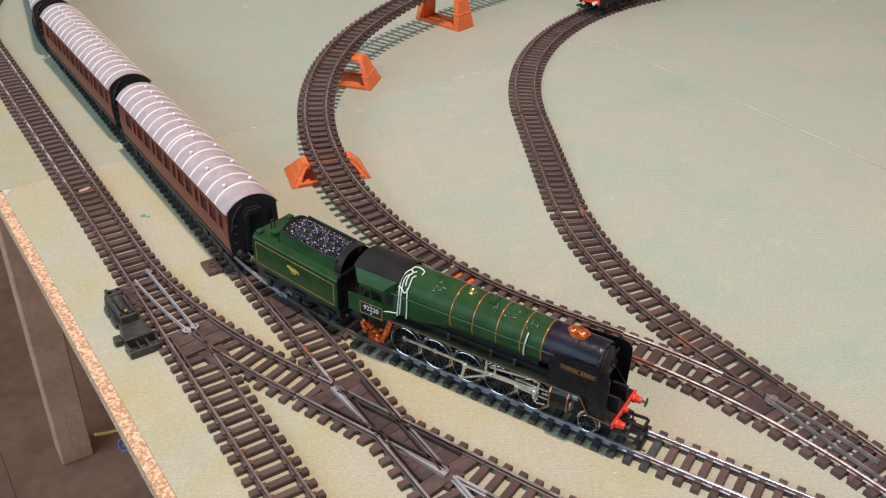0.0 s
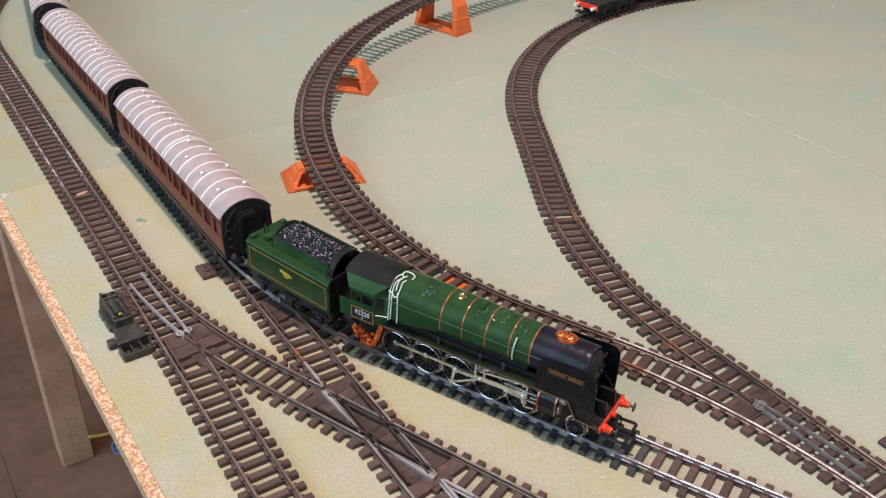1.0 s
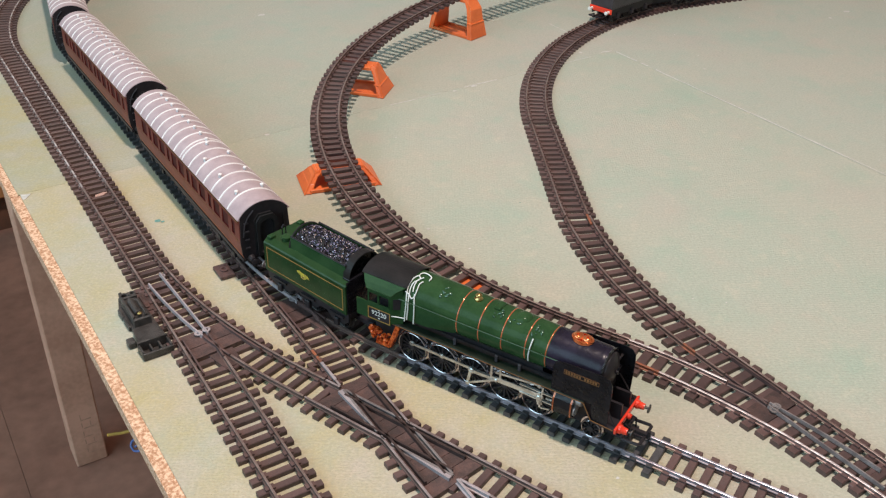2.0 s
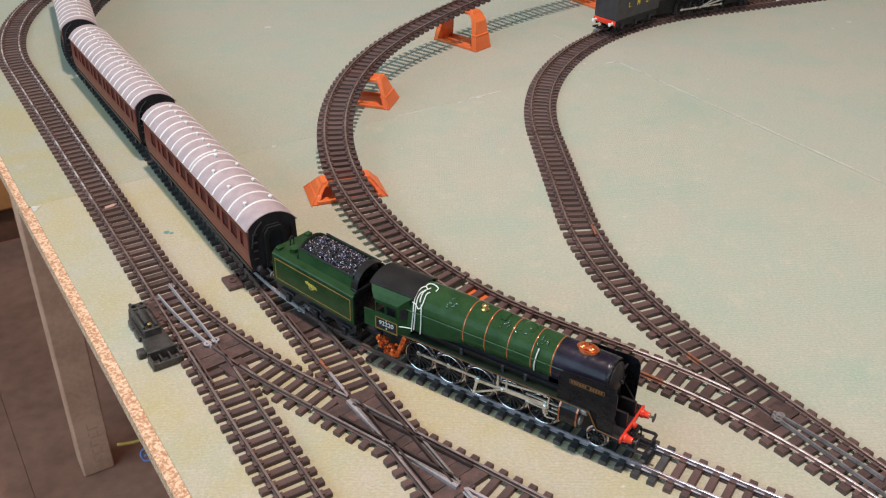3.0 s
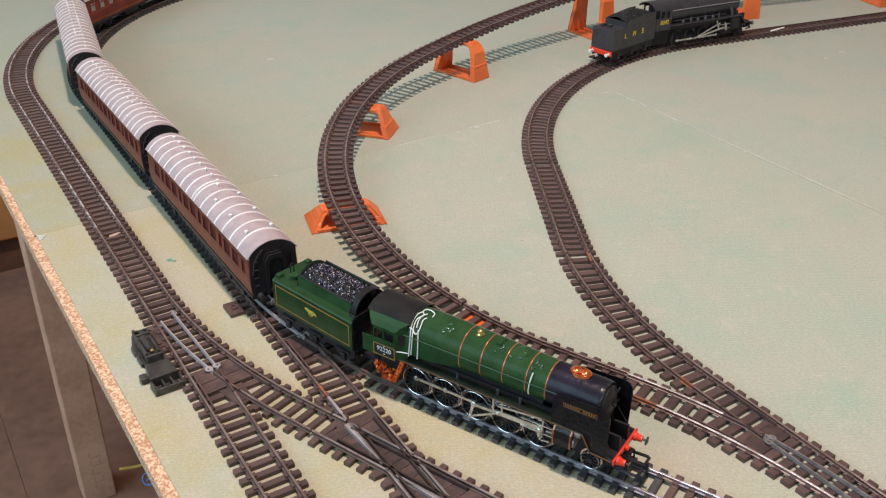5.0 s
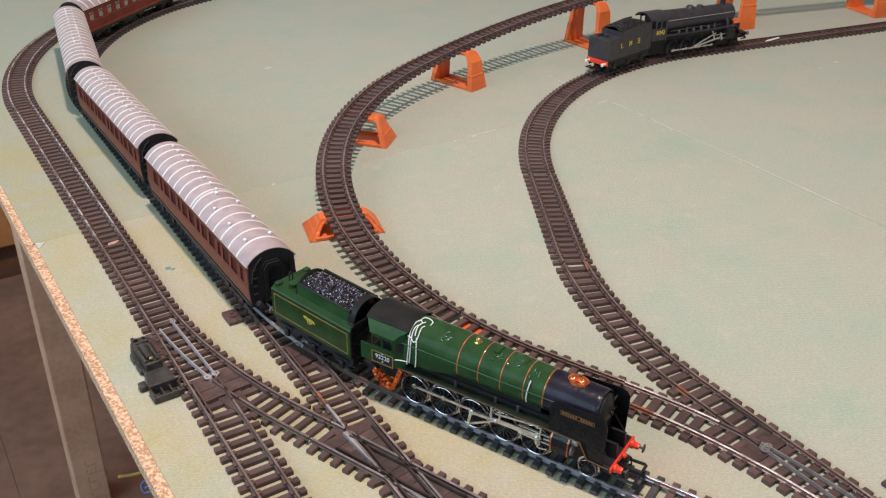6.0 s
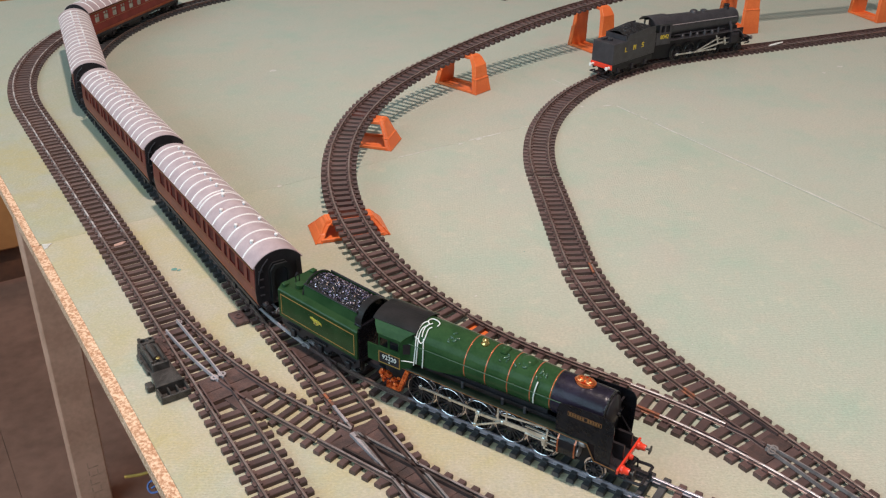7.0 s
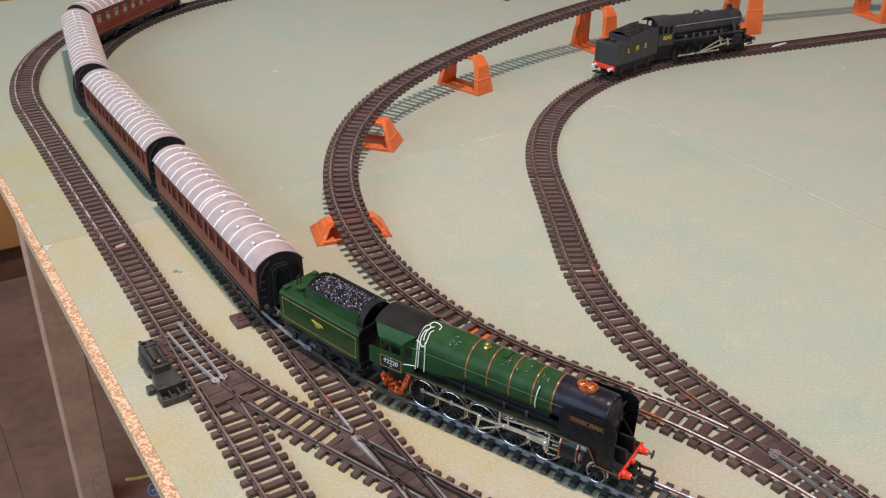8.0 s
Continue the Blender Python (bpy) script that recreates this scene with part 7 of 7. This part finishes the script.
# ---- under and round the table ----
def table_leg(x, y):
    bm = bm_new()
    box(bm, -0.024, 0.024, -0.024, 0.024, 0, 0.7365, 0.002)
    ob = part("table_leg", bm, M_TIMBER)
    ob.matrix_basis = pose(x, y, -0.75)
    tagged(ob, "rough sawn pale timber table leg", "table leg", "table legs", "structure")
    return ob


leg = table_leg(0.131, 1.243)
for x, y in ((0.131, -0.75), (2.45, 1.243), (2.45, -0.75)):
    table_leg(x, y)
bm = bm_new()
for i in range(5):
    z = 0.022 + i * 0.017
    box(bm, -0.004 + 0.0025 * (i % 2), 0.014 - 0.002 * (i % 3), -0.0245, -0.0240, z, z + 0.0016)
    box(bm, -0.004, -0.0024, -0.0245, -0.0240, z + 0.003, z + 0.012)
    if i % 2:
        box(bm, 0.009, 0.0105, -0.0245, -0.0240, z + 0.003, z + 0.012)
part("pencil_mark", bm, M_PENCIL, leg, "faint unreadable dark marking")

def smooth_path(pts, n=6):
    """Points of a soft curve through pts."""
    out = []
    for i in range(len(pts) - 1):
        p0, p1, p2, p3 = (Vector(pts[max(0, min(len(pts) - 1, i + d))]) for d in (-1, 0, 1, 2))
        for q in range(n):
            u = q / n
            out.append(0.5 * (2 * p1 + (p2 - p0) * u + (2 * p0 - 5 * p1 + 4 * p2 - p3) * u * u + (3 * p1 - p0 - 3 * p2 + p3) * u ** 3))
    return out + [Vector(pts[-1])]


bm = bm_new()
tube(bm, [(0.0655, 0.468, -0.050), (0.074, 0.4645, -0.0495), (0.088, 0.459, -0.046), (0.115, 0.455, -0.024), (0.125, 0.455, -0.0126)], 0.0010, 8)
tagged(part("yellow_wire", bm, M_WIRE_YELLOW), "stiff yellow wire end under the board", "wire")
bm = bm_new()
tube(bm, smooth_path([(0.100, 0.446, -0.0126), (0.096, 0.447, -0.036), (0.085, 0.450, -0.049), (0.0785, 0.4555, -0.0495), (0.0755, 0.4545, -0.052), (0.0765, 0.451, -0.0545), (0.081, 0.449, -0.053), (0.0815, 0.4515, -0.0505), (0.077, 0.4525, -0.0525)]), 0.0007, 8)
tagged(part("blue_wire", bm, M_WIRE_BLUE), "looped blue wire hanging under the board", "wire")


tie_bar_pad(0.838, 1.160, 20, "brown plastic pad lying on the far board")
bm = bm_new()
prism(bm, [(-0.017, -0.0012), (-0.004, -0.0022), (0.012, -0.0020), (0.0165, 0.0006), (0.004, 0.0020), (-0.012, 0.0014)], "z", 0.0055, 0.0060)
scrap = part("paper_scrap", bm, M_WHITE)
p, h = RIGHT.at(place_by_x(RIGHT, 1.010), 0.003)
bit = bm_new()
prism(bit, [(-0.005, -0.0015), (0.001, -0.0022), (0.0055, 0.0002), (0.003, 0.0018), (-0.0035, 0.0016)], "z", 0.0031, 0.0036)
crumb = part("paper_crumb", bit, M_CRUMB)
crumb.matrix_basis = pose(0.1245, 0.668, 0, 0, 0, 12)
tagged(crumb, "tiny pale pink paper crumb between the rails", "paper scrap")
scrap.matrix_basis = pose(p.x, p.y, 0, 0, 0, 5)
tagged(scrap, "small torn white paper scrap on the rails", "paper scrap")
